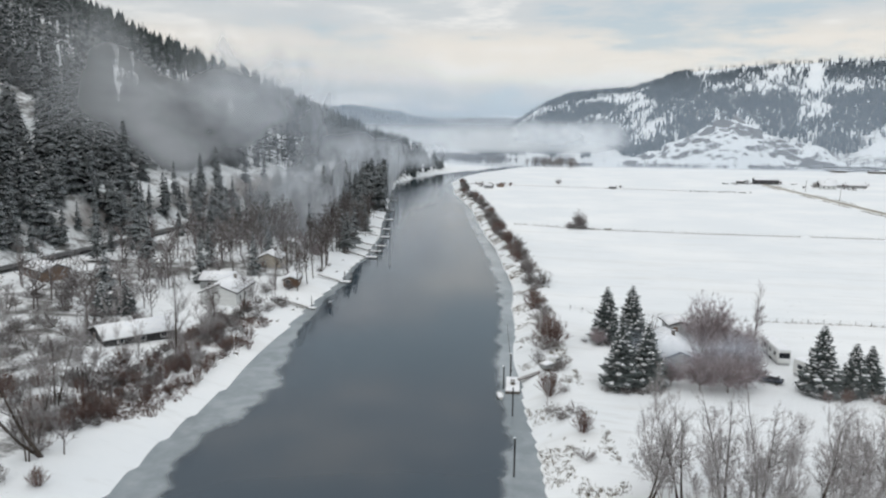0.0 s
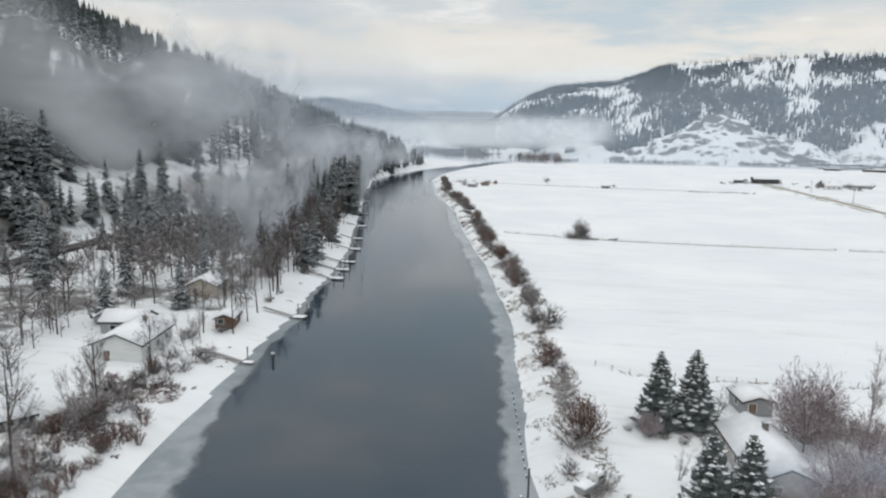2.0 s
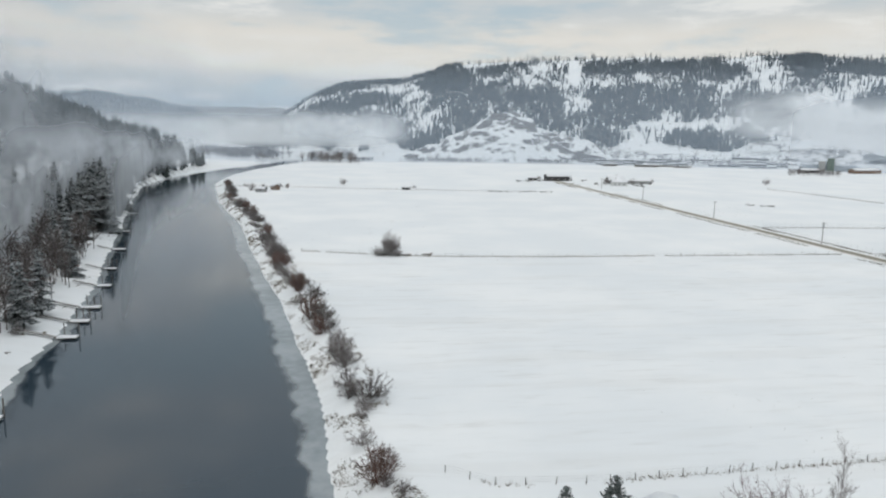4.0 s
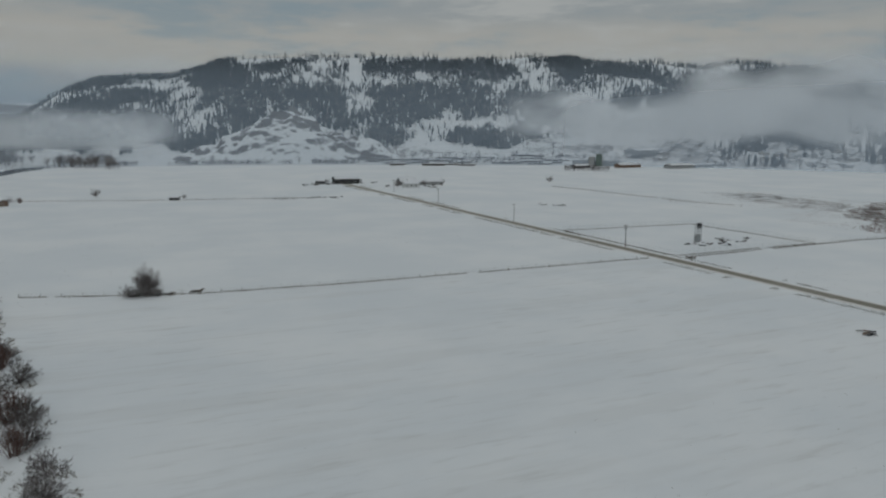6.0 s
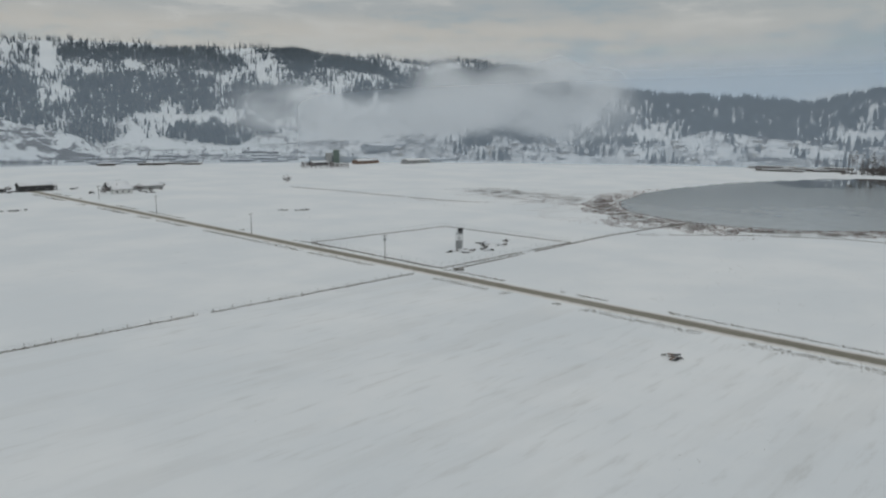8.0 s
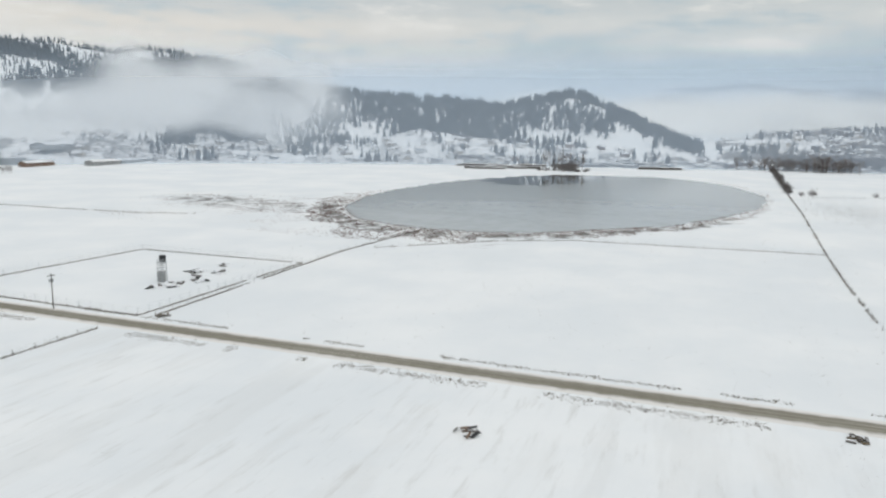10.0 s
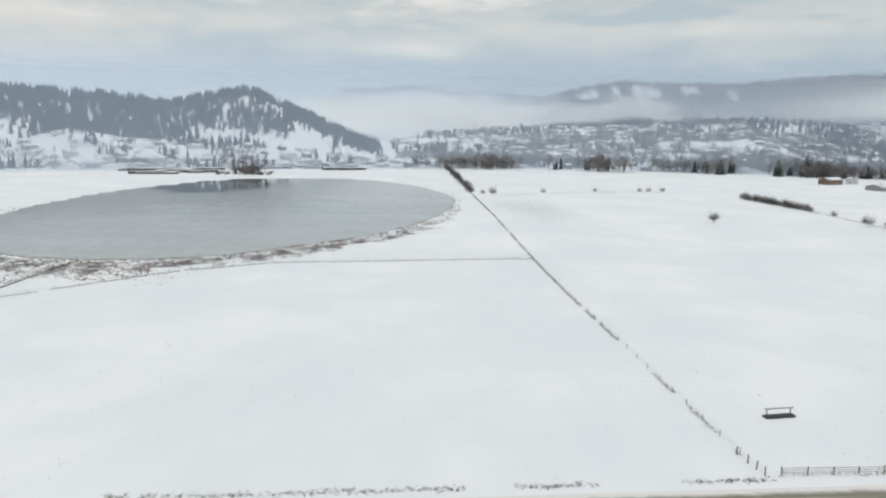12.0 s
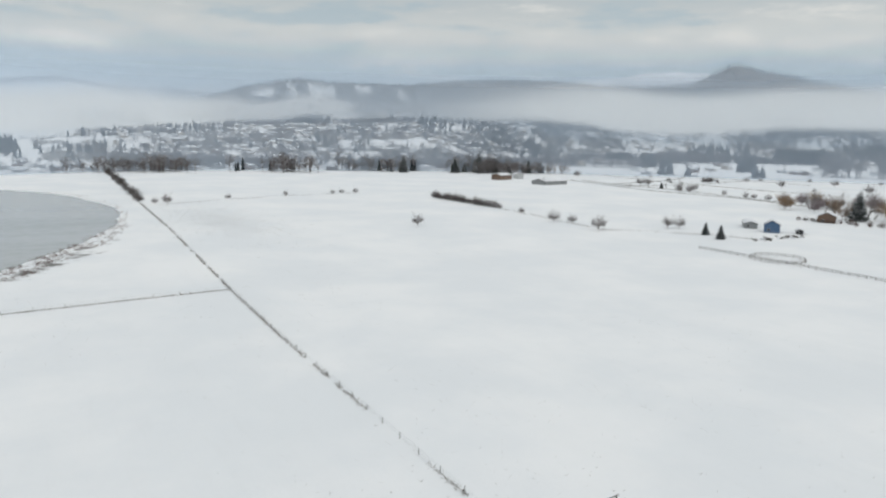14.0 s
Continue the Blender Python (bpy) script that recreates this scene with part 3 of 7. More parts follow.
def undergrowth(x, y, z):
    az, r = np.degrees(np.arctan2(x - CX, y - CY)), np.hypot(x - CX, y - CY)
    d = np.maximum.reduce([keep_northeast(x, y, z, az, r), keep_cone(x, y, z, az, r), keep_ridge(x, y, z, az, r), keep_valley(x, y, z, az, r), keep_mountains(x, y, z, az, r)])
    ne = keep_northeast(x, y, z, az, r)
    d = np.where((az > 50) & (az < 88) & (r < 2000), 0.72 * d, d)
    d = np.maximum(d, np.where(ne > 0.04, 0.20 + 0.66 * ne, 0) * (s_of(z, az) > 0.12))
    edge = np.interp(az, (88, 116, 126, 165), (1150, 1180, 1680, 1720))
    town = 0.78 * (az > 88) * (az < 165) * ease(r, edge, edge + 200) * (r < 2150) * (0.20 + 0.75 * ease(0.45 * fbm(x, y, 110, 4, 95) + 0.55 * fbm(x, y, 42, 4, 92), 0.40, 0.54))
    foot = 0.55 * (az > 18) * (az < 92) * ease(r, 985, 1010) * (r < 1300) * ease(fbm(az * 20, r * 2.2, 70, 4, 96), 0.40, 0.56)
    rough = np.where((x < -172) & (y < 1000), np.interp(-x, (172, 185, 205, 235, 280), (0.55, 0.34, 0.38, 0.46, 0.52)) + 0.5 * (fbm(x, y, 40, 4, 97) - 0.5), 0)
    shelf = np.where((x >= -172) & (y < 800), 0.62 * ease(bank_left(y) - x, 9, 22) * (0.45 + 0.55 * ease(fbm(x, y, 26, 4, 98), 0.40, 0.62)), 0)
    q = pond_shape(x, y)
    west = ease(-x, -610, -430) * 0.95 + 0.10 * ease(-y, -230, -170)
    reeds = 0.62 * west * ease(q, 0.99, 1.01) * (1 - ease(q, 1.06, 1.20))
    along, across = (x - 428) * 0.28 + (y - 480) * 0.96, (x - 428) * 0.96 - (y - 480) * 0.28
    marsh = 0.52 * np.clip(2.2 - 1.6 * np.hypot(along / 78, across / 30), 0, 1) * (0.75 + 0.5 * fbm(x, y, 34, 4, 94))
    return np.clip(np.maximum.reduce([reeds, marsh, d * np.where((az > -8) & (az < 62) & (r < 2100), 0.66, 0.80), town, foot, rough, shelf]), 0, 1)


def polar_ground():
    n, m = 700, 250
    radii = np.concatenate(([0.0], np.geomspace(3.0, 4850.0, m)))
    ang = np.linspace(0, math.tau, n, endpoint=False)
    rr, aa = np.meshgrid(radii[1:], ang, indexing="ij")
    x, y = CX + rr * np.sin(aa), CY + rr * np.cos(aa)
    v = np.stack([x, y, land(x, y)], -1).reshape(-1, 3)
    i, j = np.meshgrid(np.arange(m - 1), np.arange(n), indexing="ij")
    j2 = (j + 1) % n
    f = np.stack([i * n + j, (i + 1) * n + j, (i + 1) * n + j2, i * n + j2], -1).reshape(-1, 4)[:, ::-1]
    centre = np.array([[CX, CY, land_at(CX, CY)]])
    k = np.arange(0, n, 2)
    cap = np.stack([np.full(len(k), len(v)), (k + 2) % n, (k + 1) % n, k], -1)[:, ::-1]
    me = mesh_data("ground", np.vstack([v, centre]), np.vstack([f, cap[:, ::-1]]), MAT["ground"], smooth=True)
    att = me.attributes.new("undergrowth", "FLOAT", "POINT")
    att.data.foreach_set("value", np.append(undergrowth(v[:, 0], v[:, 1], v[:, 2]), 0.0).astype(np.float32))
    return me


tagged(new("ground", polar_ground()), "snow covered fields, river banks and rocky wooded hills", "ground", kind="structure")


def strip(name, xs_left, xs_right, ys, z, mat, cols=2):
    """A level or draped ribbon between two lines that run north."""
    ys = np.asarray(ys, dtype=float)
    u = np.linspace(0, 1, cols)
    x = xs_left[:, None] * (1 - u) + xs_right[:, None] * u
    yy = np.repeat(ys[:, None], cols, 1)
    zz = np.full_like(x, z) if isinstance(z, (int, float)) else z(x, yy)
    v = np.stack([x, yy, zz], -1).reshape(-1, 3)
    uv = np.stack([np.repeat(u[None], len(ys), 0), yy * 0.1], -1).reshape(-1, 2)
    i, j = np.meshgrid(np.arange(len(ys) - 1), np.arange(cols - 1), indexing="ij")
    f = np.stack([i * cols + j, i * cols + j + 1, (i + 1) * cols + j + 1, (i + 1) * cols + j], -1).reshape(-1, 4)
    return mesh_data(name, v, f, mat, uv, smooth=True)


ys = np.linspace(-600, 1450, 240)
tagged(new("river_water", strip("river_water", bank_left(ys) - 3, bank_right(ys) + 3, ys, WATER, MAT["water"], 4)), "still dark grey river reflecting the cloudy sky", "river", kind="structure")
ys = np.linspace(20, 760, 900)
reach = 0.6 + 4.0 * fbm(ys, ys * 0, 30, 2, 61) * (1 - 0.5 * ease(ys, 160, 260)) + 9.0 * (1 - ease(ys, 96, 180)) * fbm(ys, ys * 0, 18, 4, 66) + 1.0 * (fbm(ys, ys * 0, 5, 3, 67) - 0.4) * (1 - ease(ys, 200, 300))
tagged(new("river_ice_west", strip("river_ice_west", bank_left(ys) - 2, bank_left(ys) + reach * 1.35, ys, WATER + 0.04, MAT["ice"], 4)), "grey sheet of thin ice along the west bank", "ice", kind="structure")
reach = 2.6 * fbm(ys, ys * 0, 38, 2, 63) + 2.4 + 1.6 * ease(ys, 190, 250) * (1 - ease(ys, 420, 560)) + 0.8 * (fbm(ys, ys * 0, 6, 3, 68) - 0.5)
tagged(new("river_ice_east", strip("river_ice_east", bank_right(ys) + 2, np.interp(ys, RIGHT_Y, RIGHT_X) - reach * 1.25, ys, WATER + 0.04, MAT["ice"], 4)), "pale grey shelf of ice along the east bank", "ice", kind="structure")


def pond_mesh():
    n, m = 160, 12
    ang = np.linspace(0, math.tau, n, endpoint=False)
    rad = np.ones(n)
    for _ in range(12):
        x, y = 615 + 241 * rad * np.sin(ang), 300 + 135 * rad * np.cos(ang)
        rad = rad / pond_shape(x, y)
    s = np.linspace(0.002, 1.05, m)
    x = 615 + 241 * np.outer(s, rad * np.sin(ang))
    y = 300 + 135 * np.outer(s, rad * np.cos(ang))
    v = np.stack([x, y, np.full_like(x, -0.35)], -1).reshape(-1, 3)
    i, j = np.meshgrid(np.arange(m - 1), np.arange(n), indexing="ij")
    f = np.stack([i * n + j, (i + 1) * n + j, (i + 1) * n + (j + 1) % n, i * n + (j + 1) % n], -1).reshape(-1, 4)[:, ::-1]
    return v, f


v, f = pond_mesh()
tagged(new("pond_ice", mesh_data("pond_ice", v, f, MAT["pond_ice"], smooth=True)), "wide shallow pond under wet grey ice", "pond", kind="structure")

ys = np.linspace(-420, 745, 400)
tagged(new("road_east", strip("road_east", np.full(400, 183.0), np.full(400, 191.6), ys, lambda x, y: land(x * 0 + 187.3, y) + 0.16 - 0.010 * (x - 187.3) ** 2, MAT["road"], 9)),
       "straight gravel road with brown slush between snowy verges", "road", kind="structure")
ys = np.linspace(-200, 640, 260)
mid = -168.0 + 4 * np.sin(ys / 90.0)
tagged(new("road_west", strip("road_west", mid - 3.0, mid + 3.0, ys, lambda x, y: land(np.full_like(x, -168.0), y) + 0.9, MAT["asphalt"], 5)),
       "dark wet asphalt road at the foot of the wooded hill", "road", kind="structure")


def knoll_mesh():
    """The bare rocky knoll in terraces before the north-east hill."""
    n = 190
    u = np.linspace(-1.15, 1.15, n)
    a, b = np.meshgrid(u, u)
    warp = 0.30 * (fbm(a * 100, b * 100, 70, 4, 25) - 0.5)
    q = np.hypot(a + warp, b + warp * 0.7)
    h = 84 * np.clip(1 - q ** 0.95, -0.15, 1) * (0.72 + 0.62 * (fbm(a * 100, b * 100, 80, 4, 21) - 0.38))
    shift = 40 * fbm(a * 100 + 40, b * 60, 60, 3, 23) + 12 * a
    step = 15.0
    k = h + shift
    soft = np.floor(k / step) * step + step * ease(k % step, 8.5, 13.5) - shift
    crag = 26 * (np.abs(fbm(a * 100, b * 100, 40, 4, 26) - 0.5) * 2 - 0.3) * ease(h, 6, 22)
    break_up = ease(fbm(a * 100, b * 100, 34, 4, 28) + 0.10 * ease(h, 14, 40) - 0.08, 0.44, 0.52)
    h = np.where(h > 3, h + (soft - h) * break_up, h) - crag + 6.0 * (fbm(a * 100, b * 100, 16, 4, 27) - 0.5)
    rz = radians(11)
    x = KNOLL[0] + a * 190 * math.cos(rz) + b * 120 * math.sin(rz)
    y = KNOLL[1] - a * 190 * math.sin(rz) + b * 120 * math.cos(rz)
    v = np.stack([x, y, h - 1.0], -1).reshape(-1, 3)
    i, j = np.meshgrid(np.arange(n - 1), np.arange(n - 1), indexing="ij")
    f = np.stack([i * n + j, i * n + j + 1, (i + 1) * n + j + 1, (i + 1) * n + j], -1).reshape(-1, 4)
    return mesh_data("rock_knoll", v, f, MAT["knoll"], smooth=False)


def knoll_build(t, geo):
    p = geo.outputs["Position"]
    sp = t.nodes.new("ShaderNodeSeparateXYZ")
    t.links.new(geo.outputs["Normal"], sp.inputs[0])
    up = maths(t, "ADD", sp.outputs[2], maths(t, "MULTIPLY", maths(t, "SUBTRACT", noise_tex(t, p, 0.10, 6.0, 0.7), 0.5), 0.75))
    rock = blend(t, noise_tex(t, p, 0.15, 4.0), (0.085, 0.082, 0.085), (0.22, 0.20, 0.19))
    return blend(t, ramp(t, [(0.60, 0.0), (0.74, 1.0)], up), rock, (0.80, 0.82, 0.83)), noise_tex(t, p, 0.3, 4.0)


MAT["knoll"] = material("snowy_rock_ledges", knoll_build, 0.9, 0.2, 0.5)
tagged(new("rock_knoll", knoll_mesh()), "bare snowy knoll with dark rock ledges", "rock", kind="structure")


# ---------------------------------------------------------------- plants: templates as vertex and triangle lists
def prism(V, F, a, b, r0, r1, n=3):
    """A tapered limb from a to b."""
    d = (b - a).normalized()
    u = d.orthogonal().normalized()
    w = d.cross(u)
    base = len(V)
    for p, r in ((a, r0), (b, r1)):
        for k in range(n):
            c, s = math.cos(k / n * math.tau), math.sin(k / n * math.tau)
            V.append(p + u * (c * r) + w * (s * r))
    for k in range(n):
        k2 = (k + 1) % n
        F.append((base + k, base + k2, base + n + k2))
        F.append((base + k, base + n + k2, base + n + k))


def twig(V, F, a, b, r):
    """A thin twig that tapers to a point."""
    d = (b - a).normalized()
    u = d.orthogonal().normalized()
    u.rotate(Matrix.Rotation(random.random() * math.tau, 3, d))
    base = len(V)
    V.extend((a - u * r, a + u * r, b))
    F.append((base, base + 1, base + 2))


def sway(d, amount):
    return (d + Vector((random.gauss(0, 1), random.gauss(0, 1), random.gauss(0, 1))) * amount).normalized()


def limb(V, F, W, a, d, length, r, depth, droop, kids, spread):
    """A limb of three bends; W takes the twigs."""
    p, steps = a, 3
    for k in range(steps):
        d = sway(d, 0.10)
        d = (d + Vector((0, 0, 0.10 if not droop else -droop * (k + 1) * 0.35))).normalized()
        q = p + d * (length / steps)
        r1 = r * (0.80 if k < 2 else 0.55)
        prism(V, F, p, q, r, r1, 4 if depth == 0 else 3)
        n = kids if depth < 2 else kids + 2
        for _ in range(n if (k > 0 or depth > 0) else 1):
            f = random.random()
            s = p.lerp(q, f)
            side = sway(d, spread)
            if depth < 1:
                limb(V, F, W, s, side, length * random.uniform(0.38, 0.62), r1 * 0.55, depth + 1, droop, kids, spread)
            elif depth < 2 and random.random() < 0.75:
                limb2(W, s, side, length * random.uniform(0.4, 0.7), max(0.018, r1 * 0.5), droop)
        p, r = q, r1
    limb2(W, p, d, length * 0.45, max(0.018, r * 0.8), droop)


def limb2(W, a, d, length, r, droop):
    """A fine branch with its twigs."""
    V, F = W
    d = (sway(d, 0.15) + Vector((0, 0, 0.15 - droop))).normalized()
    b = a + d * length
    twig(V, F, a, b, r)
    for _ in range(4):
        s = a.lerp(b, random.uniform(0.15, 0.95))
        e = (sway(d, 0.55) + Vector((0, 0, 0.1 - droop * 0.8))).normalized()
        t = s + e * length * random.uniform(0.3, 0.6)
        twig(V, F, s, t, r * 0.85)
        for _ in range(1):
            s2 = s.lerp(t, random.uniform(0.3, 0.9))
            twig(V, F, s2, s2 + sway(e, 0.6) * length * random.uniform(0.15, 0.32), r * 0.6)


def bare_tree(seed, height, stems=1, lean=0.1, spread=0.7, droop=0.0, kids=2, r=0.16, first=0.25):
    """Wood and twigs of a leafless tree."""
    random.seed(seed)
    V, F, W = [], [], ([], [])
    for s in range(stems):
        d = sway(Vector((0, 0, 1)), lean if stems == 1 else lean * 2.2)
        a = Vector((random.uniform(-0.3, 0.3) * (stems > 1), random.uniform(-0.3, 0.3) * (stems > 1), -0.3))
        top = a + d * height * first
        prism(V, F, a, top, r, r * 0.82, 6)
        rest, p, rad, parts = height * (1 - first), top, r * 0.8, 5
        for k in range(parts):
            d = sway(d, 0.07)
            d = (d + Vector((0, 0, 0.1))).normalized()
            q = p + d * rest / parts
            prism(V, F, p, q, rad, rad * 0.74, 4)
            for _ in range(kids + (k > 0)):
                side = sway(d, spread)
                side.z = abs(side.z) * 0.8 + 0.15
                limb(V, F, W, p.lerp(q, random.random()), side.normalized(), height * random.uniform(0.16, 0.30) * (1 - 0.10 * k), rad * 0.5, 1 if k > 1 else 0, droop, kids, spread * 0.75)
            p, rad = q, rad * 0.74
        limb2(W, p, d, rest * 0.16, rad * 0.6, droop)
    return (np.array([v[:] for v in V]), np.array(F)), (np.array([v[:] for v in W[0]]), np.array(W[1]))


def shrub(seed, height, width, stems, twigs=9):
    """A rounded thicket of thin stems from the ground."""
    random.seed(seed)
    W = ([], [])
    for _ in range(stems):
        az, tilt = random.random() * math.tau, random.random() ** 0.7
        a = Vector((math.cos(az), math.sin(az), 0)) * random.random() * width * 0.16
        a.z = -0.15
        end = Vector((math.cos(az) * width * 0.5 * tilt, math.sin(az) * width * 0.5 * tilt, height * (1 - 0.55 * tilt * tilt) * random.uniform(0.75, 1.0)))
        d = (end - a).normalized()
        h = (end - a).length
        prism(W[0], W[1], a, end, 0.035, 0.015, 3)
        for _ in range(twigs):
            s = a.lerp(end, random.uniform(0.35, 1.0))
            e = sway(d, 0.5)
            t = s + e * h * random.uniform(0.12, 0.26)
            twig(W[0], W[1], s, t, 0.034)
            for _ in range(2):
                s2 = s.lerp(t, random.uniform(0.3, 1.0))
                twig(W[0], W[1], s2, s2 + sway(e, 0.7) * h * 0.11, 0.028)
    return np.array([v[:] for v in W[0]]), np.array(W[1])


def ball_tree(seed, height, width, limbs=46, sprays=6):
    """A round dense leafless tree: short trunk and sprays out to a ragged ball."""
    random.seed(seed)
    V, F, W = [], [], ([], [])
    fork = Vector((0, 0, height * 0.14))
    prism(V, F, Vector((0, 0, -0.3)), fork, 0.16, 0.12, 5)
    for _ in range(limbs):
        az, up = random.random() * math.tau, random.uniform(-0.35, 1.0)
        c = math.sqrt(max(0.0, 1 - up * up))
        end = Vector((math.cos(az) * c * width / 2, math.sin(az) * c * width / 2, height * 0.52 + up * height * 0.46)) * random.uniform(0.72, 1.05)
        mid = fork.lerp(end, 0.5) + Vector((0, 0, height * 0.06))
        prism(V, F, fork, mid, 0.035, 0.028, 3)
        prism(V, F, mid, end, 0.028, 0.015, 3)
        for _ in range(sprays):
            s = fork.lerp(end, random.uniform(0.35, 0.95))
            limb2(W, s, sway((end - fork).normalized(), 0.8), height * random.uniform(0.13, 0.22), 0.034, 0.0)
    return (np.array([v[:] for v in V]), np.array(F)), (np.array([v[:] for v in W[0]]), np.array(W[1]))


def spruce(seed, height, width, whorls, per, clear=0.06):
    """Trunk, boughs and snow pads of a conifer seen from near."""
    random.seed(seed)
    T, B, S = ([], []), ([], []), ([], [])
    prism(T[0], T[1], Vector((0, 0, -0.4)), Vector((0, 0, height * 0.55)), height * 0.016, height * 0.009, 7)
    prism(T[0], T[1], Vector((0, 0, height * 0.55)), Vector((0, 0, height * 0.99)), height * 0.009, 0.02, 5)
    for k in range(whorls):
        f = clear + (1 - clear) * (k / whorls) ** 0.92
        z = f * height
        reach = width * (1 - f) ** 0.78 * random.uniform(0.86, 1.1) + 0.18
        n = max(5, int(per * (0.45 + 0.55 * (1 - f))))
        off = random.random() * math.tau
        for j in range(n):
            az = off + j / n * math.tau + random.gauss(0, 0.12)
            L = reach * random.uniform(0.72, 1.12)
            out = Vector((math.cos(az), math.sin(az), 0))
            side = Vector((-math.sin(az), math.cos(az), 0))
            wide = 0.30 * L + 0.16
            sag = 0.34 - 0.30 * f + random.gauss(0, 0.06)
            pts = []
            for s in (0.0, 0.3, 0.6, 0.85, 1.0):
                pts.append(Vector((0, 0, z + random.gauss(0, 0.02))) + out * (L * s) + Vector((0, 0, -sag * L * s * (1.0 - 0.35 * s * s))))
            ws = (0.10, 0.75, 1.0, 0.65, 0.08)
            base = len(B[0])
            for p, w in zip(pts, ws):
                ww = wide * w * random.uniform(0.8, 1.15)
                B[0].extend((p - side * ww - Vector((0, 0, ww * 0.45)), p + Vector((0, 0, 0.02)), p + side * ww - Vector((0, 0, ww * 0.45))))
            for q in range(4):
                o = base + q * 3
                for c in (0, 1):
                    B[1].append((o + c, o + c + 1, o + c + 4))
                    B[1].append((o + c, o + c + 4, o + c + 3))
            for _ in range(5):
                s = random.uniform(0.35, 1.0)
                p = pts[0].lerp(pts[-1], s) + Vector((0, 0, -0.02))
                e = (out + side * random.uniform(-1.3, 1.3) - Vector((0, 0, random.uniform(0.2, 0.8)))).normalized()
                t = p + e * wide * random.uniform(0.7, 1.3)
                w2 = side * 0.10 * wide + Vector((0, 0, 0.03))
                b2 = len(B[0])
                B[0].extend((p - w2, p + w2, t))
                B[1].append((b2, b2 + 1, b2 + 2))
            if random.random() < 0.62 and f < 0.95:
                s0, s1 = random.uniform(0.40, 0.6), random.uniform(0.8, 1.0)
                a, b = (pts[1].lerp(pts[3], (s0 - 0.3) / 0.55)), pts[3].lerp(pts[4], (s1 - 0.8) / 0.2)
                b3, ww = len(S[0]), wide * random.uniform(0.35, 0.72)
                rise = Vector((0, 0, 0.07 + 0.05 * random.random()))
                mid = a.lerp(b, 0.5)
                S[0].extend((a, mid - side * ww - Vector((0, 0, ww * 0.3)), b, mid + side * ww - Vector((0, 0, ww * 0.3)), mid + rise + Vector((0, 0, 0.05)), a.lerp(b, 0.2) + rise, a.lerp(b, 0.8) + rise))
                for tri in ((0, 1, 5), (1, 4, 5), (1, 6, 4), (1, 2, 6), (2, 3, 6), (3, 4, 6), (3, 5, 4), (3, 0, 5)):
                    S[1].append(tuple(b3 + c for c in tri))
    return [(np.array([v[:] for v in V]), np.array(F)) for V, F in (T, B, S)]


def fir(seed, height, width, whorls, per, clear=0.16):
    """A plainer conifer for the wooded slopes: trunk and ragged boughs."""
    random.seed(seed)
    V, F = [], []
    prism(V, F, Vector((0, 0, -0.03 * height)), Vector((0, 0, height * 0.97)), height * 0.013, 0.003 * height, 4)
    for k in range(whorls):
        f = clear + (1 - clear) * k / whorls
        reach = width * ((1 - f) ** 0.75) * random.uniform(0.72, 1.18) + 0.012 * height
        off = random.random() * 6.3
        for j in range(per):
            az = off + j / per * math.tau + random.gauss(0, 0.2)
            out = Vector((math.cos(az), math.sin(az), 0))
            side = Vector((-math.sin(az), math.cos(az), 0))
            L = reach * random.uniform(0.45, 1.2)
            a = Vector((0, 0, min(0.99, f + random.gauss(0, 0.035)) * height + 0.03 * height))
            tip = a + out * L - Vector((0, 0, L * random.uniform(0.2, 0.6)))
            mid = a.lerp(tip, 0.55)
            w = L * 0.55
            base = len(V)
            V.extend((a, mid - side * w - Vector((0, 0, 0.3 * w)), tip, mid + side * w - Vector((0, 0, 0.3 * w))))
            F.extend(((base, base + 1, base + 2), (base, base + 2, base + 3)))
    return np.array([v[:] for v in V]), np.array(F)


def far_fir(seed, layers=3, n=6):
    """A far conifer of height 1: a stack of ragged skirts."""
    random.seed(seed)
    V, F = [], []
    for k in range(layers):
        z0 = 0.10 + 0.84 * k / layers
        z1 = min(1.0, z0 + 0.48)
        r = 0.17 * (1 - z0) ** 0.8 + 0.015
        base = len(V)
        V.append((random.gauss(0, 0.01), random.gauss(0, 0.01), z1))
        for j in range(n):
            a = (j + random.uniform(-0.25, 0.25)) / n * math.tau
            q = r * (1.25 if j % 2 else 0.7) * random.uniform(0.8, 1.2)
            V.append((math.cos(a) * q, math.sin(a) * q, z0 - 0.04 * (j % 2)))
        for j in range(n):
            F.append((base, base + 1 + j, base + 1 + (j + 1) % n))
    return np.array(V), np.array(F)


def far_bare(seed, sprays=19):
    """A far leafless tree of height 1: trunk and a loose crown of sprays."""
    random.seed(seed)
    V, F = [], []
    prism(V, F, Vector((0, 0, -0.02)), Vector((0.02, 0, 0.6)), 0.018, 0.008, 3)
    for _ in range(sprays):
        z = random.uniform(0.18, 0.72)
        a = Vector((0, 0, z))
        az = random.random() * math.tau
        d = Vector((math.cos(az) * 0.7, math.sin(az) * 0.7, random.uniform(0.5, 1.3))).normalized()
        b = a + d * random.uniform(0.2, 0.38)
        b.z = min(b.z, 1.0)
        twig(V, F, a, b, 0.009)
        for _ in range(3):
            s = a.lerp(b, random.uniform(0.4, 1.0))
            twig(V, F, s, s + sway(d, 0.5) * 0.15, 0.010)
    return np.array([v[:] for v in V]), np.array(F)


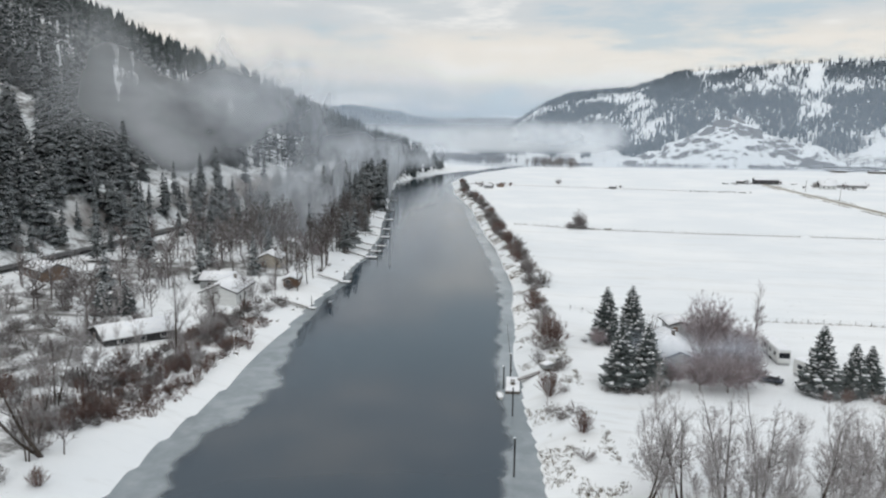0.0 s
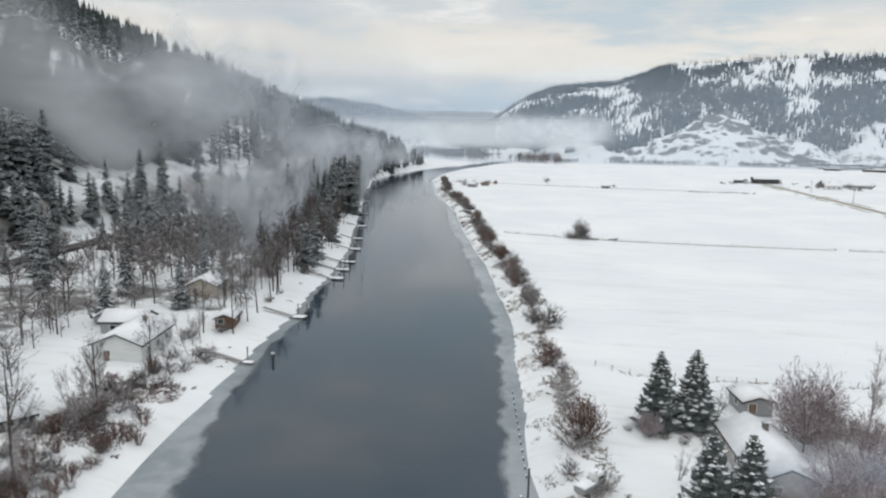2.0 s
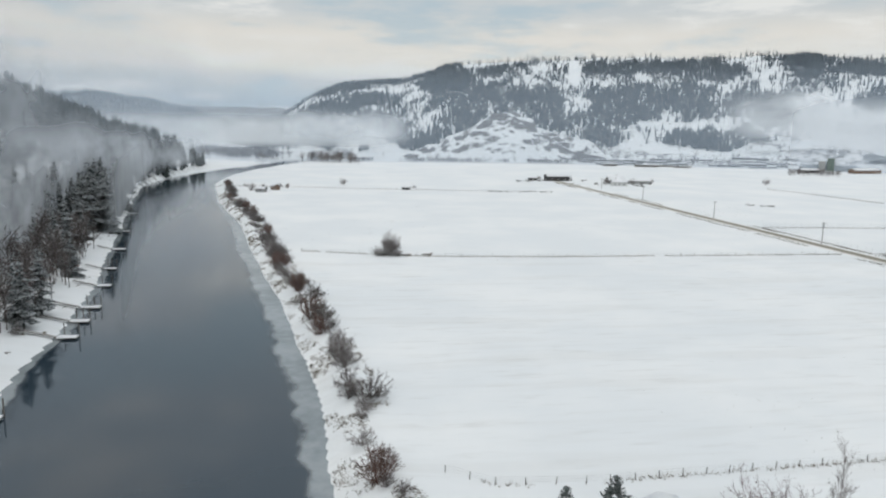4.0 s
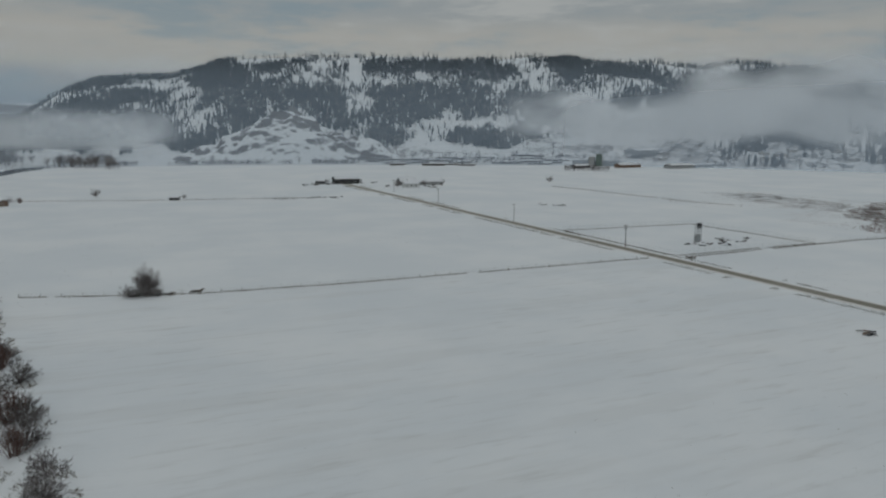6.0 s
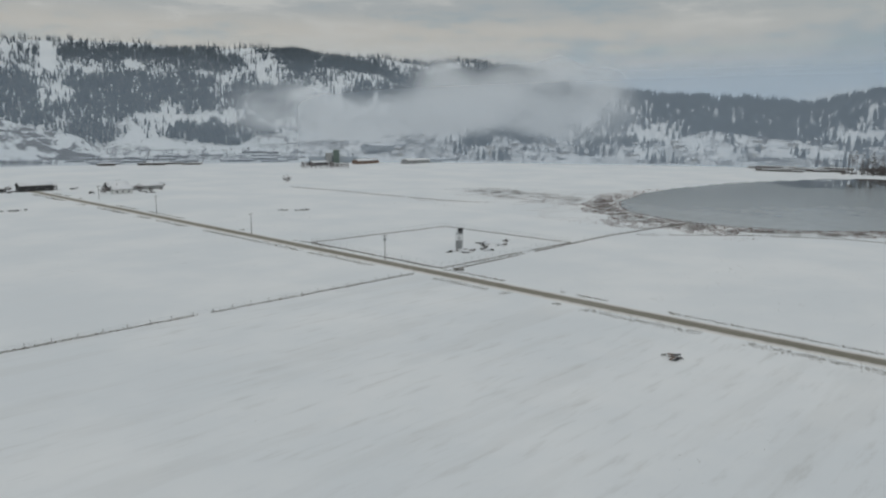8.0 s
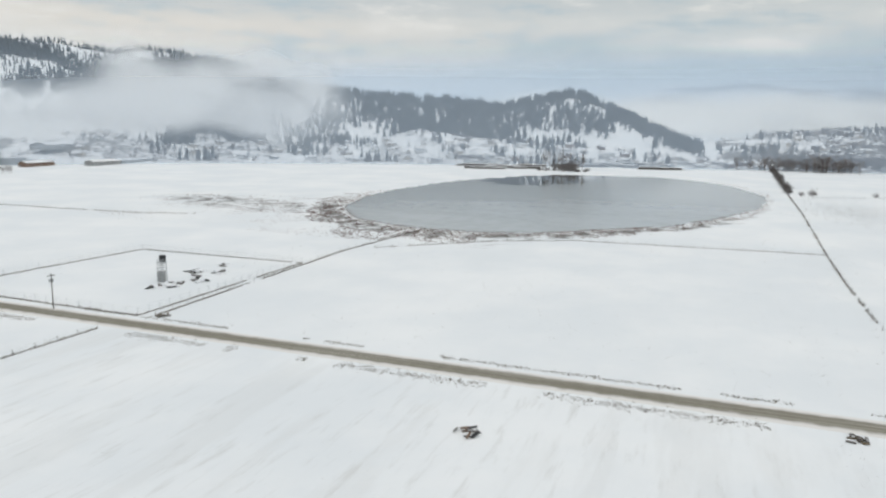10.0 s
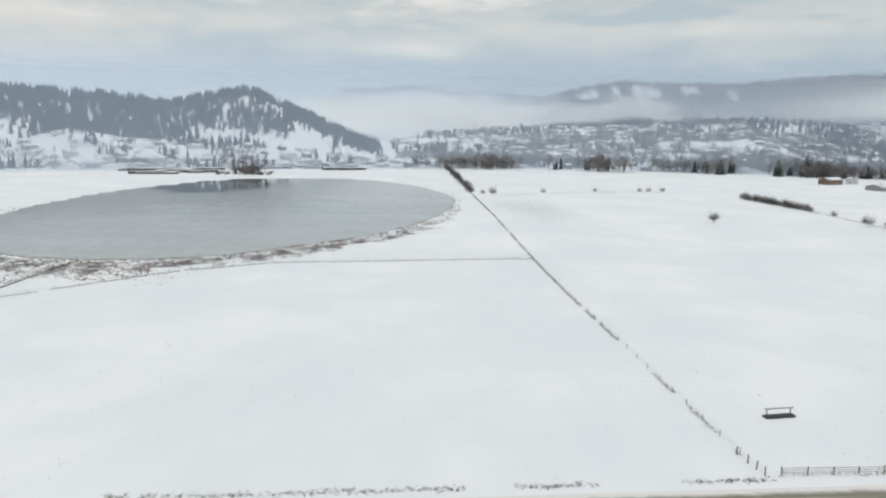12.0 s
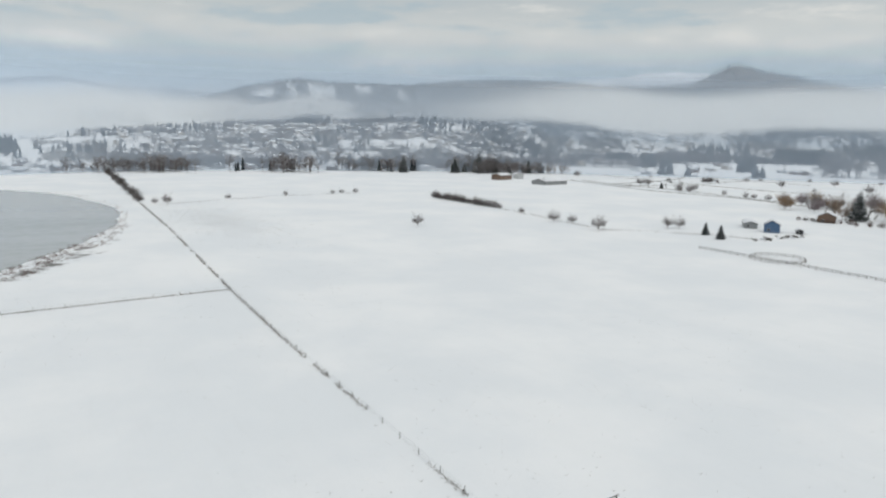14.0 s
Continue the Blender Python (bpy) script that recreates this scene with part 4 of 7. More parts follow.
def scatter(name, templates, x, y, z, size, wide, mat, seed=0):
    """One mesh of many plants, each a turned and scaled template."""
    rng = np.random.default_rng(seed)
    pick = rng.integers(0, len(templates), len(x))
    turn = rng.random(len(x)) * math.tau
    allv, allf, base = [], [], 0
    for k, (tv, tf) in enumerate(templates):
        w = np.nonzero(pick == k)[0]
        if not len(w):
            continue
        c, s = np.cos(turn[w])[:, None], np.sin(turn[w])[:, None]
        px = (tv[None, :, 0] * c - tv[None, :, 1] * s) * (size[w] * wide[w])[:, None] + x[w][:, None]
        py = (tv[None, :, 0] * s + tv[None, :, 1] * c) * (size[w] * wide[w])[:, None] + y[w][:, None]
        pz = tv[None, :, 2] * size[w][:, None] + z[w][:, None]
        v = np.stack([px, py, pz], -1).reshape(-1, 3)
        f = (tf[None] + (np.arange(len(w)) * len(tv))[:, None, None]).reshape(-1, 3) + base
        allv.append(v)
        allf.append(f)
        base += len(v)
    return new(name, mesh_data(name, np.vstack(allv), np.vstack(allf), mat))


# ---------------------------------------------------------------- woods on the hills
rng = np.random.default_rng(5)
FAR = [far_fir(s) for s in range(6)]
FAR_BARE = [far_bare(s) for s in range(30, 36)]


def polar_points(n, az0, az1, r0, r1):
    az = np.radians(rng.uniform(az0, az1, n))
    r = np.sqrt(rng.uniform(r0 * r0, r1 * r1, n))
    return CX + r * np.sin(az), CY + r * np.cos(az), np.degrees(az), r


def wood(name, label, n, az0, az1, r0, r1, keep, lo, hi, mat, templates=FAR, seed=1, wide=(0.85, 1.25)):
    x, y, az, r = polar_points(n, az0, az1, r0, r1)
    z = land(x, y)
    k = keep(x, y, z, az, r) > rng.random(n)
    x, y, z = x[k], y[k], z[k]
    size = rng.uniform(lo, hi, len(x))
    return tagged(scatter(name, templates, x, y, z - 0.3, size, rng.uniform(*wide, len(x)), mat, seed), label, "woodland", kind="stuff")


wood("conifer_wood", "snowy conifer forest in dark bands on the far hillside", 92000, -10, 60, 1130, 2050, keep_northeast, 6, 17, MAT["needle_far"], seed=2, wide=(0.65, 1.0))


wood("conifer_wood", "tall lone firs standing along the far crest", 5200, 4, 48, 1800, 1930,
     lambda x, y, z, az, r: 0.012 + 0.09 * ease(fbm(az * 40, r * 0, 60, 3, 70), 0.50, 0.62), 9, 20, MAT["needle_far"], seed=22, wide=(0.30, 0.55))
wood("conifer_wood", "dark conifer forest on the cone shaped hill", 10000, 46, 88, 1180, 1750, keep_cone, 9, 29, MAT["needle_far"], seed=3)
wood("conifer_wood", "hazy forest on the long far ridge", 8000, 95, 156, 2250, 2760, keep_ridge, 5, 11, MAT["needle_far"], seed=4)
wood("conifer_wood", "hazy forest on the hills up the valley", 7000, -30, -9, 1250, 3300, keep_valley, 14, 24, MAT["needle_far"], seed=5)
def open_fields(az, r):
    """The small fields in the south-east keep free of the town's trees."""
    return 1 - 0.95 * ease(az, 119, 124) * (1 - ease(r, 1660, 1740))


wood("bare_wood", "grey leafless trees between the houses of the town", 11000, 91, 152, 1060, 1950,
     lambda x, y, z, az, r: ease(0.45 * fbm(x, y, 110, 4, 95) + 0.55 * fbm(x, y, 42, 4, 92), 0.40, 0.54) * 0.95 * open_fields(az, r), 7, 15, MAT["twig_mid"], FAR_BARE, seed=6, wide=(1.1, 1.6))
wood("bare_wood", "thick grove of leafless trees at the field's edge", 1500, 92, 119, 990, 1150,
     lambda x, y, z, az, r: ease(fbm(x, y, 70, 4, 82), 0.44, 0.54) * np.interp(az, (92, 108, 112, 119), (1.0, 1.0, 0.55, 0.45)), 6, 23, MAT["twig_mid"], FAR_BARE, seed=16, wide=(1.4, 2.4))
wood("bare_wood", "tall leafless trees over the grove at the field's edge", 420, 92, 120, 1000, 1160,
     lambda x, y, z, az, r: ease(fbm(x, y, 60, 4, 80), 0.46, 0.58), 16, 28, MAT["twig_mid"], FAR_BARE, seed=24, wide=(0.8, 1.3))
wood("bare_wood", "row of leafless trees before the town", 260, 117, 124, 1000, 1090,
     lambda x, y, z, az, r: ease(fbm(x, y, 60, 3, 84), 0.46, 0.60), 9, 18, MAT["twig_mid"], FAR_BARE, seed=17, wide=(1.0, 1.6))
wood("conifer_wood", "scattered dark firs among the houses of the town", 3400, 88, 152, 1010, 2050,
     lambda x, y, z, az, r: ease(fbm(x, y, 150, 4, 83), 0.44, 0.58) * np.interp(r, (1000, 1400, 2000), (0.25, 0.5, 0.95)) * open_fields(az, r), 10, 19, MAT["needle_far"], seed=7)
wood("conifer_wood", "dark fir groves above the town below the fog", 6500, 96, 154, 1640, 2140,
     lambda x, y, z, az, r: ease(fbm(x, y, 130, 4, 81), 0.46, 0.54) * np.interp(az, (96, 120, 128, 154), (0.14, 0.35, 0.95, 1.0)), 11, 22, MAT["needle_far"], seed=23)
wood("bare_wood", "leafless trees along the foot of the hills", 3600, 0, 93, 985, 1300,
     lambda x, y, z, az, r: ease(fbm(x, y, 70, 4, 85), 0.50, 0.60) * 0.8 * np.where(az < 40, 0.6, 1.0), 4, 13, MAT["twig_mid"], FAR_BARE, seed=8, wide=(1.2, 2.0))
wood("conifer_wood", "small firs among houses at the hill's foot", 1500, 42, 90, 1010, 1300,
     lambda x, y, z, az, r: ease(fbm(x, y, 55, 3, 87), 0.60, 0.66), 9, 19, MAT["needle_far"], seed=9)
wood("bare_wood", "brown leafless river trees where the valley bends", 3200, -15, 8, 830, 1130,
     lambda x, y, z, az, r: (z > -1) * (((x > bank_right(y) + 5) & (az < -2.5)) | (x < bank_left(y) - 5)) * (y < 1300) * (y > 960) * ease(fbm(x, y, 80, 3, 89), 0.32, 0.46) * ease(r + az * 10, 850, 960), 8, 17, MAT["twig_mid"], FAR_BARE, seed=10, wide=(1.0, 1.6))

wood("bare_wood", "dark hedge at the foot of the rocky knoll", 700, -3, 20, 985, 1003,
     lambda x, y, z, az, r: ease(fbm(az * 17, r * 0, 40, 3, 86), 0.42, 0.54), 3, 8, MAT["twig_mid"], FAR_BARE, seed=18, wide=(1.2, 2.0))
wood("bare_wood", "rows of brush between the snowy yards below the hill", 1600, 14, 72, 985, 1150,
     lambda x, y, z, az, r: ease(fbm(az * 6, r * 3.0, 60, 3, 88), 0.52, 0.58) * 0.9, 2.5, 6, MAT["twig"], FAR_BARE, seed=19, wide=(1.4, 2.4))

# groves and hedges between the small fields before the town
for label, n, az0, az1, r0, r1, lo, hi, mat, kind in (
        ("dark thick hedge of young trees behind the farm sheds", 420, 120.2, 126.2, 1290, 1340, 12, 18, "twig_mid", FAR_BARE), ("tall leafless grove beside the small fields", 230, 142.4, 153, 1120, 1200, 20, 36, "twig_mid", FAR_BARE),
        ("dark conifer shelter belt beyond the small fields", 420, 141.3, 145.0, 1700, 1740, 25, 34, "needle_far", FAR), ("brown leafless trees between two small fields", 330, 132.8, 137.6, 1560, 1620, 17, 27, "twig_mid", FAR_BARE),
        ("small dark firs between two small fields", 40, 130.4, 133.0, 1310, 1360, 14, 26, "needle_far", FAR), ("dark clump of firs beside a paddock", 46, 137.3, 138.6, 1215, 1245, 12, 22, "needle_far", FAR),
        ("grey leafless trees behind the small fields", 420, 124, 142, 1640, 1760, 11, 18, "twig_mid", FAR_BARE), ("grey leafless grove behind the farm", 260, 110, 121, 1050, 1150, 9, 21, "twig_mid", FAR_BARE),
        ("grey leafless trees along a far lane", 300, 122, 133, 1400, 1440, 8, 16, "twig_mid", FAR_BARE), ("leafless trees round a far farmstead", 160, 126, 131, 1240, 1320, 8, 17, "twig_mid", FAR_BARE),
        ("dark clump of bare trees before the mill", 90, 32.6, 36.2, 838, 862, 4, 9, "twig_mid", FAR_BARE), ("dark clipped hedge beyond the pond", 120, 67.3, 69.8, 1066, 1080, 5, 8, "twig", FAR_BARE),
        ("grey trees round a farmyard near the ditch", 110, 88.5, 93.5, 1000, 1060, 10, 20, "twig_mid", FAR_BARE)):
    wood("conifer_wood" if kind is FAR else "bare_wood", label, n, az0, az1, r0, r1, lambda x, y, z, az, r: 0.15 + ease(fbm(x, y, 30, 3, 101), 0.40, 0.56), lo, hi, MAT[mat], kind, seed=n, wide=(0.9, 1.4))

# the near western hill
FIRS = [fir(s, 1.0, 0.22, 18, 7, c) for s, c in ((0, 0.06), (1, 0.14), (2, 0.08), (3, 0.20))]


MIDFIRS = [fir(s, 1.0, 0.18, 8, 5, 0.08) for s in (7, 8, 9)]


def west_wood():
    n = 17000
    x, y = rng.uniform(-800, -174, n), rng.uniform(20, 1000, n)
    d = ease(fbm(x, y, 60, 4, 91), 0.30, 0.44) * 0.85 + 0.10
    up = -174 - x
    d = d * np.interp(up, (0, 9, 20, 45, 85, 600), (0.55, 0.60, 0.70, 0.95, 0.95, 0.95))
    d = d * (1 - 0.9 * (np.hypot((x + 262) / 16, (y - 300) / 26) < 1))
    cut = ease(y, 255, 310) * ease(up, 9, 13) * (1 - ease(up, 25, 33)) * ease(fbm(x, y, 45, 3, 18), 0.38, 0.48)
    d = d * np.interp(up, (90, 170), (1.0, 0.62))
    d = np.where((y < 290) & (up < 100), np.maximum(d, 0.80), d) * (1 - 0.94 * cut)
    d = d * (1 - 0.9 * ease(fbm(x * 0.5, y * 2.2, 40, 3, 16), 0.56, 0.62) * (up > 45))
    k = d > rng.random(n)
    x, y = x[k], y[k]
    z = land(x, y)
    size = rng.uniform(17, 33, len(x)) * np.interp(-x, (174, 184, 205, 300, 380), (0.62, 0.7, 1.0, 1.0, 1.15))
    wide = rng.uniform(0.75, 1.1, len(x)) * np.interp(-x, (300, 380), (1.0, 0.82))
    far = np.hypot(x, y - 60)
    close, middle = far < 430, (far >= 430) & (far < 720)
    for w, templates, label in ((close, FIRS, "tall frosted firs on the steep western hillside"), (middle, MIDFIRS, "frosted firs higher on the western hillside"), (far >= 720, FAR, "frosted conifer forest on the far part of the western hill")):
        tagged(scatter("conifer_wood", templates, x[w], y[w], z[w] - 0.4, size[w], wide[w], MAT["needle_mid"], 11), label, "woodland", kind="stuff")


west_wood()


def shelf_wood():
    n = 1400
    x, y = rng.uniform(-176, -84, n), rng.uniform(40, 780, n)
    in_from = bank_left(y) - x
    d = np.interp(y, (40, 130, 170, 215, 270, 330, 420, 780), (0.02, 0.05, 0.16, 0.28, 0.40, 0.6, 0.9, 1.0)) * (in_from > 9) * (np.abs(x + 168) > 6) * ease(fbm(x, y, 45, 3, 93), 0.30, 0.46)
    d = d * np.where(y < 430, np.interp(in_from, (9, 35, 75), (0.05, 0.30, 1.0)) + 0.15 * (y > 285) * (in_from < 40), np.interp(in_from, (9, 30), (0.5, 1.0)))
    d = d * (np.hypot((x + 90) / 16, (y - 172) / 26) > 1) * (np.hypot((x + 88) / 15, (y - 130) / 24) > 1) * (np.hypot((x + 148) / 18, (y - 180) / 18) > 1)
    k = d > rng.random(n)
    x, y = x[k], y[k]
    tagged(scatter("conifer_wood", FIRS, x, y, land(x, y) - 0.4, rng.uniform(10, 22, len(x)), rng.uniform(0.9, 1.25, len(x)), MAT["needle_mid"], 12), "frosted firs between the cottages on the western shelf", "woodland", kind="stuff")


shelf_wood()


def bank_firs():
    """The dark clump of tall firs that comes down to the water, and a few more along the bank."""
    y = np.concatenate([rng.uniform(405, 540, 95), rng.uniform(590, 800, 70), np.array([262.0, 268, 275, 322])])
    x = bank_left(y) - np.concatenate([4 + 40 * rng.random(95) ** 1.3, 5 + 34 * rng.random(70), np.array([8.0, 11, 7, 8])])
    tagged(scatter("conifer_wood", FIRS, x, y, land(x, y) - 0.4, np.where(y > 400, rng.uniform(15, 30, len(x)), rng.uniform(13, 19, len(x))), rng.uniform(0.9, 1.25, len(x)), MAT["needle_mid"], 14), "dark tall firs crowding the western river bank", "woodland", kind="stuff")


bank_firs()


def shelf_thicket():
    n = 5200
    x, y = rng.uniform(-180, -58, n), rng.uniform(30, 760, n)
    inn = bank_left(y) - x
    clear = (np.hypot((x + 90) / 15, (y - 172) / 22) > 1) & (np.hypot((x + 88) / 13, (y - 130) / 21) > 1) & (np.hypot((x + 148) / 15, (y - 180) / 15) > 1) & (np.abs(x + 168) > 6)
    d = ease(inn, 8, 16) * ease(fbm(x, y, 30, 4, 99), 0.40, 0.58) * np.interp(y, (30, 110, 190, 260, 760), (1.0, 0.95, 0.7, 0.8, 0.7))
    k = (d > rng.random(n)) & clear
    x, y = x[k], y[k]
    tall = rng.random(len(x)) < np.interp(y, (30, 180, 240, 420, 760), (0.15, 0.2, 0.6, 0.6, 0.4))
    z = land(x, y)
    for w, mat, lo, hi, label in ((tall, "twig_mid", 8, 14, "brown leafless trees crowded on the river shelf"), (~tall, "twig_mid", 2.6, 5.6, "grey frosted brush between the cottages")):
        tagged(scatter("bare_wood", FAR_BARE, x[w], y[w], z[w] - 0.1, rng.uniform(lo, hi, w.sum()), rng.uniform(0.8, 1.3, w.sum()) * (1.0 if lo > 5 else 1.5), MAT[mat], 21), label, "woodland", kind="stuff")


shelf_thicket()


def bank_grove():
    """Tall reddish brown leafless trees in the mist between the cottages and the dark firs."""
    y = 225 + 200 * rng.random(330) ** 0.9
    x = bank_left(y) - 6 - 44 * rng.random(330)
    k = (fbm(x, y, 28, 3, 100) > 0.46) & (np.hypot((x + 90) / 15, (y - 172) / 22) > 1)
    x, y = x[k], y[k]
    tagged(scatter("bare_wood", FAR_BARE, x, y, land(x, y) - 0.1, rng.uniform(7, 17, len(x)), rng.uniform(0.6, 1.0, len(x)), MAT["twig"], 25), "reddish brown leafless trees in mist by the western bank", "woodland", kind="stuff")


bank_grove()


# ---------------------------------------------------------------- fog banks
def curtain(name, points, heights, mat, label, lean=0.0, wave=0.0, uneven=0.0):
    """An upright sheet of fog or painted haze along a line of points; heights: bottom and top."""
    n, m = len(points), 7
    v, uv = [], []
    for k, (x, y) in enumerate(points):
        for j in range(m):
            s = j / (m - 1)
            out = lean * s * (heights[1] - heights[0])
            far = math.hypot(x - CX, y - CY)
            v.append((x + out * (x - CX) / far + wave * math.sin(k * 0.7 + j), y + out * (y - CY) / far + wave * math.cos(k * 0.9 + j * 1.3), heights[0] * (1 - s) + heights[1] * s + uneven * (math.sin(k * 0.55) + 0.6 * math.sin(k * 1.3 + 1))))
            uv.append((k / (n - 1), s))
    i, j = np.meshgrid(np.arange(n - 1), np.arange(m - 1), indexing="ij")
    f = np.stack([i * m + j, (i + 1) * m + j, (i + 1) * m + j + 1, i * m + j + 1], -1).reshape(-1, 4)
    return tagged(new(name, mesh_data(name, v, f, mat, uv, smooth=True)), label, "fog", kind="stuff")


def arc(a0, a1, r, n=24):
    return [(CX + r * math.sin(radians(a0 + (a1 - a0) * k / (n - 1))), CY + r * math.cos(radians(a0 + (a1 - a0) * k / (n - 1)))) for k in range(n)]


fog_hill = mist_material("hill_fog", 0.66, 0.0080, 0.30, 0.60, (1, 0.42, 1.2), (0.86, 0.87, 0.885), 0.3)
fog_cloud = mist_material("hanging_cloud", 0.90, 0.0050, 0.22, 0.52, (1, 1, 1.8), (0.86, 0.855, 0.845))
fog_thick = mist_material("valley_fog", 0.97, 0.004, 0.10, 0.40, (1, 1, 3.0), (0.91, 0.905, 0.88))
fog_valley = mist_material("north_valley_fog", 0.90, 0.004, 0.16, 0.44, (1, 1, 2.5), (0.90, 0.90, 0.89), 0.2)
fog_strip = mist_material("town_fog", 0.95, 0.0030, 0.16, 0.42, (1, 1, 2.5), (0.98, 0.975, 0.945), 0.3)
fog_smoke = mist_material("chimney_smoke", 0.28, 0.09, 0.30, 0.62, (1, 1, 1.0), (0.72, 0.80, 0.92))
curtain("fog_bank", [(-206 - 14 * math.sin(y / 90), y) for y in np.linspace(205, 700, 30)], (20, 108), fog_hill, "grey fog drifting before the wooded hillside", uneven=9)
curtain("fog_bank", [(-246 - 12 * math.sin(y / 70), y) for y in np.linspace(265, 720, 30)], (38, 126), fog_hill, "grey fog drifting higher on the wooded hillside", uneven=9)
# a blue tinted sheet paints distance haze over the western hill
hill_haze_tint = mist_material("hill_haze_tint", 0.25, 0.004, -0.4, 0.35, (1, 0.4, 1), (0.70, 0.77, 0.86), 0.34, 1.0)
curtain("air_haze", [(-180 + 6 * (y - 190) / 800, y) for y in np.linspace(215, 1150, 34)], (-12, 180), hill_haze_tint, "blue tinted sheet painted as haze before the wooded western hill")
low_mist = mist_material("shelf_mist", 0.85, 0.014, 0.30, 0.62, (1, 0.4, 1.2), (0.80, 0.83, 0.87), 0.3)
curtain("fog_bank", [(float(np.interp(y, (190, 600, 760, 1040), (-132, -158, -176, -150))), y) for y in np.linspace(190, 1040, 40)], (-3, 58), low_mist, "thin mist between the trees of the river shelf", uneven=2)
curtain("fog_bank", [(float(np.interp(y, BANK_Y, BANK_L)) - 24, y) for y in np.linspace(170, 560, 30)], (-6, 42), low_mist, "pale mist among the leafless trees of the river shelf", uneven=2)
bank_mist = mist_material("bank_mist", 0.46, 0.02, 0.10, 0.55, (1, 0.4, 1), (0.80, 0.83, 0.86), 0.3)
curtain("fog_bank", [(float(np.interp(y, BANK_Y, BANK_L)) + 1.5, y) for y in np.linspace(300, 760, 30)], (-3, 46), bank_mist, "thin mist before the firs on the river bank")
for y0 in (128, 131):
    curtain("chimney_smoke", [(7 + 1.7 * k, y0 + 0.6 * math.sin(k)) for k in range(20)], (-1, 11), fog_smoke, "thin blue smoke lying round the farmhouse")
yard_mist = mist_material("yard_mist", 0.20, 0.05, 0.25, 0.60, (1, 1, 1.0), (0.86, 0.87, 0.90), 0.3)
curtain("fog_bank", [(8 + 3.2 * k, 97 + 1.5 * math.sin(k)) for k in range(24)], (-1, 13), yard_mist, "thin mist over the thicket by the yard")
curtain("fog_bank", arc(25, 62, 1125), (16, 128), fog_cloud, "low cloud hanging on the far hillside", 0.2, uneven=8)
curtain("fog_bank", arc(40, 61, 1160), (24, 184), fog_cloud, "low cloud rising over the end of the far hill", 0.2, uneven=8)
curtain("fog_bank", arc(-10, 4, 1125), (15, 90), fog_hill, "thin fog at the foot of the far hillside", 0.2)
curtain("fog_bank", arc(-26, 4, 1180), (4, 84), fog_valley, "grey white fog lying across the valley's end")
curtain("fog_bank", arc(68, 106, 1870), (5, 172), fog_thick, "white fog bank between the hills", 0.5, uneven=6)
fog_wisp = mist_material("thin_fog_wisp", 0.62, 0.0060, 0.30, 0.56, (1, 1, 3.5), (0.96, 0.96, 0.945), 0.3)
curtain("fog_bank", arc(88, 118, 1870), (62, 150), fog_wisp, "thin wisps of fog above the town", 0.5, uneven=10)
curtain("fog_bank", arc(108, 186, 1880), (60, 158), fog_strip, "long strip of fog above the town", 0.5, uneven=12)
curtain("fog_bank", arc(114, 178, 1910), (76, 204), fog_strip, "thicker fog rolling over the slope above the town", 0.5, uneven=11)


# see-through rings whose blue tint paints the paling of far hills by air
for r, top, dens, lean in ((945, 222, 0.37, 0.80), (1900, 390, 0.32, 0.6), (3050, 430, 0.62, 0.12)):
    haze = mist_material("winter_haze_tint", dens, 0.0012, -0.6, 0.2, (1, 1, 1), (0.62, 0.73, 0.86), 0.08, lean)
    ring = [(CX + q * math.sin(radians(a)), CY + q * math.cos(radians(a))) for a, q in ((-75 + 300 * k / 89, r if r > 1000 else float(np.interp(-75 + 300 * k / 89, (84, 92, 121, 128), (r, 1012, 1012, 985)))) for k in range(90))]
    curtain("air_haze", ring, (-90, top), haze, "blue tinted sheet painted as winter haze before the hills", 0.3)

# ---------------------------------------------------------------- plants near the camera
def polar(az, r):
    return CX + r * math.sin(radians(az)), CY + r * math.cos(radians(az))


def tree_template(name, label, wood_vf, twig_vf, wood_mat, twig_mat, category="tree"):
    ob = thing(name, pose(0, 0, -500), label, category)
    part("trunk", mesh_data("trunk", *wood_vf, wood_mat), ob)
    part("crown", mesh_data("crown", *twig_vf, twig_mat), ob)
    return ob


def plant(ob, x, y, s=1.0, rz=0.0, label="", sink=0.0):
    c = copy_thing(ob, pose(x, y, land_at(x, y) - sink, 0, 0, rz))
    c.matrix_basis = c.matrix_basis @ Matrix.Diagonal((s, s, s, 1))
    if label:
        c["label"] = label
    return c


def spruce_template(seed, h, w, whorls, per, label):
    t, b, s = spruce(seed, h, w, whorls, per)
    ob = thing("spruce_tree", pose(0, 0, -500), label, "tree")
    part("trunk", mesh_data("trunk", *t, MAT["bark"]), ob)
    part("crown", mesh_data("crown", *b, MAT["needle"]), ob)
    part("snow_load", mesh_data("snow_load", *s, MAT["snow"]), ob, "white snow pads on the boughs")["kind"] = "stuff"
    return ob


TEMPLATES = []
SPRUCE = [spruce_template(3, 13.5, 4.6, 28, 15, "tall dark spruce loaded with snow beside the farmhouse"),
          spruce_template(4, 12, 4.3, 25, 15, "broad dark spruce loaded with snow beside the farmhouse")]
TALL = tree_template("bare_tree", "tall leafless grey tree on the snowy river shelf", *bare_tree(11, 14, 1, 0.05, 0.75, 0, 2, 0.17, 0.35), MAT["bark"], MAT["twig"])
OAK = tree_template("bare_tree", "wide leafless tree with frosted twigs", *bare_tree(12, 10, 2, 0.10, 0.9, 0.0, 2, 0.15, 0.18), MAT["bark"], MAT["twig_pale"])
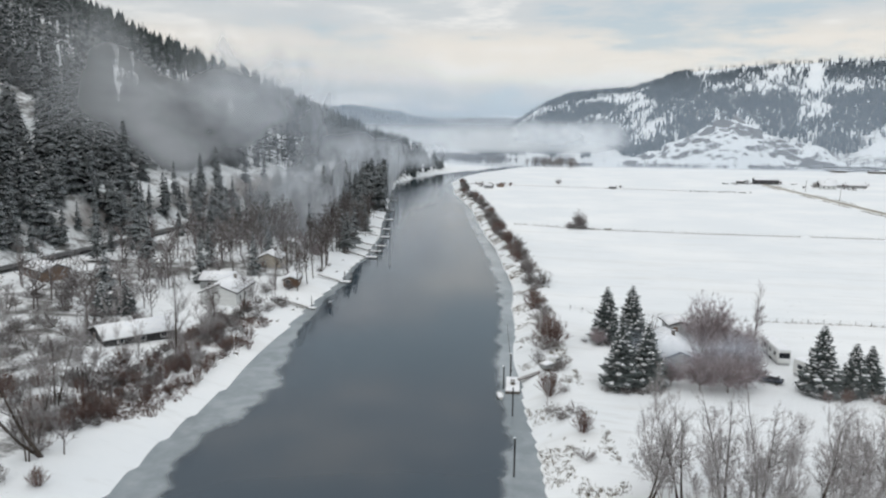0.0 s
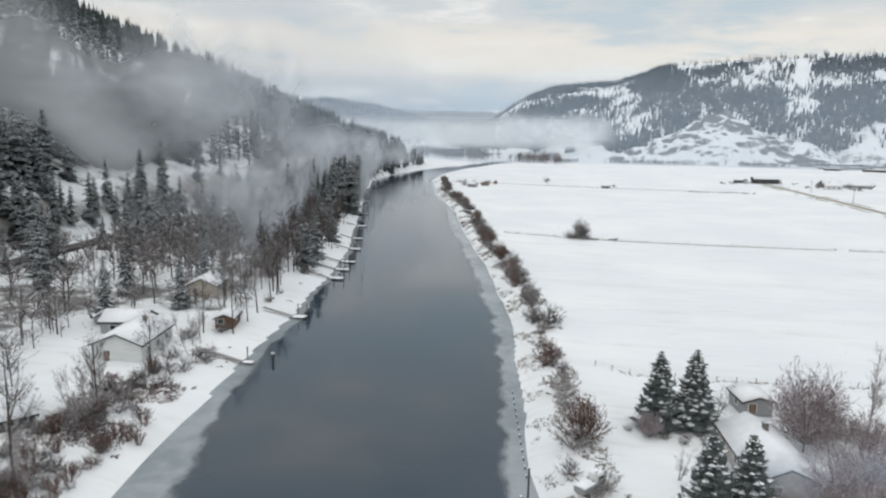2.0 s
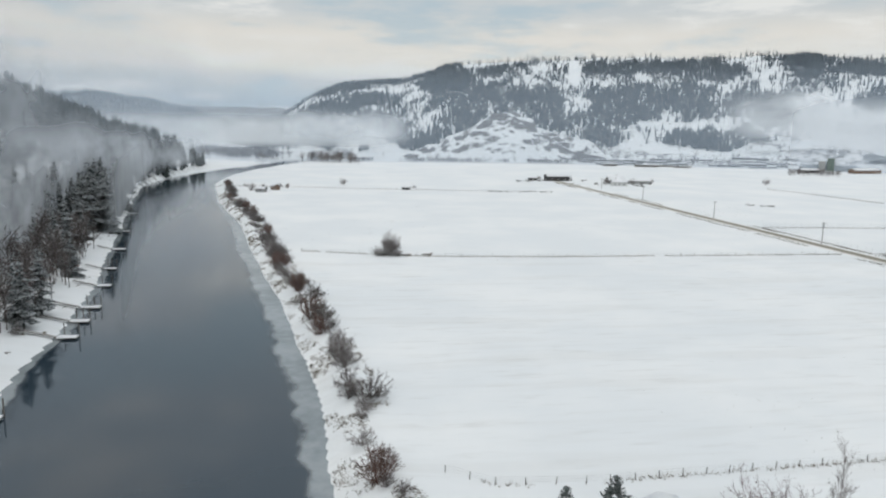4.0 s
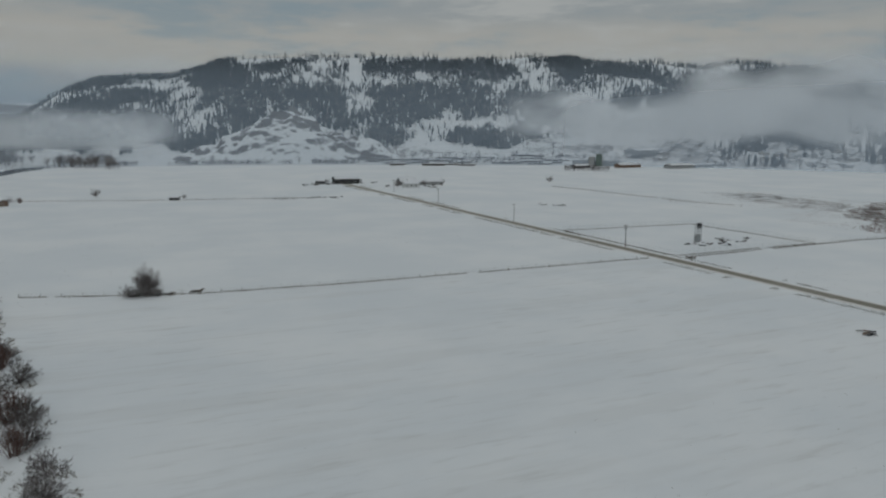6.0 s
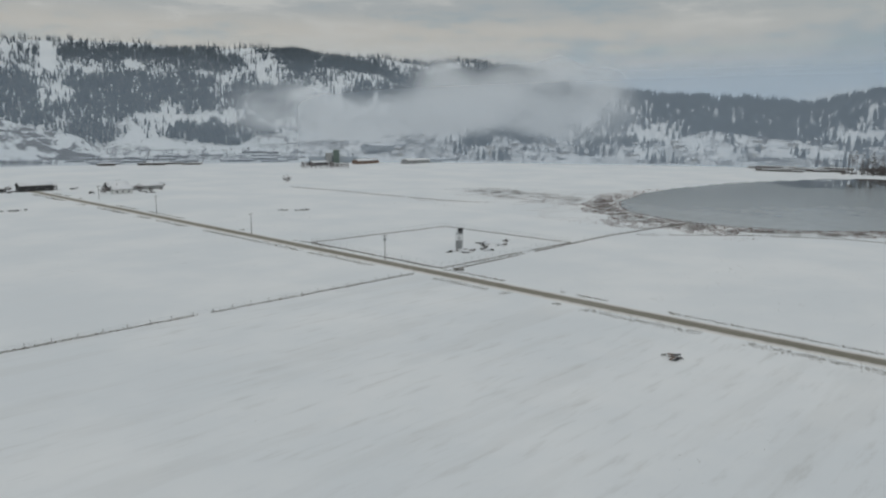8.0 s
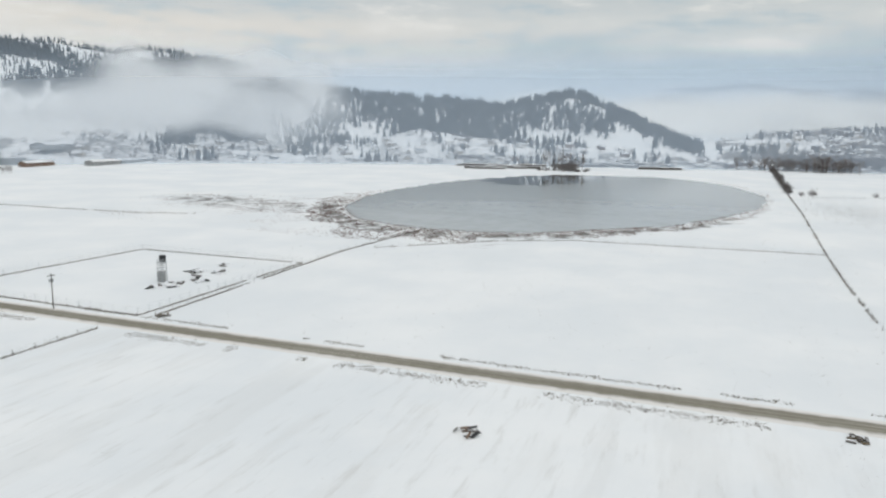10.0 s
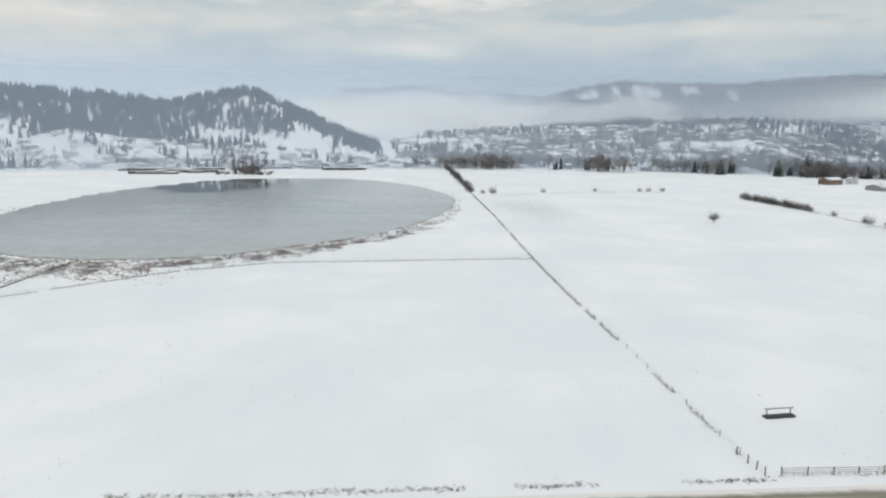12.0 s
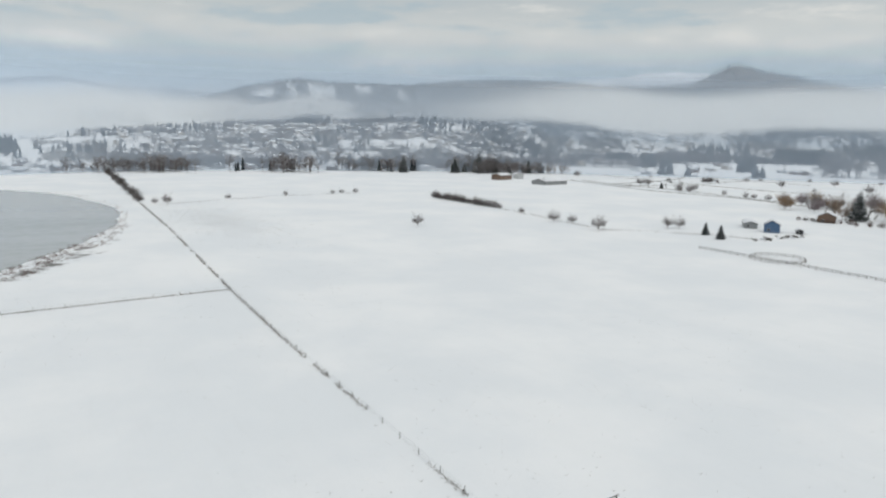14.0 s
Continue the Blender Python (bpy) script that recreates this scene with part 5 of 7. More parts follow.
FIELD = tree_template("bare_tree", "round frosted tree alone in the snowy field", *ball_tree(17, 7.5, 7.4, 54), MAT["bark_pale"], MAT["twig_mid"])
BIRCH = tree_template("bare_tree", "slim leafless tree with upswept branches", *bare_tree(13, 11, 4, 0.06, 0.30, 0, 2, 0.075, 0.16), MAT["bark_pale"], MAT["twig_pale"])
WILLOW = tree_template("bare_tree", "round leafless tree with fine reddish twigs", *ball_tree(14, 8.5, 8.5, 120), MAT["bark_frost"], MAT["twig_pink"])
GOLD = tree_template("bare_tree", "golden brown leafless willow", *ball_tree(19, 10, 10, 60), MAT["bark_pale"], MAT["twig_gold"])
ALDER = tree_template("bare_tree", "leafless alder with several thin stems", *bare_tree(15, 9, 3, 0.11, 0.5, 0, 2, 0.055, 0.2), MAT["bark_frost"], MAT["twig_frost"])
LONE = tree_template("bare_tree", "thick grey round tree standing alone on the field fence", *ball_tree(18, 9.0, 8.0, 130), MAT["bark_pale"], MAT["twig_mid"])
SNAG = tree_template("bare_tree", "crooked dark leafless tree with snow along its limbs", *bare_tree(27, 14, 2, 0.20, 0.85, 0.0, 1, 0.24, 0.22), MAT["bark"], MAT["twig_mid"])
TEMPLATES += SPRUCE + [LONE, SNAG, GOLD, TALL, OAK, FIELD, BIRCH, WILLOW, ALDER]


def bush_template(label, seed, h, w, n, mat):
    ob = thing("bush", pose(0, 0, -500), label, "bush")
    part("foliage", mesh_data("foliage", *shrub(seed, h, w, n), mat), ob)
    TEMPLATES.append(ob)
    return ob


def round_bush(label, seed, h, w, limbs, mat):
    ob = thing("bush", pose(0, 0, -500), label, "bush")
    (v, f), (v2, f2) = ball_tree(seed, h, w, limbs)
    v[:, 2] -= h * 0.16
    v2[:, 2] -= h * 0.16
    part("foliage", mesh_data("foliage", np.vstack([v, v2]), np.vstack([f, f2 + len(v)]), mat), ob)
    TEMPLATES.append(ob)
    return ob


SHAPES = {"red": (shrub(21, 4.0, 5.0, 34), "twig_red"), "dark": (None, "twig"), "brown": (None, "twig_mid"), "grey": (None, "twig_pale")}
for key, seed, h, w, limbs in (("grey", 32, 3.4, 4.4, 20), ("dark", 33, 3.6, 5.0, 26), ("brown", 34, 3.4, 4.6, 22)):
    (v, f), (v2, f2) = ball_tree(seed, h, w, limbs)
    SHAPES[key] = ((np.vstack([v, v2]) - (0, 0, h * 0.16), np.vstack([f, f2 + len(v)])), SHAPES[key][1])


def brush(spots, label):
    """Bushes too many to tell apart, joined by colour; spots: kind, x, y, size."""
    for key in sorted(set(k for k, *_ in spots)):
        p = np.array([q[1:] for q in spots if q[0] == key], dtype=float)
        tagged(scatter("brush", [SHAPES[key][0]], p[:, 0], p[:, 1], land(p[:, 0], p[:, 1]), p[:, 2], np.ones(len(p)), MAT[SHAPES[key][1]], 31), {"red": "russet ", "dark": "dark brown ", "brown": "brown ", "grey": "grey frosted "}[key] + label, "brush", kind="stuff")


POPLAR = tree_template("bare_tree", "slender leafless grey poplar with upswept branches", *bare_tree(44, 11, 1, 0.02, 0.42, 0, 3, 0.15, 0.10), MAT["bark_frost"], MAT["twig_frost"])
TEMPLATES.append(POPLAR)
THICKET = tree_template("bare_tree", "dense mauve brown tangle of frosted twigs", *ball_tree(29, 8.0, 8.6, 110, 7), MAT["bark_pale"], MAT["twig_pink"])
TEMPLATES.append(THICKET)
BUSH_RED = bush_template("russet leafless bush in the snow of the river bank", 21, 4.0, 5.0, 60, MAT["twig_red"])
BUSH_GREY = round_bush("grey frosted bush in the snow of the river bank", 22, 3.4, 4.4, 30, MAT["twig_pale"])
BUSH_DARK = round_bush("dark brown leafless bush on the river bank", 23, 4.0, 5.2, 40, MAT["twig"])
BUSH_BROWN = round_bush("brown leafless bush on the river bank", 24, 3.4, 4.6, 28, MAT["twig_mid"])

for x, y, s, k in ((9.8, 154, 0.90, 0), (15.2, 155.0, 0.92, 0), (11.0, 124.0, 0.92, 0), (15.6, 125.5, 0.98, 1), (45, 127, 0.92, 0), (50.5, 127.5, 0.78, 1), (54, 130, 0.7, 1)):
    plant(SPRUCE[k], x, y, s, x * 37)
for x, y, s, o in ((20, 160, 0.55, OAK), (31, 153, 1.35, WILLOW), (29, 148, 1.0, THICKET), (34, 151, 0.8, THICKET), (20, 126.5, 0.62, THICKET), (24.6, 124.5, 0.85, THICKET), (29.3, 124.5, 0.95, THICKET), (33, 127.5, 0.85, THICKET),
                   (27, 131, 1.0, THICKET), (32, 135, 1.05, THICKET), (37, 146.5, 0.9, WILLOW), (36.5, 140, 0.6, THICKET), (41.2, 157, 1.1, POPLAR), (8, 149.5, 0.5, THICKET), (10.1, 136.5, 0.5, OAK), (15.8, 113, 0.8, POPLAR), (-1.5, 114, 0.5, POPLAR), (11.5, 82, 1.15, OAK), (13.5, 80, 1.35, ALDER)):
    plant(o, x, y, s, x * 71 + y)
for k in range(38):
    x, y = 13.5 + 1.2 * k + rng.uniform(-1.5, 1.5), 80 + 0.20 * k + rng.uniform(-6, 7)
    plant((ALDER, OAK, ALDER, ALDER)[k % 4], x, y, rng.uniform(1.0, 1.4), rng.uniform(0, 360), "slim leafless tree in the grey thicket by the yard")
brush([(("dark", "brown", "red")[k % 3], (11, 12, 48)[k % 3] + rng.uniform(-6, 6), (150, 122.5, 125)[k % 3] + rng.uniform(-2.5, 1.5), rng.uniform(0.30, 0.6)) for k in range(33)], "low brush under the spruces of the farmyard")
# bushes down the east bank, in clumps
k, y = 0, 90.0
while y < 690:
    y += rng.uniform(1.2, 3.6 if 205 < y < 430 else 5.0) if rng.random() < 0.78 else rng.uniform(7, 13)
    x = float(bank_right(np.array([y]))[0]) + rng.uniform(4.0, 8.5) + 0.010 * max(0, y - 300)
    o = (BUSH_RED, BUSH_DARK, BUSH_GREY, BUSH_BROWN)[int(rng.choice(4, p=(0.10, 0.44, 0.12, 0.34) if y > 205 else (0.14, 0.04, 0.50, 0.32)))]
    plant(o, x, y, rng.uniform(0.6, 1.25) * (1.25 if y > 205 else 0.9), rng.uniform(0, 360))
plant(BUSH_RED, -1.8, 145, 1.7, 20)
plant(BUSH_GREY, -3.6, 143, 1.5, 60)
plant(BUSH_RED, -7.0, 179, 1.3, 50)
plant(BUSH_GREY, -4.4, 165, 1.5, 140)
plant(BUSH_GREY, -2.5, 152, 1.3, 80)
# the lone bush on the field's fence
plant(LONE, 6.0, 349.5, 1.0, 10)
plant(BUSH_BROWN, 5.0, 350.0, 1.6, 130, "dense grey brush under the lone field tree")
plant(BUSH_GREY, 7.4, 349.0, 1.5, 220, "dense grey brush under the lone field tree")
plant(BUSH_BROWN, 1.0, 349.5, 1.3, 70)
plant(BUSH_DARK, 2.5, 349, 1.0, 50)
plant(BUSH_DARK, 8.5, 348, 0.6, 90)
# trees round the northern farm
for x, y, s, o in ((204, 752, 0.7, FIELD), (176, 758, 0.6, FIELD), (184, 741, 0.5, BUSH_DARK), (222, 702, 0.9, FIELD), (218, 694, 0.7, FIELD), (247, 703, 0.8, FIELD), (252, 694, 1.0, BUSH_DARK), (262, 700, 0.9, BUSH_BROWN),
                   (240, 728, 0.8, OAK), (270, 715, 0.7, FIELD), (158, 742, 0.8, BUSH_BROWN), (-54, 655, 0.9, BUSH_RED), (-60, 662, 1.2, BUSH_BROWN), (-72, 648, 1.2, BUSH_DARK), (-80, 655, 1.4, BUSH_BROWN), (-86, 664, 1.3, BUSH_GREY), (-78, 630, 1.2, BUSH_BROWN), (44, 648, 0.5, FIELD)):
    plant(o, x, y, s, x * 17 + y, "leafless frosted tree or bush round the northern farm")
# west shelf
for x, y, s, o in ((-74, 122, 1.25, TALL), (-76, 190, 1.0, TALL), (-77, 200, 0.9, TALL), (-78, 208, 1.05, TALL), (-79, 219, 1.0, TALL), (-81, 228, 1.1, TALL), (-71, 119, 0.75, ALDER), (-68, 118, 0.8, ALDER), (-77, 127, 0.7, ALDER), (-79, 162, 0.85, TALL), (-82, 188, 0.9, TALL), (-86, 207, 1.0, TALL), (-69, 80, 1.25, SNAG), (-74, 70, 1.4, SNAG), (-82, 76, 1.2, SNAG), (-73, 83, 1.2, OAK), (-80, 96, 1.1, OAK), (-84, 108, 1.1, ALDER), (-76, 112, 1.1, ALDER),
                   (-70, 78, 0.9, OAK), (-75, 88, 0.8, ALDER), (-84, 176, 0.75, ALDER), (-78, 166, 0.9, ALDER), (-77, 173, 1.0, ALDER), (-79, 181, 0.9, ALDER), (-76, 138, 0.95, ALDER), (-78, 145, 0.9, TALL), (-77, 128, 0.9, ALDER), (-90, 216, 1.0, TALL), (-86, 224, 0.9, ALDER), (-92, 230, 1.0, TALL), (-95, 246, 1.0, ALDER), (-88, 240, 0.8, WILLOW), (-98, 262, 1.05, TALL),
                   (-104, 206, 0.9, TALL), (-110, 190, 0.9, OAK), (-120, 160, 0.8, OAK), (-128, 140, 0.8, OAK), (-104, 118, 0.7, OAK), (-112, 104, 0.7, OAK), (-96, 100, 0.6, OAK), (-150, 170, 1.0, TALL), (-146, 166, 0.9, BIRCH)):
    plant(o, x, y, s, x * 53 + y)
for x, y in ((-104, 150), (-108, 147)):
    plant(SPRUCE[1], x, y, 0.72, x * 9, "dark snowy fir between the river cottages")
for k in range(46):
    y = 76 + 9.5 * k + rng.uniform(-3, 3)
    x = float(bank_left(np.array([y]))[0]) - rng.uniform(7, 22)
    plant((BUSH_RED, BUSH_DARK, ALDER, BUSH_GREY)[int(rng.integers(0, 4))], x, y, rng.uniform(0.5, 0.9), rng.uniform(0, 360), "leafless brown bush on the western river bank")
for k in range(70):
    y = rng.uniform(66, 170)
    x = float(bank_left(np.array([y]))[0]) - rng.uniform(12, 62)
    if math.hypot((x + 90) / 15, (y - 172) / 22) < 1 or math.hypot((x + 88) / 12, (y - 130) / 20) < 1:
        continue
    plant((BUSH_GREY, BUSH_DARK, BUSH_GREY, ALDER)[k % 4], x, y, rng.uniform(0.7, 1.3), rng.uniform(0, 360), "grey leafless brush on the western river shelf")
for k in range(26):
    y, x = rng.uniform(80, 122), 0
    x = float(bank_left(np.array([y]))[0]) - rng.uniform(9, 17)
    plant((BUSH_RED, BUSH_DARK)[k % 2], x, y, rng.uniform(0.4, 0.8), rng.uniform(0, 360), "low russet bush on the western river bank")
for k in range(40):
    y = rng.uniform(240, 520)
    x = float(bank_left(np.array([y]))[0]) - rng.uniform(9, 40)
    plant((ALDER, TALL, WILLOW)[int(rng.integers(0, 3))], x, y, rng.uniform(0.7, 1.05), rng.uniform(0, 360))
spots = []
for x0, y0, a, b, n, lo, hi, kinds in ((-75, 92, 7, 8, 30, 0.55, 0.95, ("red", "dark", "red", "brown")), (-84, 98, 9, 8, 26, 0.6, 1.0, ("dark", "red", "brown")), (-75, 116, 9, 10, 26, 0.6, 1.0, ("brown", "dark", "red")),
                                       (-70, 130, 5, 12, 26, 0.45, 0.8, ("red", "brown")), (-104, 132, 14, 16, 34, 0.6, 1.1, ("brown", "grey", "grey")), (-108, 112, 16, 12, 30, 0.6, 1.1, ("brown", "grey")),
                                       (-126, 158, 16, 14, 24, 0.7, 1.2, ("brown", "grey")), (-74, 150, 5, 10, 12, 0.5, 0.8, ("brown", "grey")), (-79, 120, 6, 9, 18, 0.6, 1.0, ("brown", "dark")), (-74, 140, 6, 8, 16, 0.6, 0.9, ("red", "brown")), (-76, 168, 5, 14, 18, 0.5, 0.9, ("brown", "grey", "dark")), (-68, 113, 3, 9, 16, 0.35, 0.6, ("red",)), (-93, 122, 9, 5, 24, 0.6, 1.0, ("brown", "grey", "dark")), (-80, 136, 4, 8, 14, 0.5, 0.9, ("grey", "brown"))):
    for k in range(n):
        q, w = math.sqrt(rng.random()), rng.random() * math.tau
        x, y = x0 + a * q * math.cos(w), y0 + b * q * math.sin(w)
        if abs((x + 88) * 0.98 + (y - 130) * 0.2) < 6.5 and abs(y - 130) < 11:
            continue
        spots.append((kinds[k % len(kinds)], x, y, rng.uniform(lo, hi)))
brush(spots, "leafless brush tangled on the western river shelf")
# field trees in the south-east
for x, y, s, o in ((495, 27, 0.75, FIELD), (553, -69, 0.45, FIELD), (524, -66, 0.5, FIELD), (481, -58, 0.75, FIELD), (470, -63, 0.6, FIELD), (441, -57, 0.9, FIELD), (431, -100, 0.75, FIELD), (428, -106, 0.75, FIELD),
                   (664, 131, 0.8, FIELD), (669, 138, 0.5, FIELD), (684, 85, 0.5, FIELD), (699, 36, 0.5, FIELD), (703, -5, 0.45, FIELD), (703, -13, 0.5, FIELD), (704, -26, 0.55, FIELD), (618, -321, 0.95, FIELD), (612, -328, 0.9, FIELD),
                   (373, 697, 0.7, FIELD), (-11, 678, 0.7, FIELD)):
    plant(o, x, y, s * 1.4, x * 31, "round frosted tree alone in the snowy field")
for x, y, s in ((402.6, -97.3, 0.58), (388, -91, 0.64)):
    plant(SPRUCE[1], x, y, s, x, "small dark fir by the paddock")
for k in range(30):
    plant((BUSH_BROWN, BUSH_DARK)[k % 2], 561 + k * 3.1, -71 - rng.uniform(-2.5, 2.5), rng.uniform(1.3, 2.0), k * 40, "grey brown hedge bush in the snowy field")
for k in range(30):
    y0 = 131 + 14 * rng.random()
    x0 = 690 + k * 13 if k < 9 else 830 + (k - 9) * 13
    plant(BUSH_DARK, x0, 145 - (x0 - 684) * 0.039 + rng.uniform(-2, 2), rng.uniform(1.2, 2.1), k * 50, "dark hedge bush along the straight ditch")
for k in range(16):
    plant((GOLD, WILLOW, GOLD, OAK)[k % 4], *polar(rng.uniform(134.4, 138.4), rng.uniform(575, 665)), rng.uniform(0.9, 1.4), k * 33, "golden brown willow round the farmstead")
for k in range(34):
    plant((OAK, FIELD, WILLOW, GOLD, OAK)[k % 5], *polar(rng.uniform(136.4, 144), rng.uniform(515, 640)), rng.uniform(1.1, 1.7), k * 47, "leafless grey tree crowding the farmstead")
spots = []
for k in range(26):
    spots.append((("dark", "red")[k % 2], 352 + 2.9 * k, -226 + 0.5 * k + rng.uniform(-5, 4), rng.uniform(0.6, 1.0)))
brush(spots, "low brush along the farmstead's edge")
for k in range(9):
    plant(BUSH_BROWN, 713 + rng.uniform(-13, 13), -486 + rng.uniform(-9, 9), rng.uniform(1.4, 2.2), k * 71, "thick brown bush between the small fields")
for x, y, s, o in ((628, -336, 1.15, OAK), (634, -342, 1.0, OAK), (546, -322, 0.9, FIELD), (540, -325, 0.8, FIELD), (525, -323, 0.9, FIELD), (519, -337, 1.0, FIELD), (660, -350, 0.6, OAK), (690, -330, 0.5, FIELD)):
    plant(o, x, y, s, x * 13, "leafless tree beside the farm lane")
for az, r, s in ((115.3, 1010, 1.9), (117.2, 1020, 2.1), (118.6, 1035, 1.5), (111.4, 1010, 1.7), (131.2, 1070, 1.7), (131.8, 1080, 1.5), (133.0, 1060, 1.2), (137.6, 1050, 1.5), (138.1, 1060, 1.4), (129.0, 790, 0.5)):
    plant(SPRUCE[int(az * 10) % 2], CX + r * math.sin(radians(az)), CY + r * math.cos(radians(az)), s, az * 50, "dark fir standing among the small eastern fields")
plant(SPRUCE[0], 406, -246, 1.45, 40, "dark fir beside the farmstead")
for k in range(26):
    x, y = rng.uniform(470, 900), rng.uniform(-640, -300)
    if y < -0.2 * x - 190:
        plant((FIELD, BUSH_DARK, BUSH_BROWN, FIELD)[k % 4], x, y, rng.uniform(0.8, 1.5), k * 61, "leafless tree between the small eastern fields")
for k in range(10):
    plant(SPRUCE[k % 2], 930 + rng.uniform(-25, 60), -300 - 14 * k + rng.uniform(-8, 8), rng.uniform(0.9, 1.5), k * 41, "dark fir at the field's far edge")
for k in range(26):
    plant((TALL, FIELD, TALL)[k % 3], 905 + rng.uniform(-12, 18), 372 + rng.uniform(-24, 24), rng.uniform(1.1, 1.9), k * 77, "leafless tree in the grove beyond the pond")
brush([("dark", 900 + rng.uniform(-14, 16), 372 + rng.uniform(-30, 30), rng.uniform(0.9, 1.6)) for k in range(26)], "low brush round the grove beyond the pond")
for t in TEMPLATES:
    for o in (*t.children_recursive, t):
        bpy.data.objects.remove(o)


# ---------------------------------------------------------------- buildings
def gable_meshes(w, l, h, rise, over=0.5, thick=0.18, snow=0.28):
    """Wall, roof and snow meshes of a gabled house; the ridge runs along y, the floor is at z = 0."""
    bm = bmesh.new()
    ring = [(-w / 2, -0.6), (w / 2, -0.6), (w / 2, h), (0, h + rise), (-w / 2, h)]
    ends = [[bm.verts.new((x, y, z)) for x, z in ring] for y in (-l / 2, l / 2)]
    for k in range(5):
        bm.faces.new((ends[0][k], ends[0][(k + 1) % 5], ends[1][(k + 1) % 5], ends[1][k]))
    bm.faces.new(ends[0][::-1])
    bm.faces.new(ends[1])
    bmesh.ops.recalc_face_normals(bm, faces=bm.faces[:])

    def shell(lift, t, o):
        b = bmesh.new()
        slope = rise / (w / 2)
        low = h - o * slope + lift
        prof = [(-w / 2 - o, low), (0, h + rise + lift), (w / 2 + o, low), (w / 2 + o, low + t), (0, h + rise + lift + t * 1.15), (-w / 2 - o, low + t)]
        rows = [[b.verts.new((x, y, z)) for x, z in prof] for y in (-l / 2 - o, l / 2 + o)]
        for k in range(6):
            b.faces.new((rows[0][k], rows[0][(k + 1) % 6], rows[1][(k + 1) % 6], rows[1][k]))
        for r in rows:
            b.faces.new((r[0], r[1], r[4], r[5]))
            b.faces.new((r[1], r[2], r[3], r[4]))
        bmesh.ops.recalc_face_normals(b, faces=b.faces[:])
        return b
    cover = shell(thick + 0.004, snow, over - 0.06)
    bmesh.ops.bevel(cover, geom=[e for e in cover.edges if e.calc_length() > 1.0], offset=snow * 0.35, segments=2, affect="EDGES")
    return bm, shell(0.004, thick, over), cover


def make_house(name, m, label, w, l, h, rise, wall, category="house", windows=3, door=True, chimney=True, roof="siding_dark", frames=True):
    ob = thing(name, m, label, category)
    wb, rb, sb = gable_meshes(w, l, h, rise)
    body = part("wall", bm_data("wall", wb, MAT[wall]), ob)
    top = part("roof", bm_data("roof", rb, MAT[roof]), ob)
    part("snow_cover", bm_data("snow_cover", sb, MAT["snow"], True), top, "thick white snow on the roof")
    pane = box_data("window", MAT["window"], -0.03, 0.03, -0.6, 0.6, 0, 1.1)
    frame_b = bmesh.new()
    for y0, y1, z0, z1 in ((-0.7, -0.6, -0.1, 1.2), (0.6, 0.7, -0.1, 1.2), (-0.6, 0.6, 1.1, 1.2), (-0.6, 0.6, -0.1, 0)):
        add_box(frame_b, -0.05, 0.06, y0, y1, z0, z1)
    fr = bm_data("window_frame", frame_b, MAT["siding_white"])
    for k in range(windows):
        y = -l / 2 + l * (k + 0.7) / (windows + 0.4)
        for s in (1, -1):
            p = part("window", pane, ob, "", pose(s * (w / 2 + 0.02), y, 1.0))
            if frames:
                part("window_frame", fr, p)
    for s in (1, -1):
        p = part("window", pane, ob, "", pose(w * 0.2 * s, s * (l / 2 + 0.02), 1.0, 0, 0, 90))
        if frames:
            part("window_frame", fr, p)
    if door:
        part("door", box_data("door", MAT["siding_brown"], -0.45, 0.45, -0.06, 0.06, 0, 2.05, bevel=0.02), ob, "", pose(-w * 0.2, -l / 2 - 0.03, 0))
    if chimney:
        bm = bmesh.new()
        add_box(bm, -0.35, 0.35, -0.35, 0.35, h, h + rise + 1.0, bevel=0.03)
        add_box(bm, -0.42, 0.42, -0.42, 0.42, h + rise + 1.0, h + rise + 1.15)
        part("chimney", bm_data("chimney", bm, MAT["rock"]), ob, "", pose(w * 0.12, l * 0.2, 0))
    return ob


def at(x, y, rz=0.0, dz=0.0):
    return pose(x, y, land_at(x, y) + dz, 0, 0, rz)


make_house("farmhouse", at(21.8, 141.0, 3), "low tan farmhouse under a thick snowy roof among spruces", 7.6, 17.0, 2.7, 1.7, "siding_tan")
make_house("garden_shed", at(25.8, 163.5, 8), "small grey shed with a snowy roof behind the farmhouse", 4.6, 6.0, 2.4, 0.7, "siding_grey", "shed", 1, True, False)
make_house("river_cottage", at(-89, 173, 8), "white riverside cottage with a wide snowy roof", 9.5, 15.0, 3.2, 2.0, "siding_white")
make_house("cottage_annex", at(-97, 184, 98), "side wing of the white cottage under snow", 7.0, 9.0, 2.8, 1.6, "siding_grey", "house", 2, False, False)
make_house("river_cottage", at(-91, 134, -40, -0.7), "low dark riverside cottage under a broad snowy roof", 11.0, 15.0, 2.1, 1.7, "siding_dark", chimney=False)
make_house("river_cottage", at(-148, 178, 62), "brown cottage beside the road under the hill", 7.5, 13.0, 2.8, 1.6, "siding_brown")
make_house("river_cottage", at(-98, 222, 10), "tan cottage half hidden by leafless trees", 8.0, 11.0, 2.8, 1.8, "siding_tan")
make_house("river_cottage", at(-103, 252, 14), "white cottage half hidden by leafless trees", 8.0, 11.0, 2.8, 1.8, "siding_white")
make_house("river_cottage", at(-112, 288, 16), "grey cottage half hidden by leafless trees", 8.0, 10.0, 2.8, 1.8, "siding_grey")
make_house("boat_shed", at(-80, 196, 12), "open brown wooden deck shelter by the river", 4.0, 7.0, 2.2, 0.8, "plank", "shed", 1, False, False)

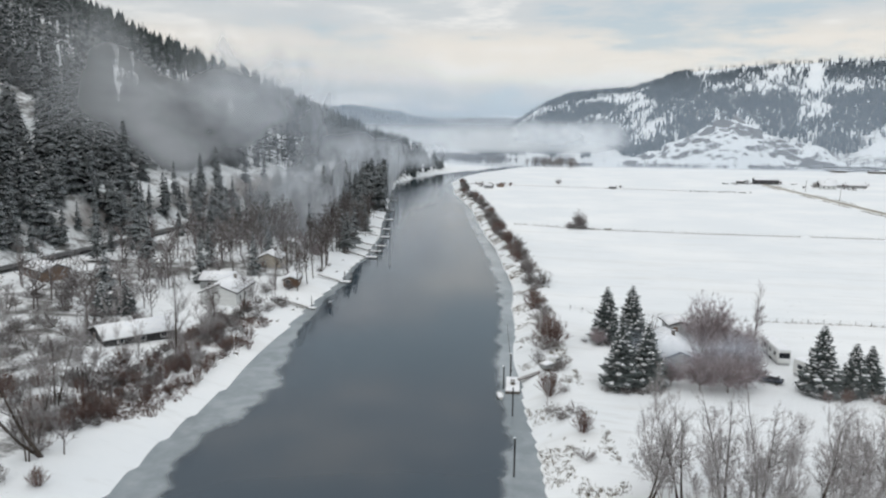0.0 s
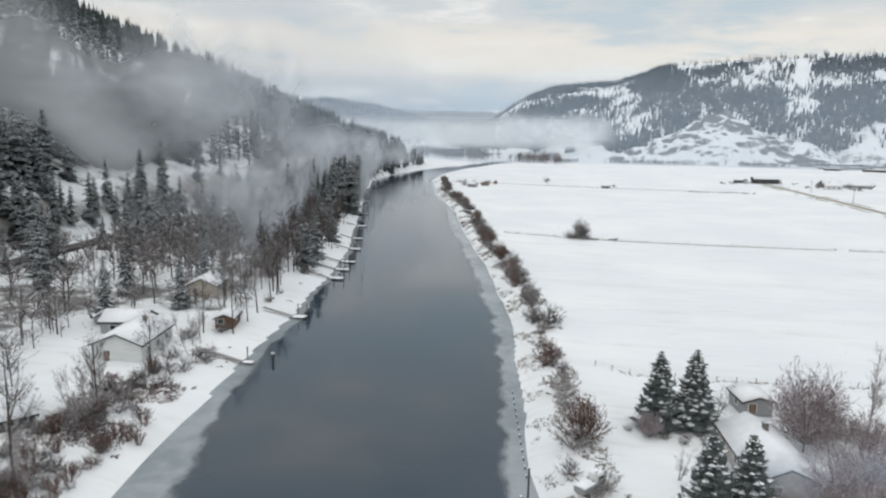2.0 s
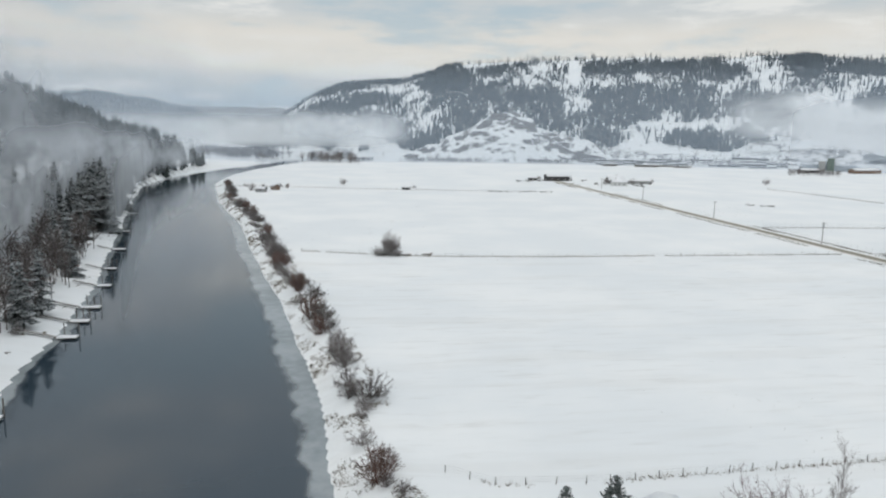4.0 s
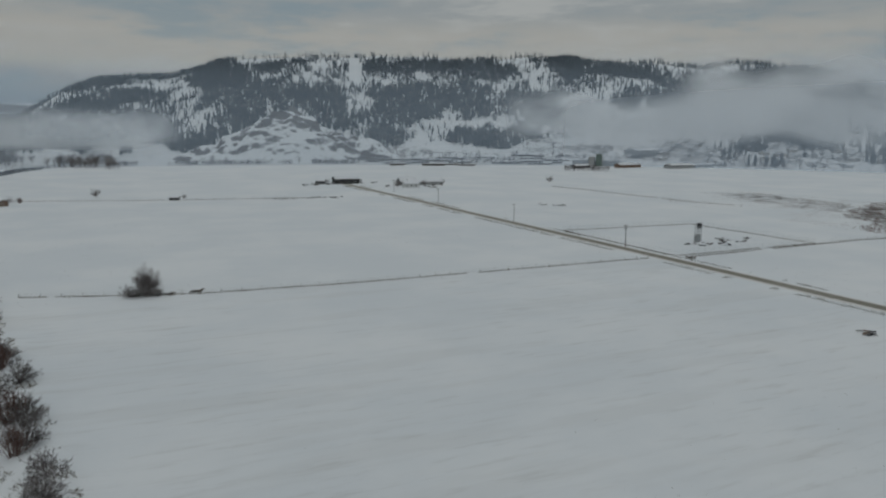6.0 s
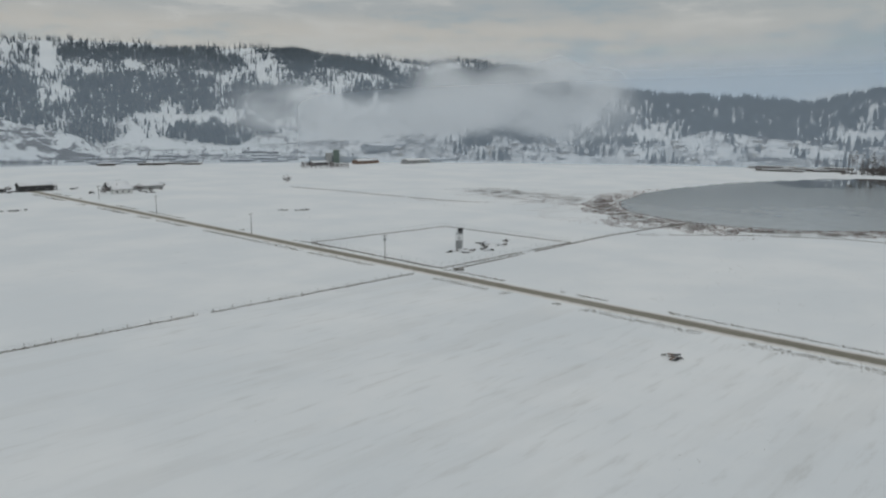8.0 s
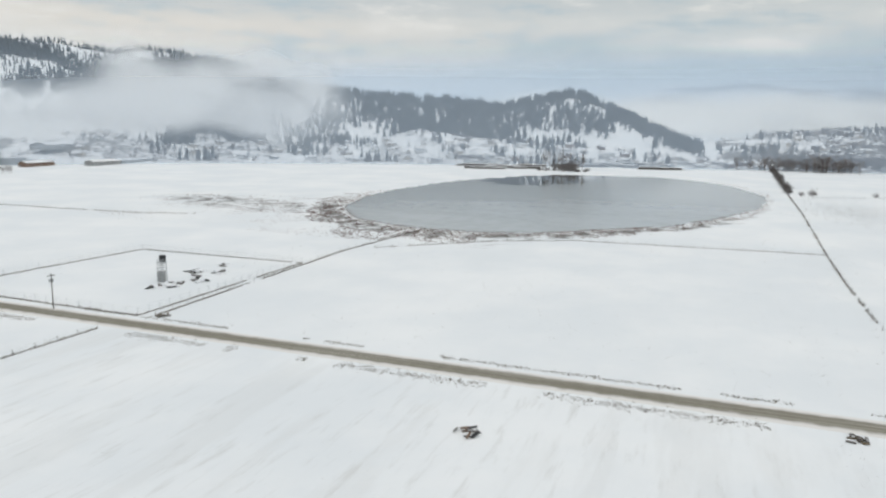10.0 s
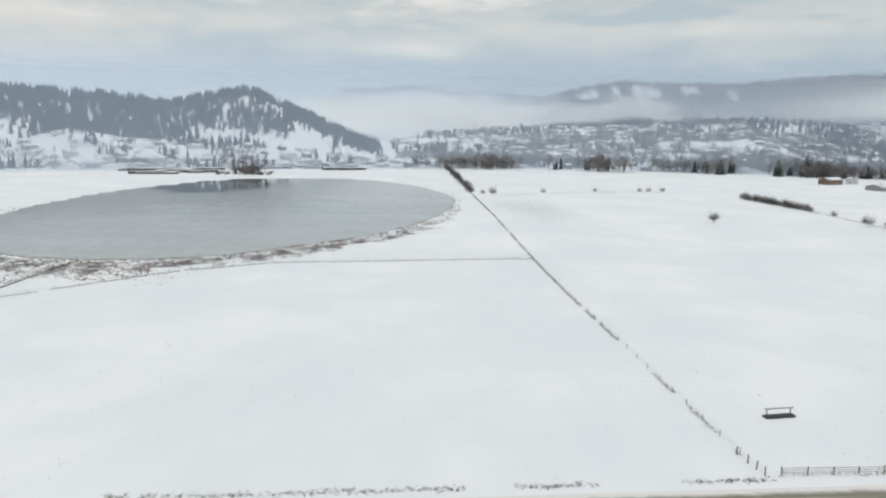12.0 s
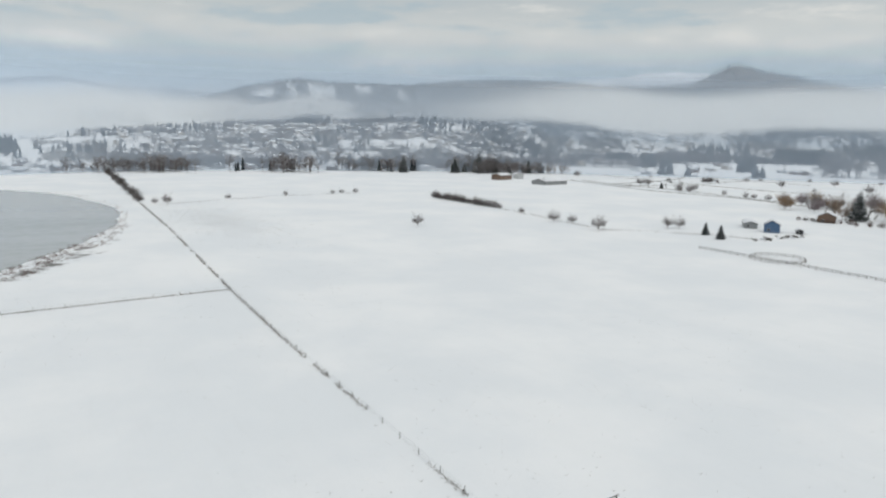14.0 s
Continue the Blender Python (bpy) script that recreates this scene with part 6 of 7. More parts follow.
# northern farm on the road's end
make_house("barn", at(190, 748, 90), "long dark barn with a snowy roof in the far field", 10, 22, 4.2, 2.2, "siding_dark", "barn", 3, False, False)
make_house("farmhouse", at(228, 688, 80), "white farmhouse beside the road's end", 8, 13, 3.2, 2.4, "siding_white")
make_house("barn", at(236, 716, 86), "dark farm shed with a steep gable", 9, 15, 3.0, 3.4, "siding_dark", "barn", 1, False, False)
make_house("barn", at(255, 712, 88), "low grey cattle shed in the snow", 6, 26, 2.4, 1.0, "siding_grey", "barn", 2, False, False)
make_house("farm_shed", at(168, 752, 60), "small dark farm shed in the snow", 5, 8, 2.4, 1.2, "siding_dark", "shed", 1, False, False)
make_house("farm_shed", at(-62, 640, 20), "small brown shed near the river bend", 5, 8, 2.6, 1.4, "siding_brown", "shed", 1, True, False)
make_house("farm_shed", at(-70, 618, 70), "small grey shed near the river bend", 4, 7, 2.4, 1.2, "siding_grey", "shed", 1, True, False)
make_house("farm_shed", at(37, 641, 70), "small dark hut in the far field", 3, 6, 1.8, 0.9, "siding_dark", "shed", 1, False, False)

# south-eastern farmstead
make_house("blue_shed", at(396, -144, 35), "blue metal shed with a snowy roof by the paddock", 8, 11, 4.4, 2.2, "siding_blue", "shed", 1, True, False)
make_house("open_barn", at(416, -152, 40), "low grey open barn beside the blue shed", 7, 18, 2.6, 1.2, "siding_grey", "barn", 1, False, False)
make_house("farmhouse", at(412, -222, 30), "brown farmhouse among golden willows", 10, 15, 4.0, 2.4, "siding_brown")
for x, y, rz, w, l, h, mat, label in ((828, -263, 20, 13, 22, 5, "siding_brown", "rust brown barn at the field's far edge"), (841, -296, 60, 11, 20, 4.5, "siding_white", "white farm building at the field's far edge"),
                                      (749, -270, 10, 20, 34, 3.4, "siding_grey", "wide grey hall at the field's far edge"), (1090, -615, 40, 12, 20, 9, "siding_tan", "tall tan house beyond the fields"),
                                      (956, -816, 40, 12, 22, 6, "siding_tan", "tan two storey house beyond the fields"), (800, -785, 60, 14, 34, 4, "siding_brown", "brown barn beyond the fields"), (985, -700, 50, 9, 40, 3, "siding_white", "low white stable beyond the fields")):
    make_house("far_farmhouse", at(x, y, rz), label + " under snow", w, l, h, 2.2, mat)


def scatter_houses():
    """The town: six kinds of house, set along the slope."""
    kinds = []
    for k, (w, l, h, rise, wall) in enumerate(((9, 14, 3, 2.2, "siding_tan"), (10, 16, 5.4, 2.4, "siding_white"), (8, 12, 3, 2.0, "siding_grey"), (12, 24, 4, 1.6, "siding_white"), (9, 13, 5.2, 2.6, "siding_brown"), (11, 18, 3.2, 2.0, "siding_tan"))):
        o = make_house("town_house", pose(0, 0, -500), ("tan bungalow", "tall white house", "small grey house", "long white hall", "tall brown house", "wide tan house")[k] + " under a snowy roof on the town slope", w, l, h, rise, wall, "house", 2, False, k % 2 == 0, "siding_dark", False)
        o["group"] = "town houses"
        kinds.append(o)
    g = np.random.default_rng(44)
    spots = []
    while len(spots) < 298:
        far = g.random() < 0.80
        az, r = (g.uniform(91, 152), math.sqrt(g.uniform(1040 ** 2, 1850 ** 2))) if far else (g.uniform(40, 91), g.uniform(1020, 1260))
        x, y = CX + r * math.sin(radians(az)), CY + r * math.cos(radians(az))
        if az > 121 and r < 1680 and g.random() < 0.9:
            continue
        if all(math.hypot(x - a, y - b) > 24 for a, b in spots):
            spots.append((x, y))
            copy_thing(kinds[int(g.integers(0, 6))], at(x, y, g.uniform(0, 180), -0.3))
    for o in kinds:
        for c in (*o.children_recursive, o):
            bpy.data.objects.remove(c)


scatter_houses()


def far_rooftops():
    """The rest of the town, too far to tell house from house: walls and snowy gables, each joined."""
    g = np.random.default_rng(45)
    n = 360
    az, r = np.radians(g.uniform(93, 152, n)), np.sqrt(g.uniform(1180.0 ** 2, 1850.0 ** 2, n))
    r = np.where(np.degrees(az) > 121, np.maximum(r, g.uniform(1680, 2050, n)), r)
    x, y = CX + r * np.sin(az), CY + r * np.cos(az)
    z, turn = land(x, y) - 0.4, g.uniform(0, math.tau, n)
    wide, long_, high = g.uniform(4, 6, n), g.uniform(6, 11, n), g.uniform(3, 6, n)

    def joined(name, shape, faces, mat, label):
        sv, sf = np.array(shape, dtype=float), np.array(faces)
        lx, ly = sv[None, :, 0] * wide[:, None], sv[None, :, 1] * long_[:, None]
        c, s = np.cos(turn)[:, None], np.sin(turn)[:, None]
        lift = np.minimum(sv[None, :, 2], 1) * high[:, None] + np.clip(sv[None, :, 2] - 1, 0, None) * 2.4
        v = np.stack([x[:, None] + lx * c - ly * s, y[:, None] + lx * s + ly * c, z[:, None] + lift], -1).reshape(-1, 3)
        f = (sf[None] + (np.arange(n) * len(sv))[:, None, None]).reshape(-1, sf.shape[1])
        tagged(new(name, mesh_data(name, v, f, mat)), label, "houses", kind="stuff")

    joined("house_walls", [(-1, -1, 0), (1, -1, 0), (1, 1, 0), (-1, 1, 0), (-1, -1, 1), (1, -1, 1), (1, 1, 1), (-1, 1, 1), (0, -1, 2), (0, 1, 2)],
           [(0, 1, 5), (0, 5, 4), (1, 2, 6), (1, 6, 5), (2, 3, 7), (2, 7, 6), (3, 0, 4), (3, 4, 7), (4, 5, 8), (6, 7, 9)], MAT["siding_tan"], "tan walls of many small houses on the town slope")
    joined("snowy_roofs", [(-1.15, -1.08, 1), (0, -1.08, 2.1), (1.15, -1.08, 1), (-1.15, 1.08, 1), (0, 1.08, 2.1), (1.15, 1.08, 1), (-1.15, -1.08, 1.2), (0, -1.08, 2.35), (1.15, -1.08, 1.2), (-1.15, 1.08, 1.2), (0, 1.08, 2.35), (1.15, 1.08, 1.2)],
           [(6, 7, 10, 9), (7, 8, 11, 10), (3, 4, 1, 0), (4, 5, 2, 1), (0, 1, 7, 6), (1, 2, 8, 7), (4, 3, 9, 10), (5, 4, 10, 11), (3, 0, 6, 9), (2, 5, 11, 8)], MAT["snow"], "snow covered gable roofs of many small houses on the town slope")


far_rooftops()


def trailer(x, y, rz, l, label):
    ob = thing("caravan", at(x, y, rz), label, "caravan")
    part("body", box_data("body", MAT["siding_white"], -1.25, 1.25, -l / 2, l / 2, 0.5, 3.0, bevel=0.15), ob)
    part("snow_cover", box_data("snow_cover", MAT["snow"], -1.2, 1.2, -l / 2 + 0.05, l / 2 - 0.05, 3.0, 3.25, bevel=0.08), ob, "snow on the caravan's roof")
    part("skirt", box_data("skirt", MAT["siding_grey"], -1.1, 1.1, -l / 2 + 0.2, l / 2 - 0.2, -0.1, 0.5), ob)
    for s in (1, -1):
        for y0 in (-l * 0.32, -l * 0.05, l * 0.25):
            part("window", box_data("window", MAT["window"], -0.02, 0.02, -0.55, 0.55, 1.6, 2.4, bevel=0.015), ob, "", pose(s * 1.262, y0, 0))
    part("windscreen", box_data("windscreen", MAT["window"], -1.0, 1.0, -0.03, 0.03, 1.5, 2.6, bevel=0.02), ob, "", pose(0, -l / 2 - 0.01, 0))
    part("door", box_data("door", MAT["siding_grey"], -0.02, 0.02, -0.4, 0.4, 0.6, 2.5, bevel=0.01), ob, "", pose(-1.265, l * 0.10, 0))
    for s in (1, -1):
        bm = bmesh.new()
        tube(bm, (s * 1.0, 0, 0.35), (s * 1.27, 0, 0.35), 0.38, 0.38, 14)
        part("wheel", bm_data("wheel", bm, MAT["rubber"]), ob, "", pose(0, -0.8, 0))


trailer(43.0, 147.5, 3, 10.5, "white motorhome with dark windows parked in the snow")
trailer(46.0, 134.5, 28, 7.0, "white caravan parked behind the spruces")


def car(x, y, rz):
    ob = thing("car", at(x, y, rz), "dark blue car half covered with snow in the yard", "car")
    bm = bmesh.new()
    add_box(bm, -0.88, 0.88, -2.2, 2.2, 0.35, 0.95, bevel=0.14)
    part("body", bm_data("body", bm, MAT["car_dark"]), ob)
    bm = bmesh.new()
    add_box(bm, -0.78, 0.78, -1.5, 0.9, 0.95, 1.45, bevel=0.2)
    part("cabin", bm_data("cabin", bm, MAT["window"]), ob)
    part("snow_cover", box_data("snow_cover", MAT["snow"], -0.7, 0.7, -1.3, 0.7, 1.45, 1.58, bevel=0.05), ob, "snow on the car's roof")
    for sx in (-0.85, 0.85):
        for sy in (-1.35, 1.35):
            bm = bmesh.new()
            tube(bm, (sx - 0.1, sy, 0.33), (sx + 0.1, sy, 0.33), 0.33, 0.33, 14)
            part("wheel", bm_data("wheel", bm, MAT["rubber"]), ob)


car(38.0, 131.5, 60)
car(36.5, 134.5, 70)


# ---------------------------------------------------------------- fences
def post_mesh(h, r, mat="wood"):
    bm = bmesh.new()
    tube(bm, (0, 0, -0.4), (0.02, 0, h), r, r * 0.85, 5)
    return bm_data("post", bm, MAT[mat])


TUFT_LINES = []


def line_points(pts, step):
    out = []
    for (x0, y0), (x1, y1) in zip(pts, pts[1:]):
        n = max(1, round(math.hypot(x1 - x0, y1 - y0) / step))
        out += [(x0 + (x1 - x0) * k / n, y0 + (y1 - y0) * k / n) for k in range(n)]
    return out + [pts[-1]]


def fence(label, pts, step, h, r=0.07, wires=(0.45, 0.8, 1.15), rails=0.0, tufts=1.0, mat="wood", name="fence"):
    x0, y0 = pts[0]
    ob = thing(name, at(x0, y0), label, "fence")
    z0 = land_at(x0, y0)
    pm = post_mesh(h, r, mat)
    spots = line_points(pts, step)
    zs = [land_at(x, y) for x, y in spots]
    g = random.Random(int(x0 * 7 + y0))
    for (x, y), z in zip(spots, zs):
        part("post", pm, ob, "", pose(x - x0, y - y0, z - z0, g.gauss(0, 3), g.gauss(0, 3), g.uniform(0, 360)))
    for w in wires:
        bm = bmesh.new()
        for k in range(len(spots) - 1):
            (xa, ya), (xb, yb) = spots[k], spots[k + 1]
            tube(bm, (xa - x0, ya - y0, zs[k] - z0 + w), (xb - x0, yb - y0, zs[k + 1] - z0 + w), 0.012 if not rails else rails, 0.012 if not rails else rails, 3 if not rails else 4)
        part("rail" if rails else "wire", bm_data("wire", bm, MAT[mat] if rails else MAT["galvanised"]), ob)
    if tufts:
        TUFT_LINES.append((pts, tufts))
    return ob


fence("old wire fence with leaning posts across the snowy field", [(-27, 361), (0, 352), (20, 346), (60, 343), (181, 341)], 5.5, 1.2, tufts=1.5)
fence("wire fence with dead grass running east from the road", [(196, 337), (234, 338), (300, 340), (340, 337), (374, 334)], 6, 1.2, tufts=1.6)
fence("tall chain link fence round the mast compound", [(194, 341), (194, 369), (195, 417), (271, 412), (273, 341), (194, 341)], 4, 2.2, 0.04, (0.3, 0.75, 1.2, 1.65, 2.15), 0, 1.6, "galvanised")
fence("broken line of posts along the marsh ditch", [(347, 654), (354, 610), (360, 500), (372, 470)], 9, 1.1, tufts=1.6)
fence("wire fence with dead grass down to the straight ditch", [(202, 163), (320, 161), (377, 159), (537, 151), (690, 146)], 7, 1.2, tufts=0.7)
fence("thin wire fence across the snowy field", [(377, 159), (373, 214), (369, 261), (351, 294), (314, 332)], 8, 1.1, tufts=1.2)
fence("short run of corner posts with wire mesh at the field gate", [(202, 163.5), (199, 163.2), (195, 162.6)], 2.6, 1.5, 0.11, (0.3, 0.6, 0.9, 1.2), tufts=0)
fence("post and rail fence along the road's verge", [(195, 160), (194.6, 148), (194.4, 120), (194.2, 60), (194, -60)], 4.0, 1.35, 0.10, (0.45, 0.8, 1.15), 0.045, 0.3)
fence("dark wooden post and rail paddock fence", [(371, -55), (340, -55), (287, -54), (230, -52)], 3.4, 1.4, 0.10, (0.5, 0.9, 1.3), 0.06, 0)
fence("wire fence beside the hedge in the far field", [(655, -74), (560, -71), (440, -60), (400, -100), (372, -110)], 9, 1.1, tufts=0.9)
fence("wire fence along the far meadow", [(664, 131), (684, 85), (700, 36), (706, -30)], 9, 1.1, tufts=0.5)
fence("wire fence behind the farmhouse garden", [(2, 181), (8, 177), (20, 176), (44, 177), (90, 178), (140, 180)], 3.6, 1.1, tufts=0.5)
fence("low fence along the far edge of the north field", [(-118, 677), (-49, 664), (38, 640), (136, 625)], 8, 1.0, tufts=1.3)
fence("dark hedge line along a lane in the eastern fields", [(800, -338), (643, -309), (545, -320), (440, -300)], 9, 1.2, tufts=2.6)
fence("dark lane with hedge grass through the eastern fields", [(791, -351), (720, -338), (637, -342), (516, -321)], 9, 1.2, tufts=3.0)
fence("wire fence before the small eastern fields", [(724, -336), (760, -470), (835, -600)], 9, 1.2, tufts=2.4)
fence("wire fence between the small eastern fields", [(920, -470), (760, -430), (590, -425), (520, -430)], 9, 1.2, tufts=2.2)
fence("wire fence of a far paddock", [(950, -600), (800, -560), (640, -560)], 9, 1.2, tufts=2.2)
fence("fence down the side of an eastern paddock", [(700, -318), (690, -425), (720, -560)], 9, 1.2, tufts=2.0)
ring = [(335 + 11 * math.cos(k / 20 * math.tau), -61 + 11 * math.sin(k / 20 * math.tau)) for k in range(21)]
fence("round wooden riding pen in the snowy paddock", ring, 3.0, 1.6, 0.10, (0.5, 0.95, 1.45), 0.06, 0, "wood", "riding_pen")


def tuft_template(seed, n=7):
    random.seed(seed)
    V, F = [], []
    for _ in range(n):
        a = Vector((random.gauss(0, 0.16), random.gauss(0, 0.16), -0.05))
        twig(V, F, a, a + sway(Vector((0, 0, 1)), 0.45) * random.uniform(0.25, 0.65), 0.045)
    return np.array([v[:] for v in V]), np.array(F)


TUFTS = [tuft_template(s) for s in range(200, 206)]


def tufts(name, label, x, y, lo, hi, mat, seed=3):
    return tagged(scatter(name, TUFTS, x, y, land(x, y), rng.uniform(lo, hi, len(x)), rng.uniform(0.9, 1.6, len(x)), mat, seed), label, "grass", kind="stuff")


def tufts_on_lines():
    xs, ys_ = [], []
    for pts, dens in TUFT_LINES:
        spots = np.array(line_points(pts, 0.28 / dens))
        k = fbm(spots[:, 0], spots[:, 1], 9, 3, 31) > (0.36 if dens < 1.2 else 0.26)
        s = spots[k] + rng.normal(0, 0.20, (k.sum(), 2))
        xs.append(s[:, 0])
        ys_.append(s[:, 1])
    tufts("grass_tufts", "dead grass standing out of the snow along the fences", np.concatenate(xs), np.concatenate(ys_), 0.55, 1.10, MAT["grass"])


tufts_on_lines()


def verge_grass():
    n = 14000
    y = rng.uniform(-120, 720, n)
    east = rng.random(n) < 0.45
    x = np.where(east, 193.6 + rng.normal(0, 0.45, n), 180.6 + rng.normal(0, 1.0, n))
    k = fbm(x * 0 + east * 500, y, 14, 3, 33) > np.where(east, 0.50, 0.40)
    tufts("grass_tufts", "dark dead grass along the road's snowy verges", x[k], y[k], 0.3, 0.8, MAT["grass"], 4)


verge_grass()


def field_grass():
    n = 60000
    x, y = rng.uniform(-60, 420, n), rng.uniform(40, 520, n)
    where = ease(fbm(x, y, 70, 4, 35), 0.52, 0.66)
    rows = ease(fbm(x * 0.2, y * 3.0, 10, 3, 36), 0.50, 0.7)
    k = (where * (0.10 + 0.5 * rows) > rng.random(n)) & (x > bank_right(y) + 10) & (np.abs(x - 187) > 8)
    k &= (land(x, y) > -0.3)
    tufts("grass_tufts", "sparse stubble showing through the snow of the fields", x[k], y[k], 0.12, 0.38, MAT["grass"], 5)


field_grass()


def bank_grass():
    n = 20000
    y = rng.uniform(70, 620, n)
    x = bank_right(y) + rng.uniform(0.6, 11, n)
    k = fbm(x, y, 5, 3, 37) > 0.53
    tufts("grass_tufts", "dead grass and clods on the snowy east bank", x[k], y[k], 0.35, 1.0, MAT["grass"], 6)
    y = rng.uniform(74, 160, 6000)
    x = bank_left(y) - rng.uniform(5, 20, 6000)
    k = fbm(x, y, 9, 3, 38) > 0.50
    tufts("grass_tufts", "russet dead grass on the western bank", x[k], y[k], 0.5, 1.3, MAT["twig_red"], 7)


bank_grass()


def pond_reeds():
    n = 90000
    x, y = rng.uniform(330, 880, n), rng.uniform(140, 500, n)
    q = pond_shape(x, y)
    west = ease(-x, -610, -420) * 0.95 + 0.12 * ease(-y, -230, -170)
    k = (q > 0.975) & (q < 1.006 + (0.02 + 0.15 * west * np.where(y < 300, 0.6, 1.0)) * fbm(x, y, 30, 3, 39) * 1.6) & (fbm(x, y, 12, 3, 43) > 0.49 - 0.22 * west) & (rng.random(n) < 0.12 + 0.9 * west)
    tufts("pond_reeds", "brown dead reeds round the pond's edge", x[k], y[k], 0.7, 1.6, MAT["reed"], 8)
    x, y = rng.uniform(330, 480, 26000), rng.uniform(270, 560, 26000)
    along, across = (x - 428) * 0.28 + (y - 480) * 0.96, (x - 428) * 0.96 - (y - 480) * 0.28
    strip_ = (np.hypot(along / 82, across / 30) < 1) & (fbm(x, y, 18, 3, 46) > 0.46)
    k = (pond_shape(x, y) > 1.05) & ((fbm(x * 0.7, y * 1.4, 34, 4, 45) > 0.60) | strip_) & (rng.random(26000) < np.where(strip_, 0.8, 0.3))
    tufts("pond_reeds", "thin brown marsh grass beside the pond", x[k], y[k], 0.35, 0.9, MAT["reed"], 9)
    x, y = rng.normal(560, 40, 2500), rng.normal(120, 14, 2500)
    tufts("grass_tufts", "thin grey grass by the ditch", x, y, 0.3, 0.6, MAT["grass"], 10)


pond_reeds()


# ---------------------------------------------------------------- poles, mast, loose things
def utility_pole(x, y, box):
    ob = thing("utility_pole", at(x, y), "wooden utility pole with a crossarm beside the road", "utility pole", "poles along the road")
    bm = bmesh.new()
    tube(bm, (0, 0, -1), (0, 0, 9.6), 0.17, 0.11, 8)
    part("pole", bm_data("pole", bm, MAT["wood"]), ob)
    part("crossarm", box_data("crossarm", MAT["wood"], -1.2, 1.2, -0.07, 0.07, 8.9, 9.05, bevel=0.02), ob)
    for k in (-1.0, -0.4, 0.4, 1.0):
        bm = bmesh.new()
        tube(bm, (k, 0, 9.05), (k, 0, 9.3), 0.06, 0.04, 6)
        part("insulator", bm_data("insulator", bm, MAT["siding_white"]), ob)
    if box:
        for k in (-0.45, 0.45):
            bm = bmesh.new()
            tube(bm, (k, 0.1, 7.2), (k, 0.1, 8.2), 0.26, 0.26, 10)
            part("transformer", bm_data("transformer", bm, MAT["galvanised"]), ob, "grey steel transformer can")


for x, y, b in ((190.5, 366, True), (190.5, 456, False), (195, 561, False), (198, 650, False)):
    utility_pole(x, y, b)


def mast():
    ob = thing("lattice_tower", at(228.5, 364, 10) @ Matrix.Diagonal((0.95, 0.95, 0.78, 1)), "short steel lattice tower with a dark box on top", "tower")
    for sx in (-1.2, 1.2):
        for sy in (-1.1, 1.1):
            bm = bmesh.new()
            tube(bm, (sx, sy, -0.5), (sx * 0.85, sy * 0.85, 9.2), 0.11, 0.09, 5)
            part("leg", bm_data("leg", bm, MAT["galvanised"]), ob)
    for k in range(5):
        z, z2 = k * 1.8, k * 1.8 + 1.8
        f, f2 = 1 - 0.015 * z, 1 - 0.015 * z2
        for a, b in (((-1.2, -1.1), (1.2, -1.1)), ((1.2, -1.1), (1.2, 1.1)), ((1.2, 1.1), (-1.2, 1.1)), ((-1.2, 1.1), (-1.2, -1.1))):
            bm = bmesh.new()
            tube(bm, (a[0] * f, a[1] * f, z), (b[0] * f2, b[1] * f2, z2), 0.06, 0.06, 4)
            tube(bm, (a[0] * f2, a[1] * f2, z2), (b[0] * f2, b[1] * f2, z2), 0.06, 0.06, 4)
            part("brace", bm_data("brace", bm, MAT["galvanised"]), ob)
    part("cabinet", box_data("cabinet", MAT["siding_grey"], -1.2, 0.7, -0.9, 0.9, 0, 4.2, bevel=0.05), ob, "grey sheet metal cabinet inside the tower")
    part("tank", box_data("tank", MAT["siding_dark"], 0.0, 1.3, -0.9, 0.9, 8.0, 10.6, bevel=0.08), ob, "dark box on the tower's top")
    part("platform", box_data("platform", MAT["galvanised"], -1.3, 1.3, -1.2, 1.2, 7.85, 8.0), ob)
    bm = bmesh.new()
    tube(bm, (-1.2, 0.8, 8), (-1.2, 0.8, 10.6), 0.05, 0.03, 5)
    part("antenna", bm_data("antenna", bm, MAT["galvanised"]), ob)


mast()


def heap(name, x, y, size, n, label, category, mats=("wood", "snow", "siding_dark"), seed=1, flat=0.35):
    """A heap of boards and scrap, each board a part."""
    g = random.Random(seed)
    ob = thing(name, at(x, y), label, category)
    for k in range(n):
        l, w, t = g.uniform(0.5, 1.1) * size, g.uniform(0.10, 0.28) * size, g.uniform(0.06, 0.16) * size
        d = box_data("board", MAT[mats[k % len(mats)]], -l / 2, l / 2, -w / 2, w / 2, 0, t, bevel=0.02)
        part("board", d, ob, "", pose(g.gauss(0, size * 0.35), g.gauss(0, size * 0.35), g.uniform(-0.1, flat * size * 0.4), g.gauss(0, 10), g.gauss(0, 12), g.uniform(0, 360)))
    return ob


